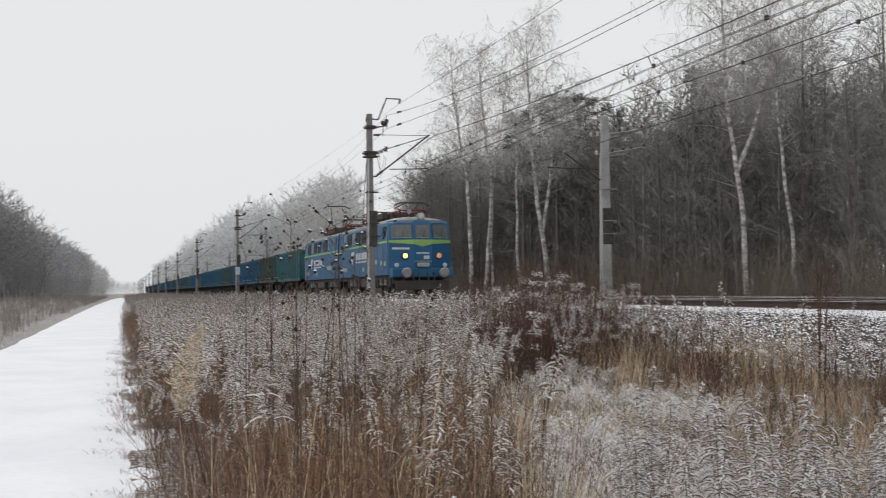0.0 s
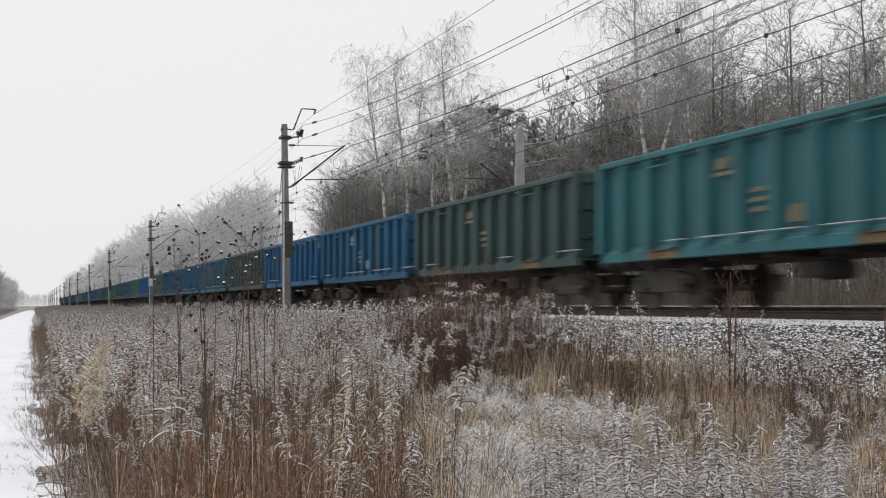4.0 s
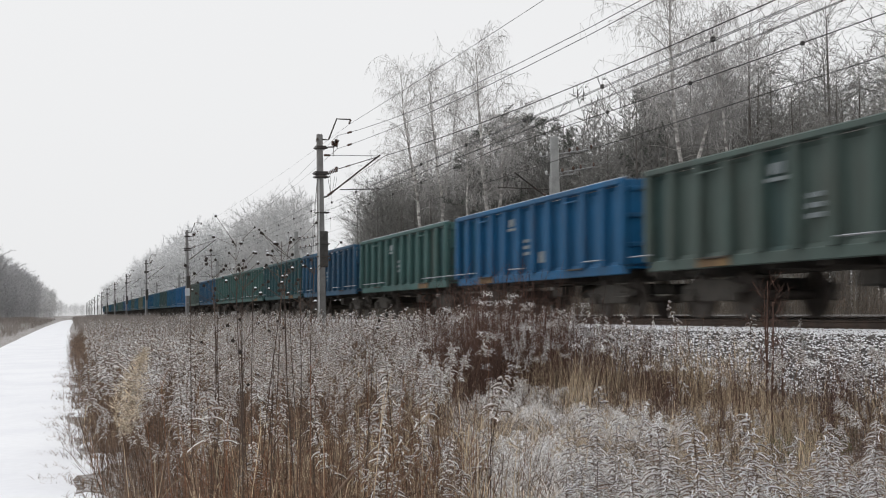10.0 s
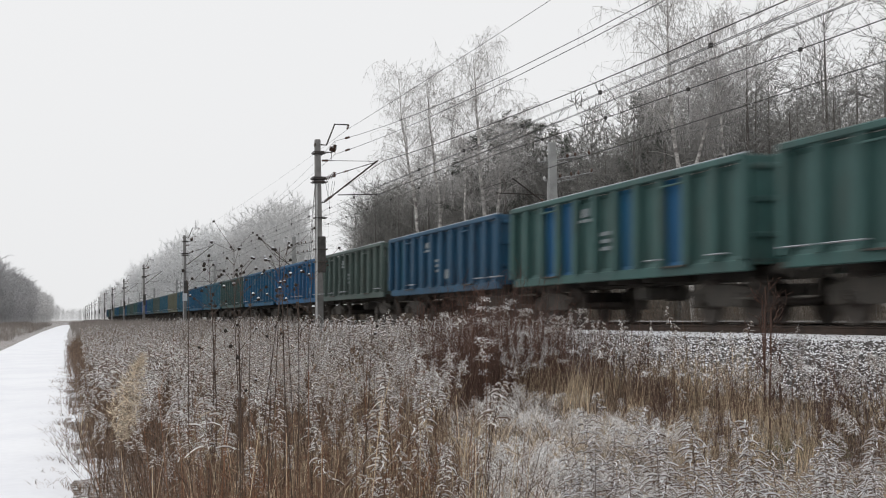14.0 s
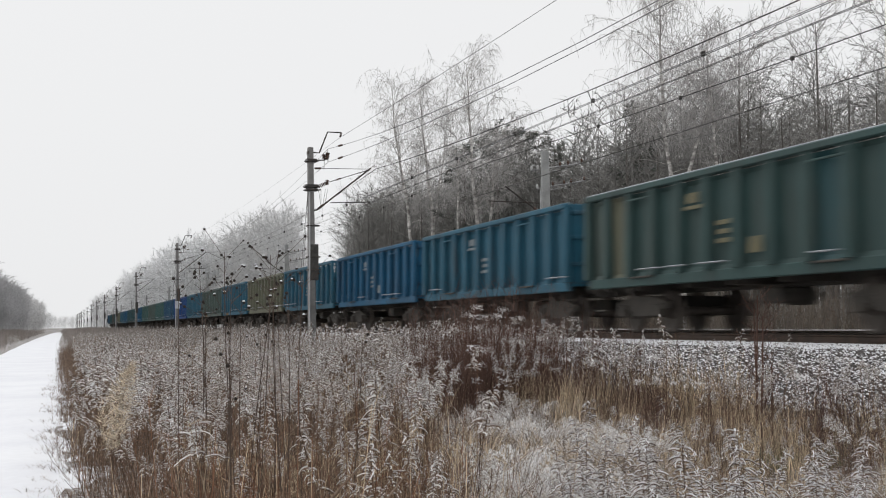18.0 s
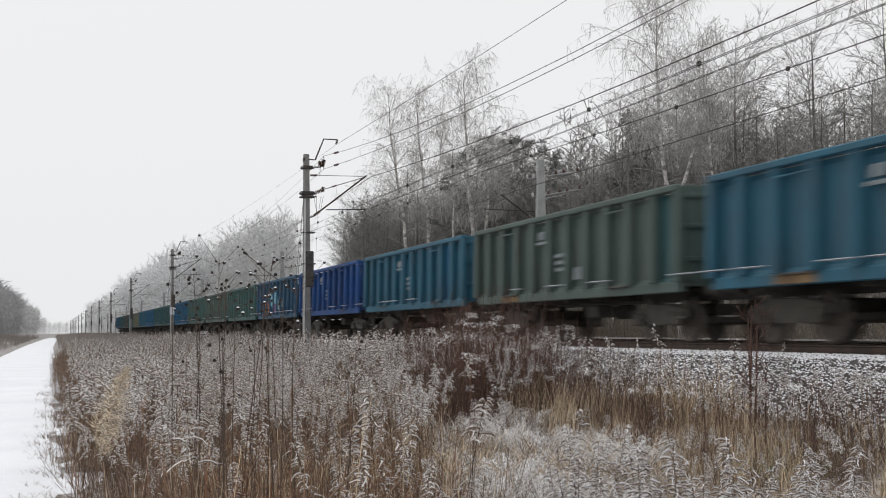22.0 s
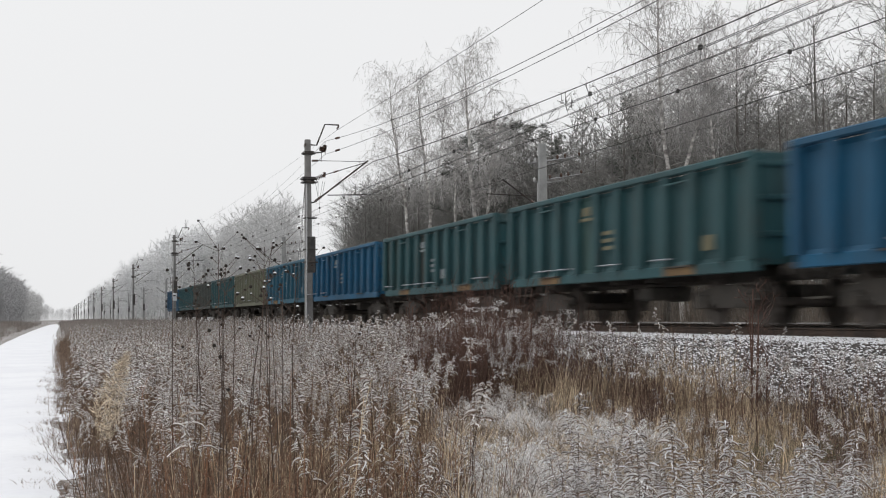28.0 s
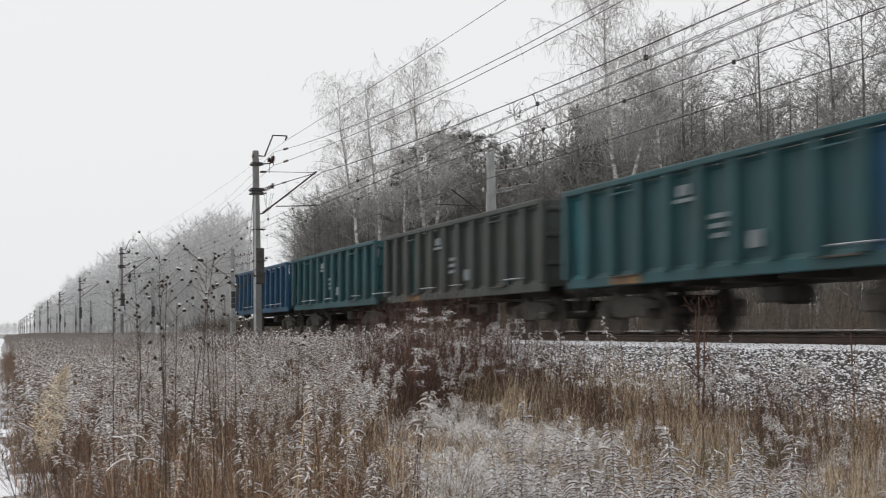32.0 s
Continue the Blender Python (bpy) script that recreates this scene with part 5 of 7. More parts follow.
# tall birches in front of the dark wood: each trunk by its way (sideways, height), thickness, start of the crown
def birch(seed, x, y, stems, girth, crown, spread, twigs):
    """A birch: one or more white stems, rising limbs, and long fine twigs that hang."""
    q = random.Random(seed)
    o = thing("birch_tree", "tall bare birch with white bark and fine hanging frosted twigs", "birch", "trees at the wood's edge", m=pose(x, y, land(x, y) - 0.1))
    rows, bare = [], []

    def run(p, d, length, r0, r1, steps, sag, kink, into):
        out = [p]
        for i in range(steps):
            d = (d + Vector((q.uniform(-kink, kink), q.uniform(-kink, kink), q.uniform(-kink, kink) - sag))).normalized()
            e = p + d * (length / steps)
            a, b = r0 + (r1 - r0) * i / steps, r0 + (r1 - r0) * (i + 1) / steps
            into.append((*p, *e, a, b))
            p = e
            out.append(p)
        return out

    for w, way in enumerate(stems):
        top = way[-1][1]
        g = girth * (1.0 if w == 0 else 0.7)
        pts = []
        n = 16
        for i in range(n + 1):
            z = way[0][1] + (top - way[0][1]) * i / n
            xx = float(np.interp(z, [b for a, b in way], [a for a, b in way]))
            u = (z - way[0][1]) / (top - way[0][1])
            pts.append((xx + 0.035 * math.sin(z * 1.7 + seed), 0.05 * math.sin(z * 0.9 + seed), z, g * (1 - u) ** 0.75 + 0.012))
        part("trunk", trunk_kit(pts, 9), BIRCH, o, smooth=True)
        base = max(crown, way[0][1] + 0.5)
        for i in range(twigs):
            z = base + (top - base) * ((i + q.random()) / twigs) ** 0.9
            u = (z - base) / (top - base)
            j = min(int((z - way[0][1]) / (top - way[0][1]) * n), n - 1)
            p = Vector(pts[j][:3])
            p.z = z
            ang = q.uniform(0, 6.28)
            up = q.uniform(0.7, 1.5) + 0.6 * u
            d = Vector((math.cos(ang), math.sin(ang), up)).normalized()
            L = spread * (0.5 + 0.9 * math.sin(math.pi * (0.15 + 0.72 * u))) * q.uniform(0.6, 1.2)
            limb = run(p, d, L, max(0.012, pts[j][3] * 0.32), 0.007, 5, 0.12, 0.13, bare if q.random() < 0.5 else rows)
            for b in range(8):
                m = q.randint(1, 5)
                c = limb[m - 1].lerp(limb[m], q.random())
                dd = ((limb[m] - limb[m - 1]).normalized() * 0.6 + Vector((q.uniform(-1, 1), q.uniform(-1, 1), q.uniform(-0.3, 0.8)))).normalized()
                sub = run(c, dd, L * q.uniform(0.3, 0.62), 0.009, 0.006, 3, 0.25, 0.15, rows)
                for h in range(7):
                    m2 = q.randint(1, 3)
                    run(sub[m2], Vector((q.uniform(-0.7, 0.7), q.uniform(-0.7, 0.7), q.uniform(-1.0, 0.2))).normalized(), q.uniform(0.35, 1.25), 0.0062, 0.0036, 3, 0.5, 0.12, rows)
    # a few bare dead side branches low on the stem
    for i in range(5):
        way = stems[0]
        z = crown * q.uniform(0.45, 1.0)
        xx = float(np.interp(z, [b for a, b in way], [a for a, b in way]))
        sd = q.choice((-1, 1))
        run(Vector((xx, 0, z)), Vector((sd, q.uniform(-0.5, 0.5), q.uniform(0.1, 0.7))).normalized(), q.uniform(1.0, 2.4), 0.022, 0.007, 4, 0.03, 0.12, bare)
    for nm, rr, m in (("crown", rows, TWIG_BIRCH), ("branchwork", bare, LIMB_BIRCH)):
        c = new(nm, merged(nm, [segments(rr)], m))
        c.parent = o
        tagged(c, kind="stuff")


for i, (x, y, stems, girth, crown, spread, twigs) in enumerate((
        (25.7, 95.0, [[(0, 0), (0.0, 5), (-0.25, 9.5), (-1.3, 16), (-1.5, 19.3)]], 0.17, 8.5, 2.5, 34),
        (26.7, 95.0, [[(0, 0), (0.45, 5), (0.7, 9), (-0.1, 16), (-0.3, 19.6)], [(0.75, 0), (0.6, 5), (0.75, 9), (1.6, 14), (1.9, 17.5)]], 0.16, 9.0, 2.2, 28),
        (24.8, 80.0, [[(0, 0), (-0.05, 5), (-0.1, 9), (0.1, 12.5)]], 0.10, 8.0, 1.3, 14),
        (26.85, 80.0, [[(0, 0), (-0.1, 3), (-0.65, 6), (-1.1, 11), (-1.4, 18.2)], [(-0.45, 5.0), (0.0, 7), (0.3, 10), (0.75, 13.5)]], 0.17, 8.0, 2.6, 36),
        (28.6, 56.0, [[(0, 0), (-0.05, 3), (-0.3, 6), (-0.75, 9), (-1.05, 12), (-1.0, 17.6)], [(-0.45, 6.6), (0.4, 8.6), (1.1, 10.6), (1.5, 12.5)]], 0.135, 9.3, 2.7, 40),
        (31.2, 56.0, [[(0, 0), (-0.15, 3), (-0.6, 7), (-1.0, 11), (-1.2, 15.5)]], 0.10, 9.0, 2.0, 20),
        (28.9, 104.0, [[(0, 0), (0.1, 6), (-0.2, 15.5)]], 0.13, 8.0, 2.2, 22))):
    birch(40 + i, x, y, stems, girth, crown, spread, twigs)

# the wood behind: dark bare trees in several shapes
KINDS = []
for i in range(7):
    KINDS.append(tree("bare_tree", "bare dark broad-leaved tree in the wood", 70 + i, 13.0 + (i % 3), 0.12 + 0.015 * (i % 3), BARK, TWIG_DARK if i % 2 else TWIG, pose(32.0 + i * 1.2, 38 + 7.5 * i, 0.7),
                      crown=0.14, limbs=32, reach=0.24, rise=1.0, droop=0.1, subs=6, fine=6, bend=0.035, thick=0.8))
rw = random.Random(8)
spots = []
for i in range(900):
    y = 30 + 105 * rw.random() ** 1.1
    x = 29.0 + 24 * rw.random() ** 1.3
    if len(spots) < 190 and all((x - a) ** 2 + (y - b) ** 2 > 2.0 for a, b in spots):
        spots.append((x, y))
for i, (x, y) in enumerate(spots):
    s = rw.uniform(0.8, 1.08) * (0.82 if x < 33 else 1.0)
    copy_thing(KINDS[i % 7], pose(x, y, land(x, y) - 0.1, 0, 0, rw.uniform(0, 360)) @ Matrix.Diagonal((s, s, s, 1)))

# the wood's near corner by the line
for i in range(34):
    y = rw.uniform(98, 130)
    x = 0.236 * y + 5.0 * rw.random()
    g = rw.uniform(0.72, 0.92)
    copy_thing(KINDS[i % 7], pose(x, y, land(x, y) - 0.1, 0, 0, rw.uniform(0, 360)) @ Matrix.Diagonal((g, g, g, 1)))


def pine(seed, h, m):
    q = random.Random(seed)
    o = thing("pine_tree", "dark green pine with a ragged crown", "pine", "trees at the wood's edge", m=m)
    part("trunk", trunk_kit([(0, 0, h * i / 6, 0.19 * (1 - i / 6.5)) for i in range(7)]), BARK, o, smooth=True)
    rows, nv = [], []
    for i in range(46):
        t = 0.42 + 0.58 * q.random()
        a = q.uniform(0, 2 * math.pi)
        L = 2.9 * (1.12 - t) * q.uniform(0.7, 1.4) + 0.4
        p = Vector((0, 0, h * t))
        d = Vector((math.cos(a), math.sin(a), q.uniform(0.0, 0.6))).normalized()
        e = p + d * L
        rows.append((*p, *e, 0.035, 0.012))
        for c in range(int(5 + L * 5)):
            u = 0.35 + 0.65 * q.random()
            b = p.lerp(e, u) + Vector((q.uniform(-0.3, 0.3), q.uniform(-0.3, 0.3), q.uniform(-0.1, 0.25)))
            for g in range(9):
                w = Vector((q.uniform(-1, 1), q.uniform(-1, 1), q.uniform(-0.4, 1))).normalized()
                nv.append((*b, *(b + w * 0.26), 0.016, 0.004))
    v, f = segments(rows)
    c = new("branchwork", merged("branchwork", [(v, f)], BARK))
    c.parent = o
    v, f = segments(nv)
    c = new("needle_foliage", merged("needle_foliage", [(v, f)], NEEDLES))
    c.parent = o
    return o


for i, (x, y, h) in enumerate(((29.2, 85, 15.4), (31.5, 87, 15.0), (27.7, 88, 13.6), (33.2, 90, 15.0), (30.3, 92, 14.6), (35, 89, 14.8), (33.0, 70, 13.8), (34.2, 71.5, 13.0))):
    pine(300 + i, h, pose(x, y, land(x, y), 0, 0, 50 * i))


def wood_mass(name, seeds, spots_, heights, material, label, twigs=(20, 3, 2), thick=1.0):
    """Many simple trees in one mesh, for woods in which none can be counted."""
    pieces, q = [], np.random.default_rng(seeds[0])
    sp = np.array(spots_)
    kind = q.integers(0, len(seeds), len(sp))
    for j, s in enumerate(seeds):
        pts, rows = grow(s, 1.0 * 15, 0.15, crown=0.12, limbs=twigs[0], reach=0.26, rise=1.0, droop=0.08, subs=twigs[1], fine=twigs[2], bend=0.03, thick=thick)
        rows = [(*a, a_r, b_r) for a, a_r, b_r in [((*p[:3], *e[:3]), p[3], e[3]) for p, e in zip(pts, pts[1:])]] + rows
        v, f = segments(rows)
        sel = sp[kind == j]
        if len(sel):
            pieces.append(spread_copies(v, f, sel[:, 0], sel[:, 1], sel[:, 2], q.uniform(0, 6.28, len(sel)), q.uniform(heights[0], heights[1], len(sel)) / 15.0))
    return solid(name, merged(name, pieces, material), material, label, "woodland", "stuff")


q = random.Random(21)
def ride(x, y):
    """The open ride between the near wood and the one along the line."""
    return 0.174 < x / y < 0.227


def stand(n, x0, x1, y0, y1, power=1.0):
    """Places for n trees in a stretch of wood, denser at its edge."""
    out = []
    for i in range(n):
        x, y = x0 + (x1 - x0) * q.random() ** power, y0 + (y1 - y0) * q.random()
        if not ride(x, y):
            out.append((x, y, land(x, y) - 0.1))
    return out


wood_mass("deep_wood", (401, 402, 403), stand(300, 37, 72, 24, 139), (9, 13), TWIG, "deep leafless wood, dim between the trunks", (26, 4, 3), 2.6)
wood_mass("middle_wood", (407, 408), stand(230, 30, 48, 60, 142), (10.5, 13.5), TWIG_DARK, "close leafless wood behind the birches", (28, 5, 3), 2.8)
wood_mass("corner_wood", (409, 410), stand(110, 22.5, 34, 99, 132), (8.5, 11.5), TWIG_DARK, "close leafless wood at the corner by the line", (28, 5, 3), 2.8)
wood_mass("undergrowth", (405, 406), stand(240, 32, 67, 24, 134), (3, 7.5), TWIG, "tangled leafless undergrowth inside the wood", (24, 4, 2), 3.5)
wood_mass("undergrowth", (413,), stand(60, 26, 34, 98, 132), (3, 6), TWIG, "tangled leafless undergrowth inside the wood", (24, 4, 2), 3.5)
# beyond, the edge stands nearer to the line; paler twig colours stand in for haze
wood_mass("hazy_wood", (411, 412), stand(420, 28, 56, 150, 250, 1.3), (13.5, 17), HAZED_MID, "leafless wood along the line, coloured paler for haze", (26, 5, 3), 4.2)
wood_mass("hazed_wood", (421, 422), stand(300, 22, 50, 235, 420, 1.4), (14.5, 17.5), HAZED_FAR, "distant wood in a pale haze colour", (24, 5, 2), 6.5)
wood_mass("distant_wood", (431,), stand(300, 22, 48, 410, 900, 1.4), (14, 18), HAZED_FAR, "very distant wood coloured to fade into winter mist", (22, 4, 2), 10.0)
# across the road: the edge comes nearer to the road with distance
# each farther stretch takes a paler material, which paints the haze into it
for name, y0, y1, e0, e1, n, material, thick in (("wood_across_road", 165, 330, -18.5, -17.5, 240, TWIG_MIST, 5.0), ("hazed_wood_across_road", 320, 620, -17.5, -13.8, 260, HAZED, 8.5),
                                                 ("distant_wood_across_road", 600, 1020, -14.0, -10.2, 240, HAZED_MID, 13.0)):
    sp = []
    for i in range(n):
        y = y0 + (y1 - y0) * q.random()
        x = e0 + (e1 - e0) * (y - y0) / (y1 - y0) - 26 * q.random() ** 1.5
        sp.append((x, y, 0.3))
    wood_mass(name, (441 + int(y0), 442 + int(y0)), sp, (13.5, 17.0), material, "leafless wood beyond the road, greyed in colour for haze", (26, 5, 2), thick)
    wood_mass("brush_across_road", (461 + int(y0),), [(a + 1.2, b, c) for a, b, c in sp[:150]], (3.5, 9), material, "haze-greyed brush at the foot of the wood beyond the road", (22, 4, 2), thick)
wood_mass("lone_trees", (475,), [(-7.8, 1080, 0.3), (-8.6, 1090, 0.3), (-7.2, 1120, 0.3), (-8.2, 1060, 0.3), (-6.9, 1150, 0.3)], (11, 13.5), HAZED_FAR, "group of haze-paled trees at the far end of the road", (24, 5, 2), 14.0)
# added trees closing the horizon, coloured white in place of the mist
wood_mass("horizon_wood", (471,), [(-40 + 95 * q.random(), 1220 + 260 * q.random(), 0.3) for i in range(200)], (8, 12), MIST, "added mist-white wood standing in for mist at the horizon", (18, 3, 1), 16.0)


# ---- weeds, grass and brush ----
class Strips:
    """Narrow strips of quads."""

    def __init__(self):
        self.v, self.f = [], []

    def add(self, pts, w0, w1, side):
        n, k = len(pts), len(self.v)
        s = Vector(side).normalized()
        for i, p in enumerate(pts):
            w = w0 + (w1 - w0) * i / (n - 1)
            self.v += [tuple(Vector(p) - s * w / 2), tuple(Vector(p) + s * w / 2)]
        self.f += [(k + 2 * i, k + 2 * i + 1, k + 2 * i + 3, k + 2 * i + 2) for i in range(n - 1)]

    def arrays(self):
        return np.array(self.v, dtype=float), np.array(self.f)


def goldenrod(seed, h, plumes=16, fluff=4, size=1.0, leaves=26, loaded=0.0, reach=1.0):
    """A withered goldenrod: nodding stem, limp leaves and tiers of arching frosted sprays. Returns three strip sets."""
    q = random.Random(seed)
    stem, leaf, plume = Strips(), Strips(), Strips()
    lean = Vector((q.uniform(-0.18, 0.18) - 0.08 * loaded, q.uniform(-0.18, 0.18), 0))
    nod = math.pi if loaded else q.uniform(0, 6.28)
    tip = Vector((math.cos(nod), math.sin(nod), -0.4)) * q.uniform(0.02, 0.09) * (1 - 0.3 * loaded)
    P = lambda t: Vector((0, 0, h * t)) + lean * (h * t * t) + tip * max(0.0, (t - 0.7) / 0.3) ** 2
    pts = [P(i / 6) for i in range(7)]
    stem.add(pts, 0.007 * size, 0.004 * size, (1, 0.3, 0))
    stem.add(pts, 0.007 * size, 0.004 * size, (-0.3, 1, 0))
    for i in range(leaves):
        t = 0.12 + 0.7 * q.random()
        a = q.uniform(0, 6.28)
        d = Vector((math.cos(a), math.sin(a), 0))
        b, L = P(t), q.uniform(0.04, 0.09)
        leaf.add([b, b + d * L * 0.6 + Vector((0, 0, 0.01)), b + d * L - Vector((0, 0, L * 0.8))], 0.008 * size, 0.004 * size, d.cross(Vector((0, 0, 1))) + Vector((0, 0, q.uniform(-0.8, 0.8))))
    for i in range(plumes):
        u0 = (i + q.random()) / plumes
        t = (0.66 - 0.16 * loaded) + (0.34 + 0.16 * loaded) * u0
        a = nod + q.gauss(0, 1.2 - 0.45 * loaded) + (math.pi if i % (3 + 2 * int(loaded)) == 2 else 0.0)
        d = Vector((math.cos(a), math.sin(a), 0))
        L = q.uniform(0.04, 0.08) * (1.25 - 0.65 * u0) * reach * (1 + 0.45 * loaded)
        s = d.cross(Vector((0, 0, 1)))
        b = P(t)
        curl = q.uniform(0.8, 1.25) * (1 - 0.25 * loaded)
        arc = [b + d * (L * u) + s * (0.12 * L * math.sin(3 * u + i)) + Vector((0, 0, L * curl * (0.95 * u - 1.2 * u * u))) for u in (0, 0.2, 0.4, 0.6, 0.8, 1.0)]
        stem.add(arc[:5], 0.0025 * size, 0.0015 * size, s)
        # the frosted back of the spray, in short uneven lengths
        r = (0.0024 + 0.0008 * loaded) * (0.35 + 0.65 * size)
        for j in range(1, 6):
            if loaded or q.random() < 0.7:
                c0, c1 = arc[j - 1] + Vector((0, 0, q.uniform(0, 0.003))), arc[j] + Vector((0, 0, q.uniform(0, 0.003)))
                w = r * q.uniform(0.7, 1.3) * (1.0, 1.2, 1.3, 1.15, 0.8)[j - 1]
                plume.add([c0, c0.lerp(c1, 0.5) + Vector((0, 0, 0.0015)), c1], w * 1.7, w * 1.5, s)
                plume.add([c0, c0.lerp(c1, 0.5) + Vector((0, 0, 0.0015)), c1], w * 1.3, w * 1.1, Vector((0, 0, 1)) + s * q.uniform(-0.4, 0.4))
        for j in range(1, 6):
            for g in range(fluff):
                c = arc[j - 1].lerp(arc[j], q.random()) + s * q.uniform(-0.005, 0.005) * size + Vector((0, 0, q.uniform(-0.002, 0.003)))
                e = (d * q.uniform(-0.3, 0.7) + s * q.uniform(-0.9, 0.9) + Vector((0, 0, q.uniform(-1.2, 0.4)))).normalized() * q.uniform(0.006, 0.012) * (0.6 + 0.4 * size)
                (leaf if q.random() < 0.2 + 0.3 * loaded else plume).add([c, c + e], q.uniform(0.0032, 0.0055) * size * (1 - 0.5 * loaded), 0.002 * size * (1 - 0.5 * loaded), e.orthogonal() if q.random() < 0.5 else s)
    return stem.arrays(), leaf.arrays(), plume.arrays()


def plumed(seed, h, tiers, reach, w, leaves=8, tall=0.18, stems=1, size=1.0):
    """Goldenrod in seed: a pyramid of level, nodding sprays, white above and brown below. Returns three strip sets."""
    q = random.Random(seed)
    stem, leaf, plume = Strips(), Strips(), Strips()
    for n in range(stems):
        lean = Vector((q.uniform(-0.16, 0.16), q.uniform(-0.16, 0.16), 0))
        foot = Vector((q.uniform(-0.08, 0.08), q.uniform(-0.08, 0.08), 0)) * (stems > 1)
        hh = h * (1.0 if n == 0 else q.uniform(0.84, 0.98))
        P = lambda t: foot + Vector((0, 0, hh * t)) + lean * (hh * t * t)
        stem.add([P(i / 5) for i in range(6)], w * 0.75, w * 0.4, (1, 0.3, 0))
        stem.add([P(i / 5) for i in range(6)], w * 0.75, w * 0.4, (-0.3, 1, 0))
        nod, span = q.uniform(0, 6.28), tall * q.uniform(0.8, 1.3)
        for i in range(tiers):
            u = (i + q.random()) / tiers
            b = P(1 - span * (1 - u) / hh)
            a = nod + q.gauss(0, 1.1) + (math.pi if i % 3 == 1 else 0.0)
            d = Vector((math.cos(a), math.sin(a), 0))
            L = reach * (1.2 - 0.75 * u) * q.uniform(0.55, 1.3)
            side = d.cross(Vector((0, 0, 1)))
            rise, fall = q.uniform(0.45, 0.95), q.uniform(0.6, 1.15)
            arc = [b + d * (L * t) + side * (0.14 * L * math.sin(5 * t + i)) + Vector((0, 0, L * (rise * t - fall * t * t))) for t in (0, 0.25, 0.5, 0.75, 1.0)]
            up = Vector((0, 0, 1)) + side * q.uniform(-0.7, 0.7)
            ww = w * q.uniform(0.6, 1.3)
            plume.add([c + Vector((0, 0, ww * 0.4 + q.uniform(-0.15, 0.15) * ww)) for c in arc[1:]], ww * 1.05, ww * 0.7, up)
            plume.add([c + Vector((0, 0, ww * 0.55)) for c in arc[1:]], ww * 0.9, ww * 0.6, side)
            leaf.add([c - Vector((0, 0, ww * 0.45)) for c in arc], ww * 0.45, ww * 0.75, up)
            for g in range(7):
                c = arc[0].lerp(arc[4], q.random())
                e = (d * q.uniform(-0.2, 0.8) + side * q.uniform(-1, 1) + Vector((0, 0, q.uniform(-1.0, 0.7)))).normalized() * ww * q.uniform(0.8, 1.8)
                (plume if g < 5 else leaf).add([c, c + e], ww * 0.5, ww * 0.2, e.orthogonal())
        for i in range(leaves):
            t = 0.2 + 0.55 * q.random()
            a = q.uniform(0, 6.28)
            d = Vector((math.cos(a), math.sin(a), 0))
            b, L = P(t), q.uniform(0.04, 0.1)
            leaf.add([b, b + d * L * 0.6 + Vector((0, 0, 0.01)), b + d * L - Vector((0, 0, L * 0.9))], 0.008 * size, 0.004 * size, d.cross(Vector((0, 0, 1))) + Vector((0, 0, q.uniform(-0.8, 0.8))))
    return stem.arrays(), leaf.arrays(), plume.arrays()


def fluff(seed, r, n, w):
    """A loose frosted seed head of many short wisps on a few forks."""
    q = random.Random(seed)
    s = Strips()
    for i in range(n):
        a, b = q.uniform(0, 6.28), q.uniform(-0.4, 1.0)
        d = Vector((math.cos(a), math.sin(a), b)).normalized() * r * q.uniform(0.25, 1.0)
        c = d + Vector((0, 0, -0.25 * d.length))
        for g in range(3):
            e = Vector((q.uniform(-1, 1), q.uniform(-1, 1), q.uniform(-0.3, 1))).normalized() * r * q.uniform(0.12, 0.3)
            s.add([c, c + e], w * q.uniform(0.7, 1.4), w * 0.5, e.orthogonal())
    return s.arrays()


def stalks(seed, n, h, r, w=0.010, sprigs=6, spread_=0.13):
    """A bunch of plain upright dry stems with side sprigs."""
    q = random.Random(seed)
    s = Strips()
    for i in range(n):
        a, rr = q.uniform(0, 6.28), r * math.sqrt(q.random())
        b = Vector((rr * math.cos(a), rr * math.sin(a), 0))
        L = h * q.uniform(0.5, 1.1)
        d = Vector((q.uniform(-spread_, spread_), q.uniform(-spread_, spread_), 1))
        pts = [b + d * (L * t) + Vector((q.uniform(-0.012, 0.012), q.uniform(-0.012, 0.012), 0)) for t in (0, 0.35, 0.7, 1)]
        s.add(pts, w, w * 0.45, (q.uniform(-1, 1), q.uniform(-1, 1), 0))
        for g in range(sprigs):
            t = q.uniform(0.3, 1.0)
            c = b + d * (L * t)
            e = Vector((q.uniform(-1, 1), q.uniform(-1, 1), q.uniform(0.2, 1.4))).normalized() * q.uniform(0.05, 0.2) * (0.5 + h / 2)
            s.add([c, c + e * 0.6, c + e + Vector((0, 0, -0.02))], w * 0.45, w * 0.3, e.orthogonal())
    return s.arrays()


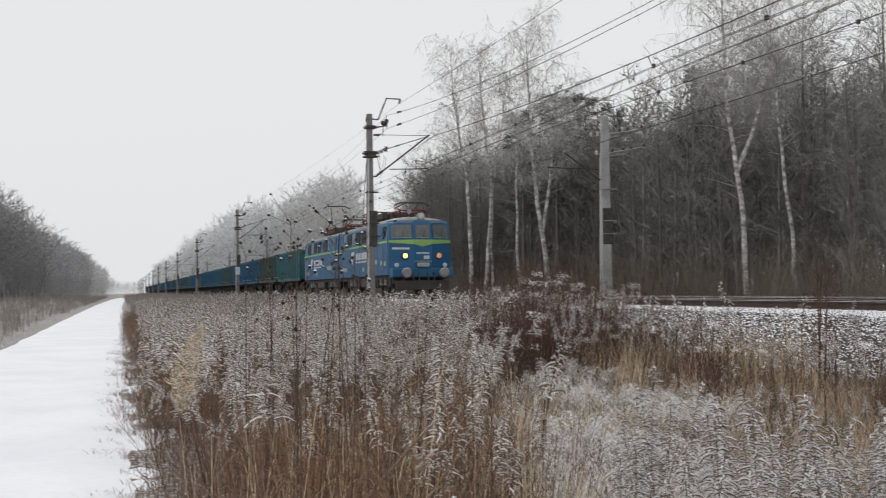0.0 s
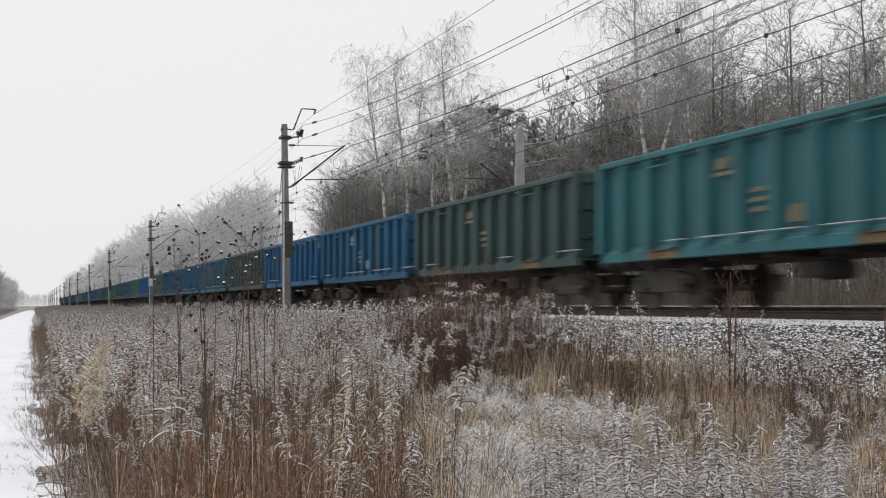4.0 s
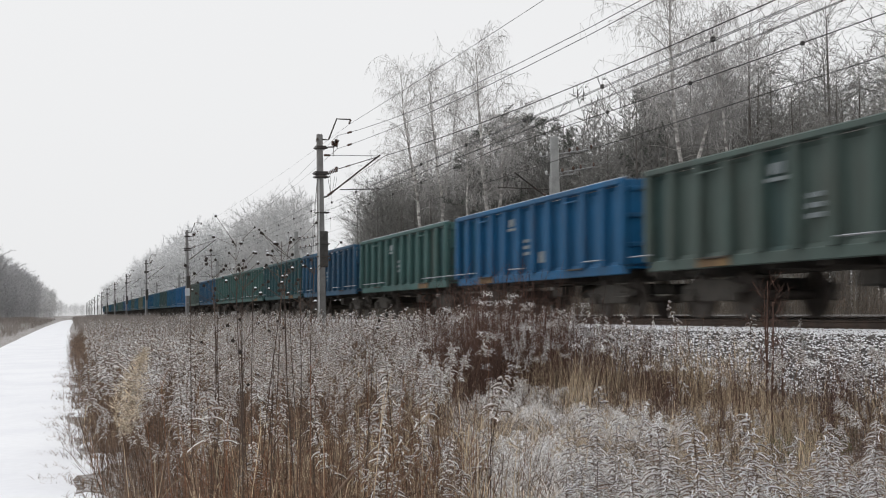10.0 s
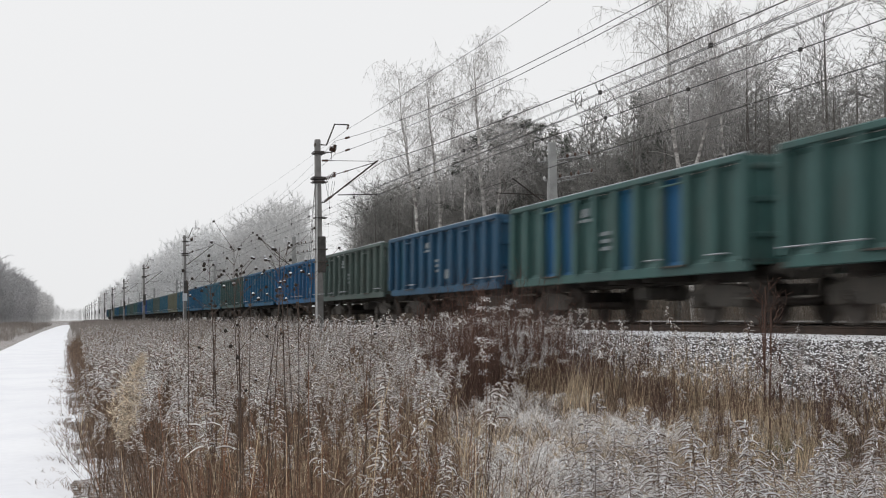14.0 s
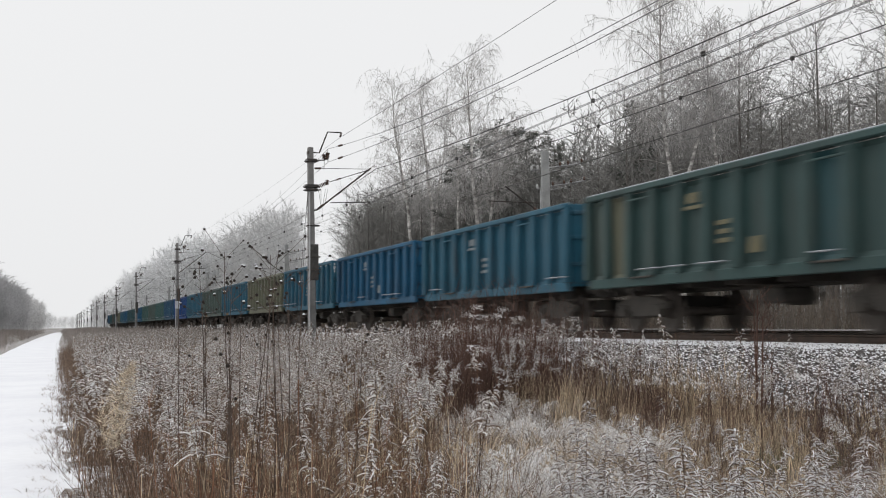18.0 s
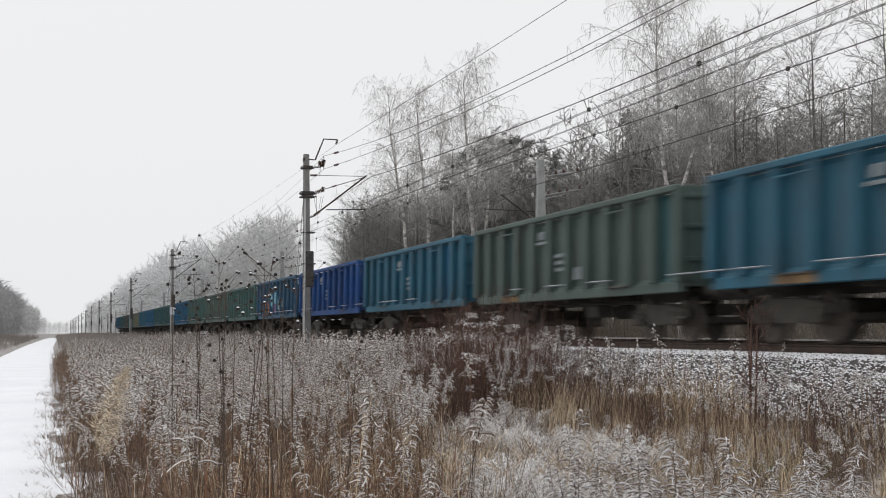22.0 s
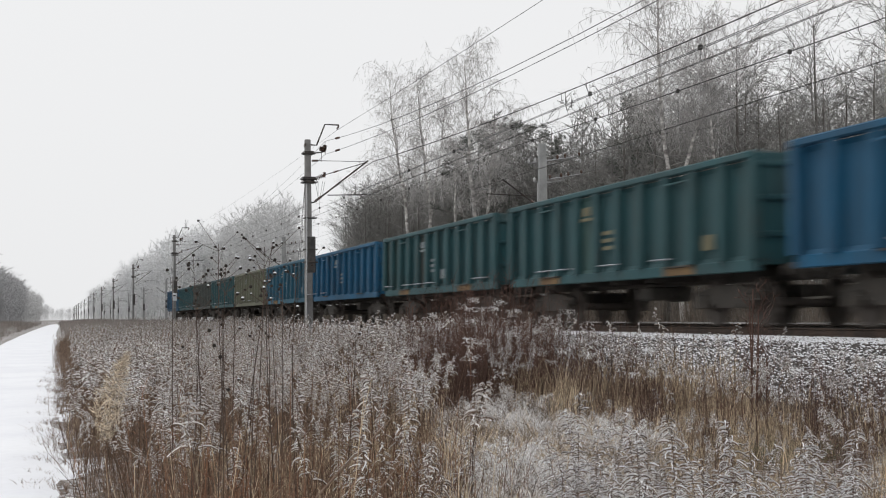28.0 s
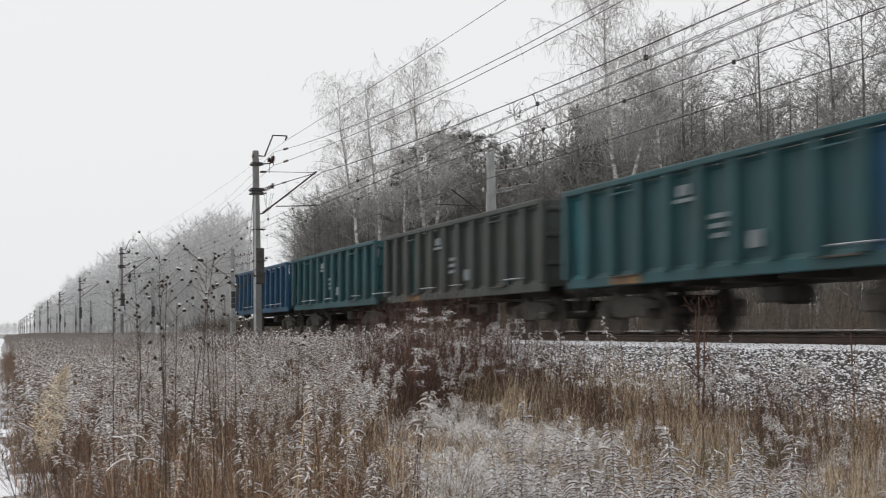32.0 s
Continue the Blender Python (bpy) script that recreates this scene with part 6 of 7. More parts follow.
def tuft(seed, n, h, r, w=0.006, limp=0.6):
    """A clump of dry grass blades that bend over."""
    q = random.Random(seed)
    s = Strips()
    for i in range(n):
        a, rr = q.uniform(0, 6.28), r * math.sqrt(q.random())
        b = Vector((rr * math.cos(a), rr * math.sin(a), 0))
        L = h * q.uniform(0.5, 1.1)
        a = q.uniform(0, 6.28)
        d = Vector((math.cos(a), math.sin(a), 0)) * limp * q.uniform(0.3, 1.0)
        pts = [b + Vector((0, 0, L * (t - 0.3 * limp * t * t))) + d * (L * t * t) for t in (0, 0.4, 0.75, 1)]
        s.add(pts, w, w * 0.4, d.cross(Vector((0, 0, 1))) + Vector((q.uniform(-0.3, 0.3), q.uniform(-0.3, 0.3), 0)))
    return s.arrays()


rng = np.random.default_rng(11)


def zone(n, x0, x1, y0, y1, power=1.0):
    """Places in a stretch of the field."""
    y = y0 + (y1 - y0) * rng.random(n) ** power
    x = x0 + (x1 - x0) * rng.random(n)
    return x, y


def ground_z(x, y):
    return np.array([land(a, b) for a, b in zip(x, y)]) - 0.02


def drift(x, y, scale, seed):
    return np.array([noise.noise((a * scale, b * scale, seed)) for a, b in zip(x, y)])


def ragged(x, y):
    """The field's edge along the road wavers."""
    edge = np.where(y < 9.0, 0.36, 0.14) + 0.012 * y + 0.13 * np.sin(y * 0.9) * np.sin(y * 0.37 + 1.0)
    return x > edge


def bush_gap(x, y):
    """Leaves room for the brown bush, and for a low stretch of frosted grass in front of it."""
    a = np.degrees(np.arctan2(x, y))
    low = (a > 16.6) & (a < 25.8) & (np.hypot(x, y) < 17.5)
    return (((x - 6.1) / 1.5) ** 2 + ((y - 18.5) / 2.2) ** 2 > 1) & ~low


def sparse(x, y):
    """Below the ballast the growth is thin."""
    a = np.degrees(np.arctan2(x, y))
    return ~((a > 21.0) & (np.hypot(x, y) < 23.0)) | (rng.random(len(x)) < 0.3)


def modest(x, y):
    """Towards the ballast the growth is lower."""
    a = np.degrees(np.arctan2(x, y))
    return np.where((a > 23.5) & (y < 11.5), 0.66, np.where((x > 4.5) & (y < 16), 0.82, np.where((x > 5.5) & (y >= 17), 1.16, 1.0)))


def sow_many(prefix, sets, x, y, size, mats, labels, tilt=0.1):
    """The same plants in several materials: stems, leaves and plumes keep to one another."""
    z = ground_z(x, y)
    which = rng.integers(0, len(sets), len(x))
    # the field grows higher and lower in waves
    sz = rng.uniform(size[0], size[1], len(x)) * (1.0 + 0.22 * drift(x, y, 0.45, 2.0)) * modest(x, y)
    turn = rng.uniform(0, 6.28, len(x))
    lean = (rng.normal(0, tilt, len(x)), rng.normal(0, tilt, len(x)))
    for layer, (material, name, label) in enumerate(zip(mats, prefix, labels)):
        pieces = []
        for j, st in enumerate(sets):
            s = which == j
            if s.any():
                v, f = st[layer]
                pieces.append(spread_copies(v, f, x[s], y[s], z[s], turn[s], sz[s], (lean[0][s], lean[1][s])))
        solid(name, merged(name, pieces, material), material, label, "weeds", "stuff")


def sow(name, templates, x, y, size, material, label, tilt=0.1):
    sow_many((name,), [(t,) for t in templates], x, y, size, (material,), (label,), tilt)


GOLD = (("goldenrod_stems", "goldenrod_leaves", "goldenrod_plumes"), (STEM, LEAF, PLUME),
        ("dry brown stems of withered goldenrod", "limp withered goldenrod leaves", "feathery goldenrod plumes white with frost"))
# near, middle and far goldenrod, coarser with distance
gx, gy = zone(2100, 0.1, 9.5, 3.0, 13.0)
k = ragged(gx, gy) & bush_gap(gx, gy) & (gx < 0.8 * gy + 0.4) & (drift(gx, gy, 0.95, 30.0) > -0.16) & ((np.hypot(gx, gy) > 5.7) | (gx > 0.22 * gy) | (rng.random(len(gx)) < 0.25)) & ((gx < 3.8) | (rng.random(len(gx)) < 0.55))
sow_many(GOLD[0], [plumed(500 + i, 1.2, 26, 0.05, 0.0056, 10) for i in range(10)], gx[k], gy[k], (0.74, 1.12), GOLD[1], GOLD[2])
gx, gy = zone(2600, 0.2, 9.6, 13.0, 32.0)
k = ragged(gx, gy) & bush_gap(gx, gy) & (drift(gx, gy, 0.5, 31.0) > -0.22) & sparse(gx, gy)
sow_many(GOLD[0], [plumed(512 + i, 1.15, 13, 0.08, 0.0125, 5, 0.24) for i in range(6)], gx[k], gy[k], (0.7, 1.1), GOLD[1], GOLD[2])
gx, gy = zone(2000, 0.3, 9.9, 32.0, 110.0, 1.4)
k = ragged(gx, gy)
sow_many(GOLD[0], [goldenrod(518 + i, 1.15, 9, 1, 3.6, 2, 0.0, 2.0) for i in range(4)], gx[k], gy[k], (0.7, 1.1), GOLD[1], GOLD[2])

# brown stalks in drifts, fine and many
sx, sy = zone(800, 0.1, 9.6, 3.0, 14.0)
k = ragged(sx, sy) & bush_gap(sx, sy) & (sx < 0.8 * sy + 0.4) & (drift(sx, sy, 0.4, 4.0) > -0.15)
sow("dry_stalks", [stalks(520 + i, 6, 0.72, 0.2, 0.0045, 8, 0.25) for i in range(5)], sx[k], sy[k], (0.6, 1.1), STEM, "upright dry brown weed stalks in drifts")
sx, sy = zone(520, 0.2, 9.8, 14.0, 45.0, 1.2)
k = ragged(sx, sy) & bush_gap(sx, sy) & (drift(sx, sy, 0.25, 5.0) > -0.2) & sparse(sx, sy)
sow("dry_stalks", [stalks(526 + i, 8, 1.0, 0.28, 0.009, 5) for i in range(4)], sx[k], sy[k], (0.7, 1.1), STEM, "upright dry brown weed stalks in drifts")
# dark thin stems standing through the field
sx, sy = zone(70, 0.9, 9.4, 4.0, 26.0)
k = bush_gap(sx, sy)
sow("dark_stalks", [stalks(532 + i, 3, 1.35, 0.2, 0.008, 8, 0.08) for i in range(4)], sx[k], sy[k], (0.75, 1.1), DARK_STEM, "thin dark dead stems standing through the weeds", 0.06)
# red-brown stems near the road
sx, sy = zone(210, 0.46, 2.0, 3.3, 6.2)
k = (sx < 0.34 * sy) & (drift(sx, sy, 1.3, 50.0) > -0.22)
sow("red_stalks", [stalks(536 + i, 6, 1.18, 0.14, 0.0042, 5) for i in range(5)], sx[k], sy[k], (0.72, 1.08), RUST_STEM, "red-brown weed stalks close to the road", 0.06)
sx, sy = zone(150, 0.46, 2.0, 3.6, 6.4)
k = sx < 0.32 * sy
sow("brown_stalks", [stalks(596 + i, 6, 1.15, 0.15, 0.0045, 8, 0.2) for i in range(5)], sx[k], sy[k], (0.72, 1.1), STEM, "dark brown tangled weed stalks close to the road", 0.08)
sx, sy = zone(170, 0.34, 1.5, 3.2, 7.0)
sow("road_grass", [tuft(590 + i, 22, 0.8, 0.16, 0.004, 0.6) for i in range(4)], sx, sy, (0.7, 1.2), LEAF, "dry grass between the stalks at the road")
sx, sy = zone(130, 0.4, 1.9, 3.6, 6.6)
k = sx < 0.34 * sy
sow("pale_stalks", [stalks(810 + i, 4, 1.1, 0.15, 0.004, 5, 0.16) for i in range(4)], sx[k], sy[k], (0.7, 1.1), STRAW, "pale dry stalks among the brown ones by the road", 0.08)
# straw-coloured grass
sx, sy = zone(1500, 1.2, 9.7, 3.4, 16.0)
k = (drift(sx, sy, 0.35, 9.0) > -0.02) & (sx < 0.8 * sy + 0.4)
sow("dry_grass", [tuft(540 + i, 24, 0.6, 0.16) for i in range(4)], sx[k], sy[k], (0.6, 1.2), STRAW, "straw-coloured dry grass between the weeds")
# the low stretch: matted pale grass and frosted litter
sx, sy = zone(2400, 1.5, 7.5, 5.0, 18.0)
k = ~bush_gap(sx, sy)
sow("matted_grass", [tuft(546 + i, 30, 0.45, 0.22, 0.006, 1.0) for i in range(4)], sx[k], sy[k], (0.6, 1.25), FROST_GRASS, "matted pale grass bent over by frost", 0.25)
k = k & (drift(sx, sy, 0.8, 40.0) > 0.0)
sow("low_frosted_weeds", [goldenrod(549 + i, 0.5, 22, 2, 1.3, 12, 0.0, 1.5)[2] for i in range(4)], sx[k] + 0.07, sy[k] + 0.05, (0.6, 1.15), PLUME, "low weeds white with frost", 0.3)
sx, sy = zone(420, 3.8, 9.3, 7.0, 19)
k = bush_gap(sx, sy) & (drift(sx, sy, 0.45, 15.0) > -0.05) & ((sy < 13) | sparse(sx, sy))
sow("tall_grass", [tuft(550 + i, 26, 0.92, 0.2, 0.007, 0.35) for i in range(4)], sx[k], sy[k], (0.6, 1.1), STRAW, "tall straw-coloured grass near the ballast")
sx, sy = zone(700, 0.3, 9.9, 16.0, 70.0, 1.2)
k = ragged(sx, sy) & (drift(sx, sy, 0.2, 16.0) > 0.0)
sow("dry_grass", [tuft(555 + i, 16, 0.8, 0.35, 0.016) for i in range(3)], sx[k], sy[k], (0.6, 1.2), STRAW, "straw-coloured dry grass between the weeds")
# low frosted litter that closes the field from below
sx, sy = zone(1300, 0.1, 9.6, 3.0, 22.0)
k = ragged(sx, sy) & (sx < 0.8 * sy + 0.4)
sow("weed_litter", [stalks(560 + i, 14, 0.4, 0.2, 0.007, 4, 0.7) for i in range(4)], sx[k], sy[k], (0.6, 1.2), LEAF, "tangled frosted litter of fallen weeds", 0.2)
# verge
sx, sy = zone(420, -0.25, 0.55, 5.5, 45.0, 1.4)
sow("verge_grass", [tuft(566 + i, 11, 0.15, 0.12, 0.006, 1.0) for i in range(4)], sx, sy, (0.4, 1.3), LEAF, "short withered grass poking out of the snowy verge")
sx, sy = zone(260, 0.1, 1.0, 14, 75, 1.2)
k = sx > 0.1 + 0.2 * np.sin(sy * 0.7)
sow("verge_brush", [stalks(570 + i, 14, 0.85, 0.22, 0.007, 6) for i in range(4)], sx[k], sy[k], (0.5, 1.1), LEAF, "thin brown brushwood along the road")
# the far field, and the strip across the road
sx, sy = zone(1500, 0.9, 10.4, 60, 420, 1.5)
sow("far_weeds", [stalks(575 + i, 14, 1.15, 0.5, 0.03, 4) for i in range(3)], sx, sy, (0.8, 1.1), FAR_WEED, "brown frosted weeds receding along the line")
sx, sy = zone(1500, -21, -4.3, 18, 420, 1.3)
sow("weeds_across_road", [stalks(580 + i, 14, 0.95, 0.45, 0.026, 4) for i in range(4)], sx, sy, (0.6, 1.25), FAR_WEED, "brown dry weeds beyond the snowy road")
sx, sy = zone(500, -18, -5, 30, 200, 1.2)
k = drift(sx, sy, 0.12, 18.0) > 0.05
sow("grass_across_road", [tuft(585 + i, 18, 0.8, 0.5, 0.03) for i in range(3)], sx[k], sy[k], (0.6, 1.2), PLUME, "frosted grass beyond the snowy road")
# scrub at the foot of the wood and between it and the line
sx, sy = zone(620, 20.5, 33, 22, 170, 1.2)
sow("scrub", [stalks(590 + i, 26, 2.3, 0.7, 0.018, 10, 0.3) for i in range(5)], sx, sy, (0.45, 1.15), SCRUB, "leafless brown scrub at the wood's foot", 0.08)
sx, sy = zone(500, 19.6, 24, 24, 140, 1.2)
sow("frosted_scrub", [goldenrod(596 + i, 1.2, 9, 3, 2.2, 12)[2] for i in range(3)], sx, sy, (0.7, 1.2), LEAF, "frosted weeds beyond the tracks")


# ---- single plants that stand out ----
def strip_part(name, arrays, material, parent, label=""):
    ob = new(name, merged(name, [arrays], material))
    ob.parent = parent
    return tagged(ob, label)


def laden_goldenrod(seed, x, y, h):
    """A plant bowed under snow."""
    o = thing("goldenrod_plant", "withered goldenrod with plumes bowed under snow", "weed plant", "snow-laden goldenrods", m=pose(x, y, land(x, y), 0, 0, (seed * 37) % 80 - 40))
    st, lf, pl = plumed(seed, h, 64, 0.055, 0.0042, 14, 0.36, 3)
    strip_part("stem", st, DARK_STEM, o)
    strip_part("foliage", lf, LEAF, o)
    strip_part("plume", pl, SNOWY, o, "plume white with snow")


for i, (x, y, h) in enumerate(((1.56, 3.15, 1.25), (1.66, 3.28, 1.18), (1.48, 3.35, 1.1), (1.92, 3.25, 1.2), (2.04, 3.4, 1.26), (2.2, 3.5, 1.2), (1.85, 3.5, 1.14), (2.36, 3.45, 1.22), (2.1, 3.9, 1.24),
                               (1.95, 4.5, 1.32), (2.05, 4.7, 1.24), (2.5, 3.7, 1.2), (2.7, 3.9, 1.2), (2.85, 3.85, 1.1), (2.4, 4.2, 1.1), (1.75, 4.3, 1.05), (3.0, 4.4, 1.12), (1.62, 5.9, 1.1), (2.45, 5.9, 1.15),
                               (2.15, 3.2, 1.12), (1.75, 3.6, 1.12), (2.3, 3.75, 1.16), (1.72, 3.05, 1.12), (2.62, 4.3, 1.15), (2.0, 3.65, 1.2))):
    laden_goldenrod(610 + i, x, y, h)
# white plumes on taller plants by the ballast foot
for i, (x, y, h) in enumerate(((5.95, 16.9, 1.25), (6.2, 16.8, 1.38), (6.1, 17.2, 1.45), (8.2, 22.0, 1.45), (8.5, 21.2, 1.5), (8.3, 20.6, 1.35), (9.2, 15.0, 1.2), (7.9, 26.5, 1.25))):
    laden_goldenrod(640 + i, x, y, h)


def burdock(seed, x, y, h, lean, forks):
    """A tall dark dead stalk with round heads, each under a cap of snow."""
    q = random.Random(seed)
    o = thing("burdock_stalk", "tall dark dead stalk with round snow-capped seed heads", "weed plant", "tall dead stalks by the road", m=pose(x, y, land(x, y) - 0.02))
    sway, bow = q.uniform(0.006, 0.016), q.uniform(-0.03, 0.03)
    P = lambda t: Vector((lean * h * t * t + bow * h * t * (1 - t) + sway * math.sin(7 * t + seed), 0.02 * math.sin(5 * t + seed), h * t))
    thick = q.uniform(0.0026, 0.0042)
    part("stalk", Kit().tube([P(i / 10) for i in range(11)], [thick * (1 - i / 11) + 0.0008 for i in range(11)], 6), DARK_STEM, o)
    for i in range(forks + 1):
        t = q.uniform(0.86, 0.99)
        if i == 0:
            t = 0.985
        a = q.uniform(0, 6.28)
        L = q.uniform(0.02, 0.12) if i else 0.02
        p = P(t)
        e = p + Vector((math.cos(a) * L, math.sin(a) * L, L * q.uniform(0.4, 1.2)))
        br = part("branch", Kit().rod(p, e, 0.0011, 0.0008, n=4), DARK_STEM, o)
        r = q.uniform(0.0045, 0.0075)
        part("seed_head", Kit().lathe(e - Vector((0, 0, r)), (0, 0, 1), [(0, r * 0.5), (r * 0.5, r), (r * 1.2, r * 0.95), (r * 1.8, r * 0.4)], 7), SEED_HEAD, br)
        if q.random() < 0.3:
            part("snow_cap", Kit().lathe(e + Vector((0, 0, r * 0.35)), (0, 0, 1), [(0, r * 0.95), (r * 0.5, r * 0.8), (r * 0.8, r * 0.3)], 7), SNOW, br)


TURN = 0.00628
for i, (x, y, h, lean, forks) in enumerate(((0.47, 5.35, 1.8, -0.01, 4), (0.52, 5.2, 1.7, 0.01, 6), (0.52, 5.0, 1.68, 0.0, 6), (0.57, 5.5, 1.88, 0.0, 12), (0.63, 5.3, 2.02, 0.012, 15), (0.67, 5.15, 1.82, -0.01, 9),
                                           (0.71, 5.4, 1.74, 0.0, 8), (0.70, 5.25, 1.93, 0.075, 14), (0.81, 5.4, 2.01, 0.015, 14), (0.85, 5.15, 1.76, 0.02, 8), (0.90, 5.5, 1.72, 0.0, 8), (0.95, 5.3, 1.82, 0.01, 9),
                                           (0.53, 4.3, 1.5, 0.01, 1), (0.66, 4.4, 1.55, -0.01, 1), (1.18, 5.4, 1.58, 0.03, 2), (1.04, 6.6, 1.76, 0.0, 4), (0.58, 4.8, 1.65, 0.015, 2), (0.77, 4.7, 1.7, -0.01, 2))):
    burdock(660 + i, x + TURN * y, y, min(h, 1.93) - 0.012, lean, forks if h > 1.75 else min(forks, 2))

# pale reed-grass clump at the field's edge
o = thing("reed_grass", "pale straw-coloured clump of reed grass by the road", "grass clump", m=pose(0.213, 5.3, -0.01))
strip_part("culms", stalks(690, 12, 1.3, 0.06, 0.004, 2, 0.05), STEM, o)
qq = random.Random(691)
pan = Strips()
for i in range(1100):
    t = qq.random()
    a, rr = qq.uniform(0, 6.28), 0.062 * math.sin(math.pi * min(1.0, 0.12 + 0.86 * t)) * math.sqrt(qq.random())
    c = Vector((rr * math.cos(a) + 0.02 + 0.075 * t * t, rr * math.sin(a), 1.12 + 0.33 * t + 0.03 * qq.random()))
    e = Vector((qq.uniform(-0.7, 0.9), qq.uniform(-0.7, 0.7), qq.uniform(-0.2, 1.0))).normalized() * qq.uniform(0.015, 0.035)
    pan.add([c, c + e], 0.003, 0.0012, e.orthogonal())
strip_part("panicle", pan.arrays(), PALE, o, "dense pale feathery panicle")

# brown bush in the middle of the field
for i, (x, y, s) in enumerate(((5.85, 18.0, 1.3), (6.5, 18.8, 1.48), (6.2, 19.7, 1.4), (6.85, 17.8, 1.25), (5.6, 19.1, 1.25), (7.2, 20.5, 1.3))):
    o = thing("brown_bush", "dense red-brown leafless bush of thin stems with frosted tips", "bush", "brown bushes in the field", m=pose(x, y, land(x, y), 0, 0, 70 * i) @ Matrix.Diagonal((s, s, s, 1)))
    strip_part("brushwood", stalks(700 + i, 130, 1.42, 0.5, 0.0055, 12, 0.22), BRUSH, o)
    qb = random.Random(705 + i)
    heads = []
    for j in range(9):
        a, rr, zz = qb.uniform(0, 6.28), 0.6 * math.sqrt(qb.random()), qb.uniform(0.5, 1.35)
        v, f = fluff(900 + 11 * i + j, qb.uniform(0.06, 0.12), 46, 0.0045)
        heads.append((v + np.array([rr * math.cos(a), rr * math.sin(a), zz]), f))
    ft = new("frosted_top", merged("frosted_top", heads, PLUME))
    ft.parent = o
    tagged(ft, "frosted white seed heads", kind="stuff")


# straw and thin brown brush below the ballast
sx, sy = zone(380, 6.4, 9.5, 9.5, 27.0)
k = (sx > 0.30 * sy) & (sx > 6.3) & (drift(sx, sy, 0.7, 60.0) > 0.0)
sow("straw_patch", [tuft(770 + i, 34, 0.78, 0.24, 0.0055, 0.3) for i in range(5)], sx[k], sy[k], (0.75, 1.2), STRAW, "upright straw-coloured grass below the ballast", 0.05)
sx, sy = zone(260, 6.4, 9.6, 9.5, 28.0)
k = (sx > 0.29 * sy) & (drift(sx, sy, 0.6, 61.0) > -0.08)
sow("brown_brush", [stalks(778 + i, 13, 1.08, 0.22, 0.0055, 8, 0.16) for i in range(5)], sx[k], sy[k], (0.7, 1.25), BRUSH, "thin brown brush below the ballast", 0.08)
sow("frosted_brush_tips", [fluff(790 + i, 0.12, 45, 0.005) for i in range(4)], sx[k][:50], sy[k][:50], (0.6, 1.1), PLUME, "frosted tips of the brush below the ballast", 0.0)
bpy.data.objects["frosted_brush_tips"].location.z = 0.95
sx, sy = zone(14, 6.5, 7.9, 11.2, 12.6)
sow("green_grass", [tuft(782 + i, 30, 0.5, 0.2, 0.006, 0.5) for i in range(2)], sx, sy, (0.6, 1.0), OLIVE_GRASS, "dull green grass under the brush", 0.05)

# broken stems lying aslant over the weeds
for a, b in (((0.80, 4.1, 0.98), (1.22, 4.5, 1.27)), ((0.93, 4.0, 0.93), (1.18, 4.3, 1.12))):
    a, b = Vector(a), Vector(b)
    bs = Kit().tube([a + (a - b) * 0.5, a.lerp(b, 0.3) + Vector((0, 0, 0.012)), a.lerp(b, 0.65) + Vector((0, 0, 0.004)), b], [0.0042, 0.004, 0.003, 0.0018], 6)
    solid("broken_stem", bs, LEAF, "pale broken dry stem lying aslant over the weeds", "weed stem")


def sapling(seed, x, y, h, material, name="sapling", label="thin red-brown leafless sapling by the ballast"):
    pts, rows = grow(seed, h, 0.007, crown=0.2, limbs=9, reach=0.26, rise=1.6, droop=-0.1, subs=3, fine=2, bend=0.05)
    rows = [(*r[:6], min(r[6], 0.0034), min(r[7], 0.0026)) for r in rows]
    o = thing(name, label, "sapling", "saplings by the ballast", m=pose(x, y, land(x, y) - 0.03, 0, 0, seed * 31))
    part("trunk", trunk_kit(pts, 6), material, o)
    c = new("crown", merged("crown", [segments(rows)], material))
    c.parent = o


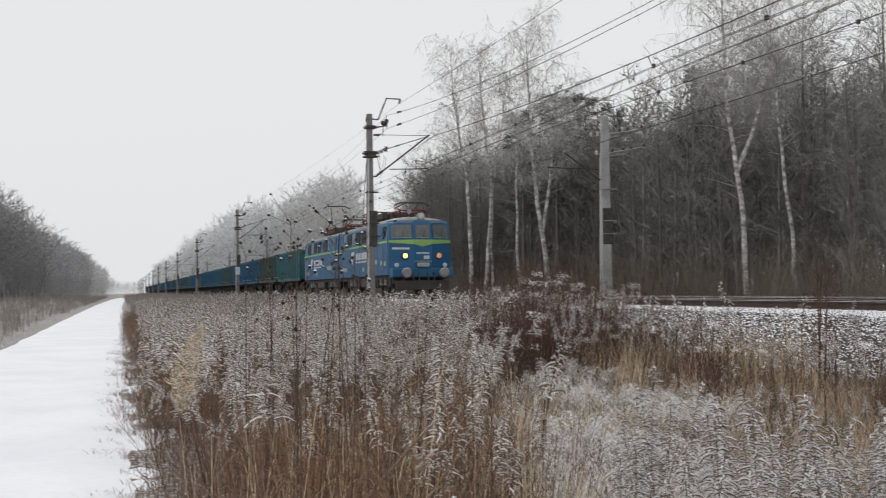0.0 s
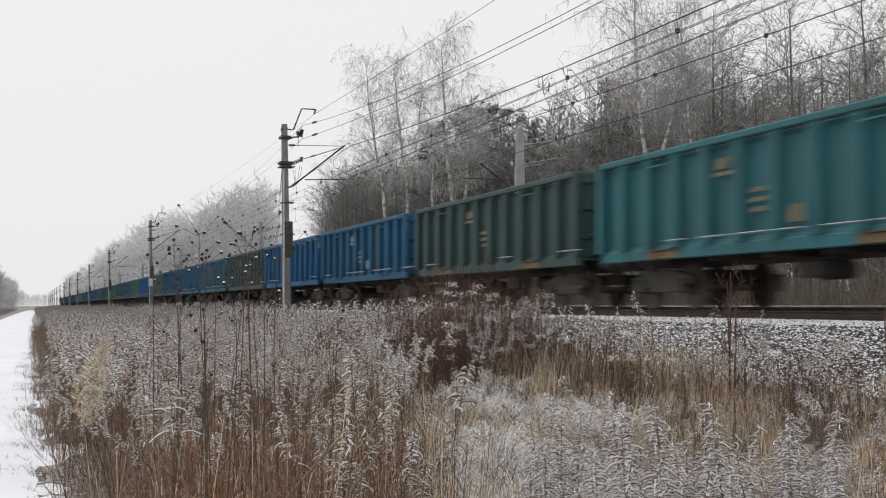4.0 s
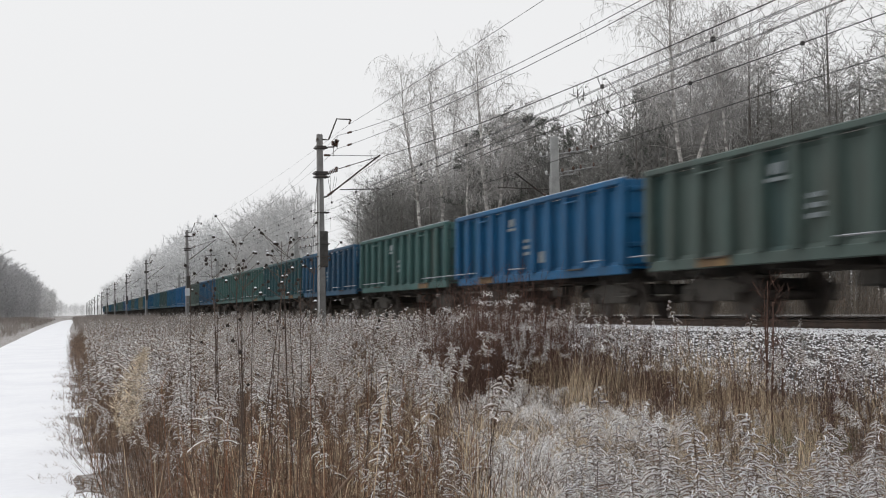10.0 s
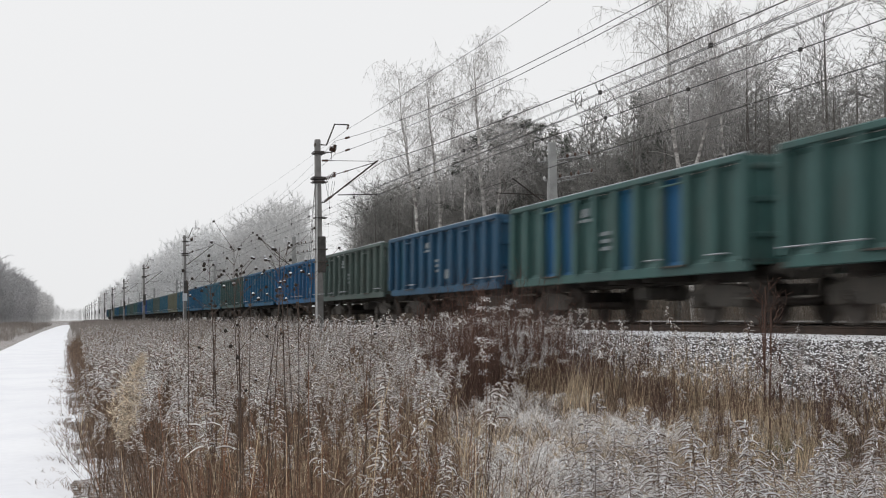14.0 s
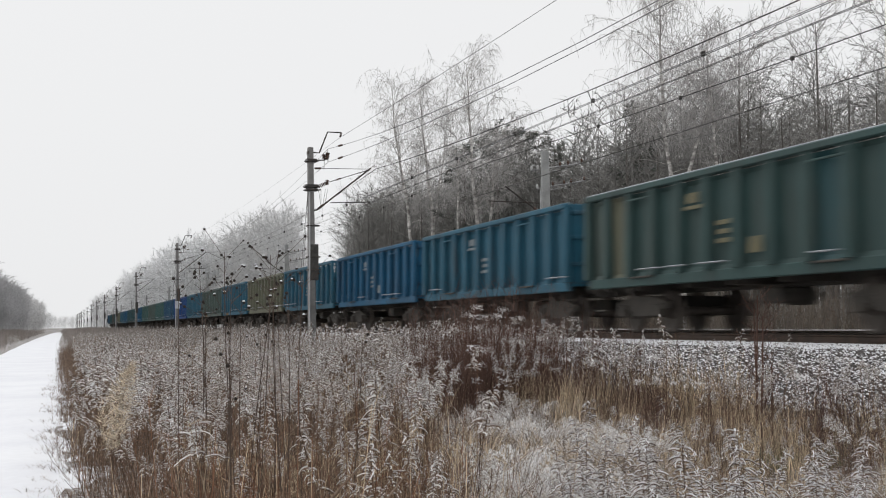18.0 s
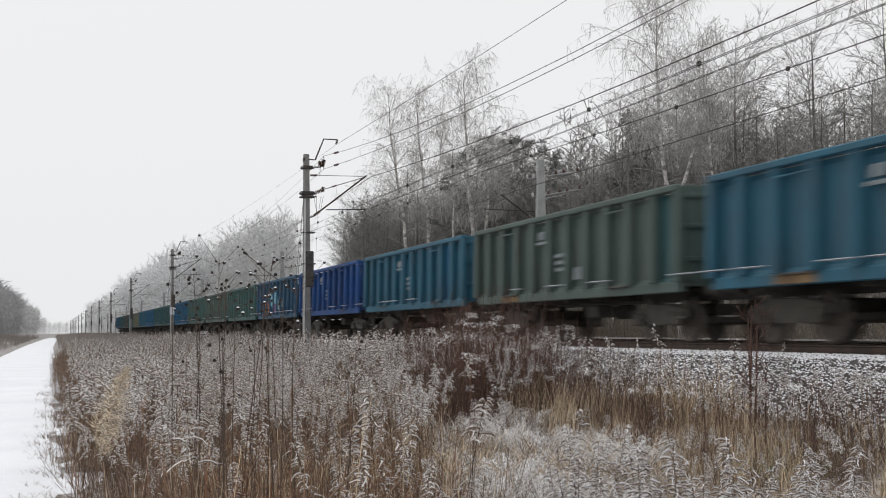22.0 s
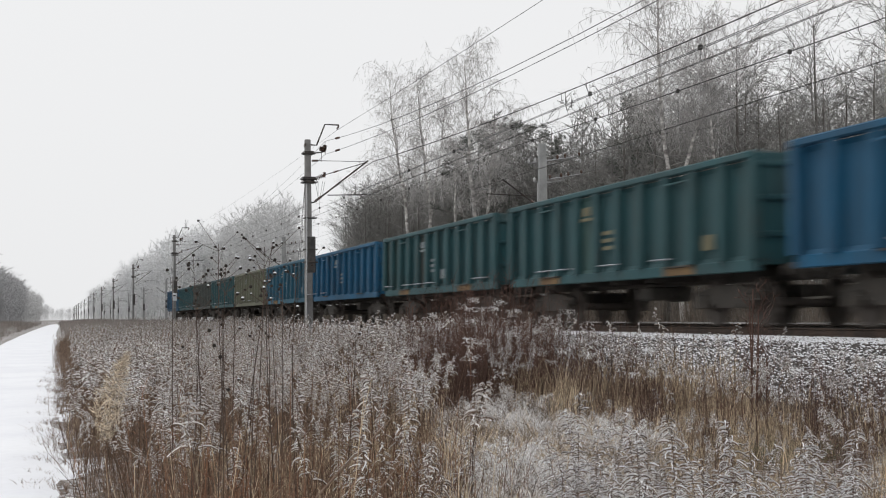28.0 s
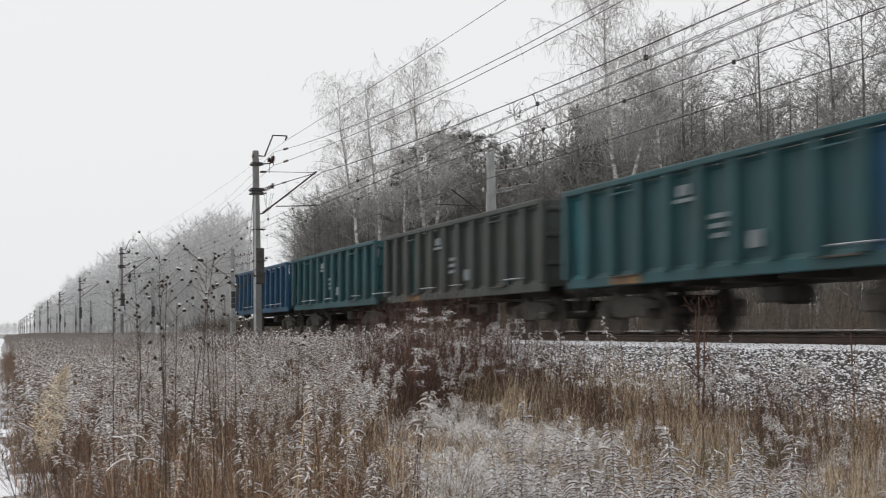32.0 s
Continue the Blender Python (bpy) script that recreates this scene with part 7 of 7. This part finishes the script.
for i, (x, y, h) in enumerate(((8.7, 15.1, 1.75), (8.9, 15.4, 1.6), (8.6, 14.8, 1.5), (8.6, 26.5, 1.9), (8.8, 27.5, 2.0), (8.4, 28.5, 1.8), (8.9, 25.5, 1.7), (8.2, 30.0, 1.8), (8.6, 32.0, 1.7),
                               (7.7, 13.0, 1.1), (9.3, 12.6, 1.3), (7.2, 12.4, 1.05))):
    sapling(720 + i, x, y, h, BRUSH)


# ---- ballast stones of the near shoulder and the sleepers ----
rs = np.random.default_rng(77)


def stones(n, y0, y1, size):
    u = rs.random(n)
    x = TRACK_X - 3.75 + 2.75 * u
    z = np.interp(x, [TRACK_X - 4.1, TRACK_X - 3.3, TRACK_X - 1.95, TRACK_X - 1.3, TRACK_X], [0.25, 0.52, RAIL_Z - 0.22, RAIL_Z - 0.17, RAIL_Z - 0.2])
    y = y0 + (y1 - y0) * rs.random(n)
    base = np.array([(0, 0, -0.6), (1, 0, 0), (0.2, 0.95, 0.1), (-0.9, 0.3, -0.05), (-0.3, -0.9, 0.05), (0.1, 0.05, 1.0), (0.5, 0.45, 0.75), (-0.4, -0.3, 0.85)])
    face = np.array([(0, 2, 1), (0, 3, 2), (0, 4, 3), (0, 1, 4), (6, 1, 2), (5, 6, 2), (5, 2, 3), (5, 3, 7), (7, 3, 4), (5, 7, 4), (5, 4, 1), (5, 1, 6)])
    return spread_copies(base, face, x, y, z, rs.uniform(0, 6.28, n), size * rs.uniform(0.6, 1.35, n), (rs.normal(0, 0.3, n), rs.normal(0, 0.3, n)))


st = merged("ballast_stones", [stones(24000, 12, 34, 0.029), stones(8000, 34, 80, 0.05)], STONE)
solid("ballast_stones", st, STONE, "grey crushed stones capped with snow on the shoulder", "ballast", "stuff")

sl = Kit().cbox(-1.3, 1.3, -0.12, 0.12, -0.16, 0.0, 0.02).mesh("sleeper")
for i in range(300):
    part("sleeper", sl, SLEEPER, tracks[0], at=pose(TRACK_X, 4 + 0.6 * i, RAIL_Z - 0.165))
fk = Kit()
for i in range(260):
    fk.cbox(FAR_X - 1.3, FAR_X + 1.3, 10 + 0.6 * i - 0.12, 10 + 0.6 * i + 0.12, RAIL_Z - 0.325, RAIL_Z - 0.165, 0.02)
fs = part("sleepers", fk, SLEEPER, tracks[1])
tagged(fs, kind="stuff")


motions()
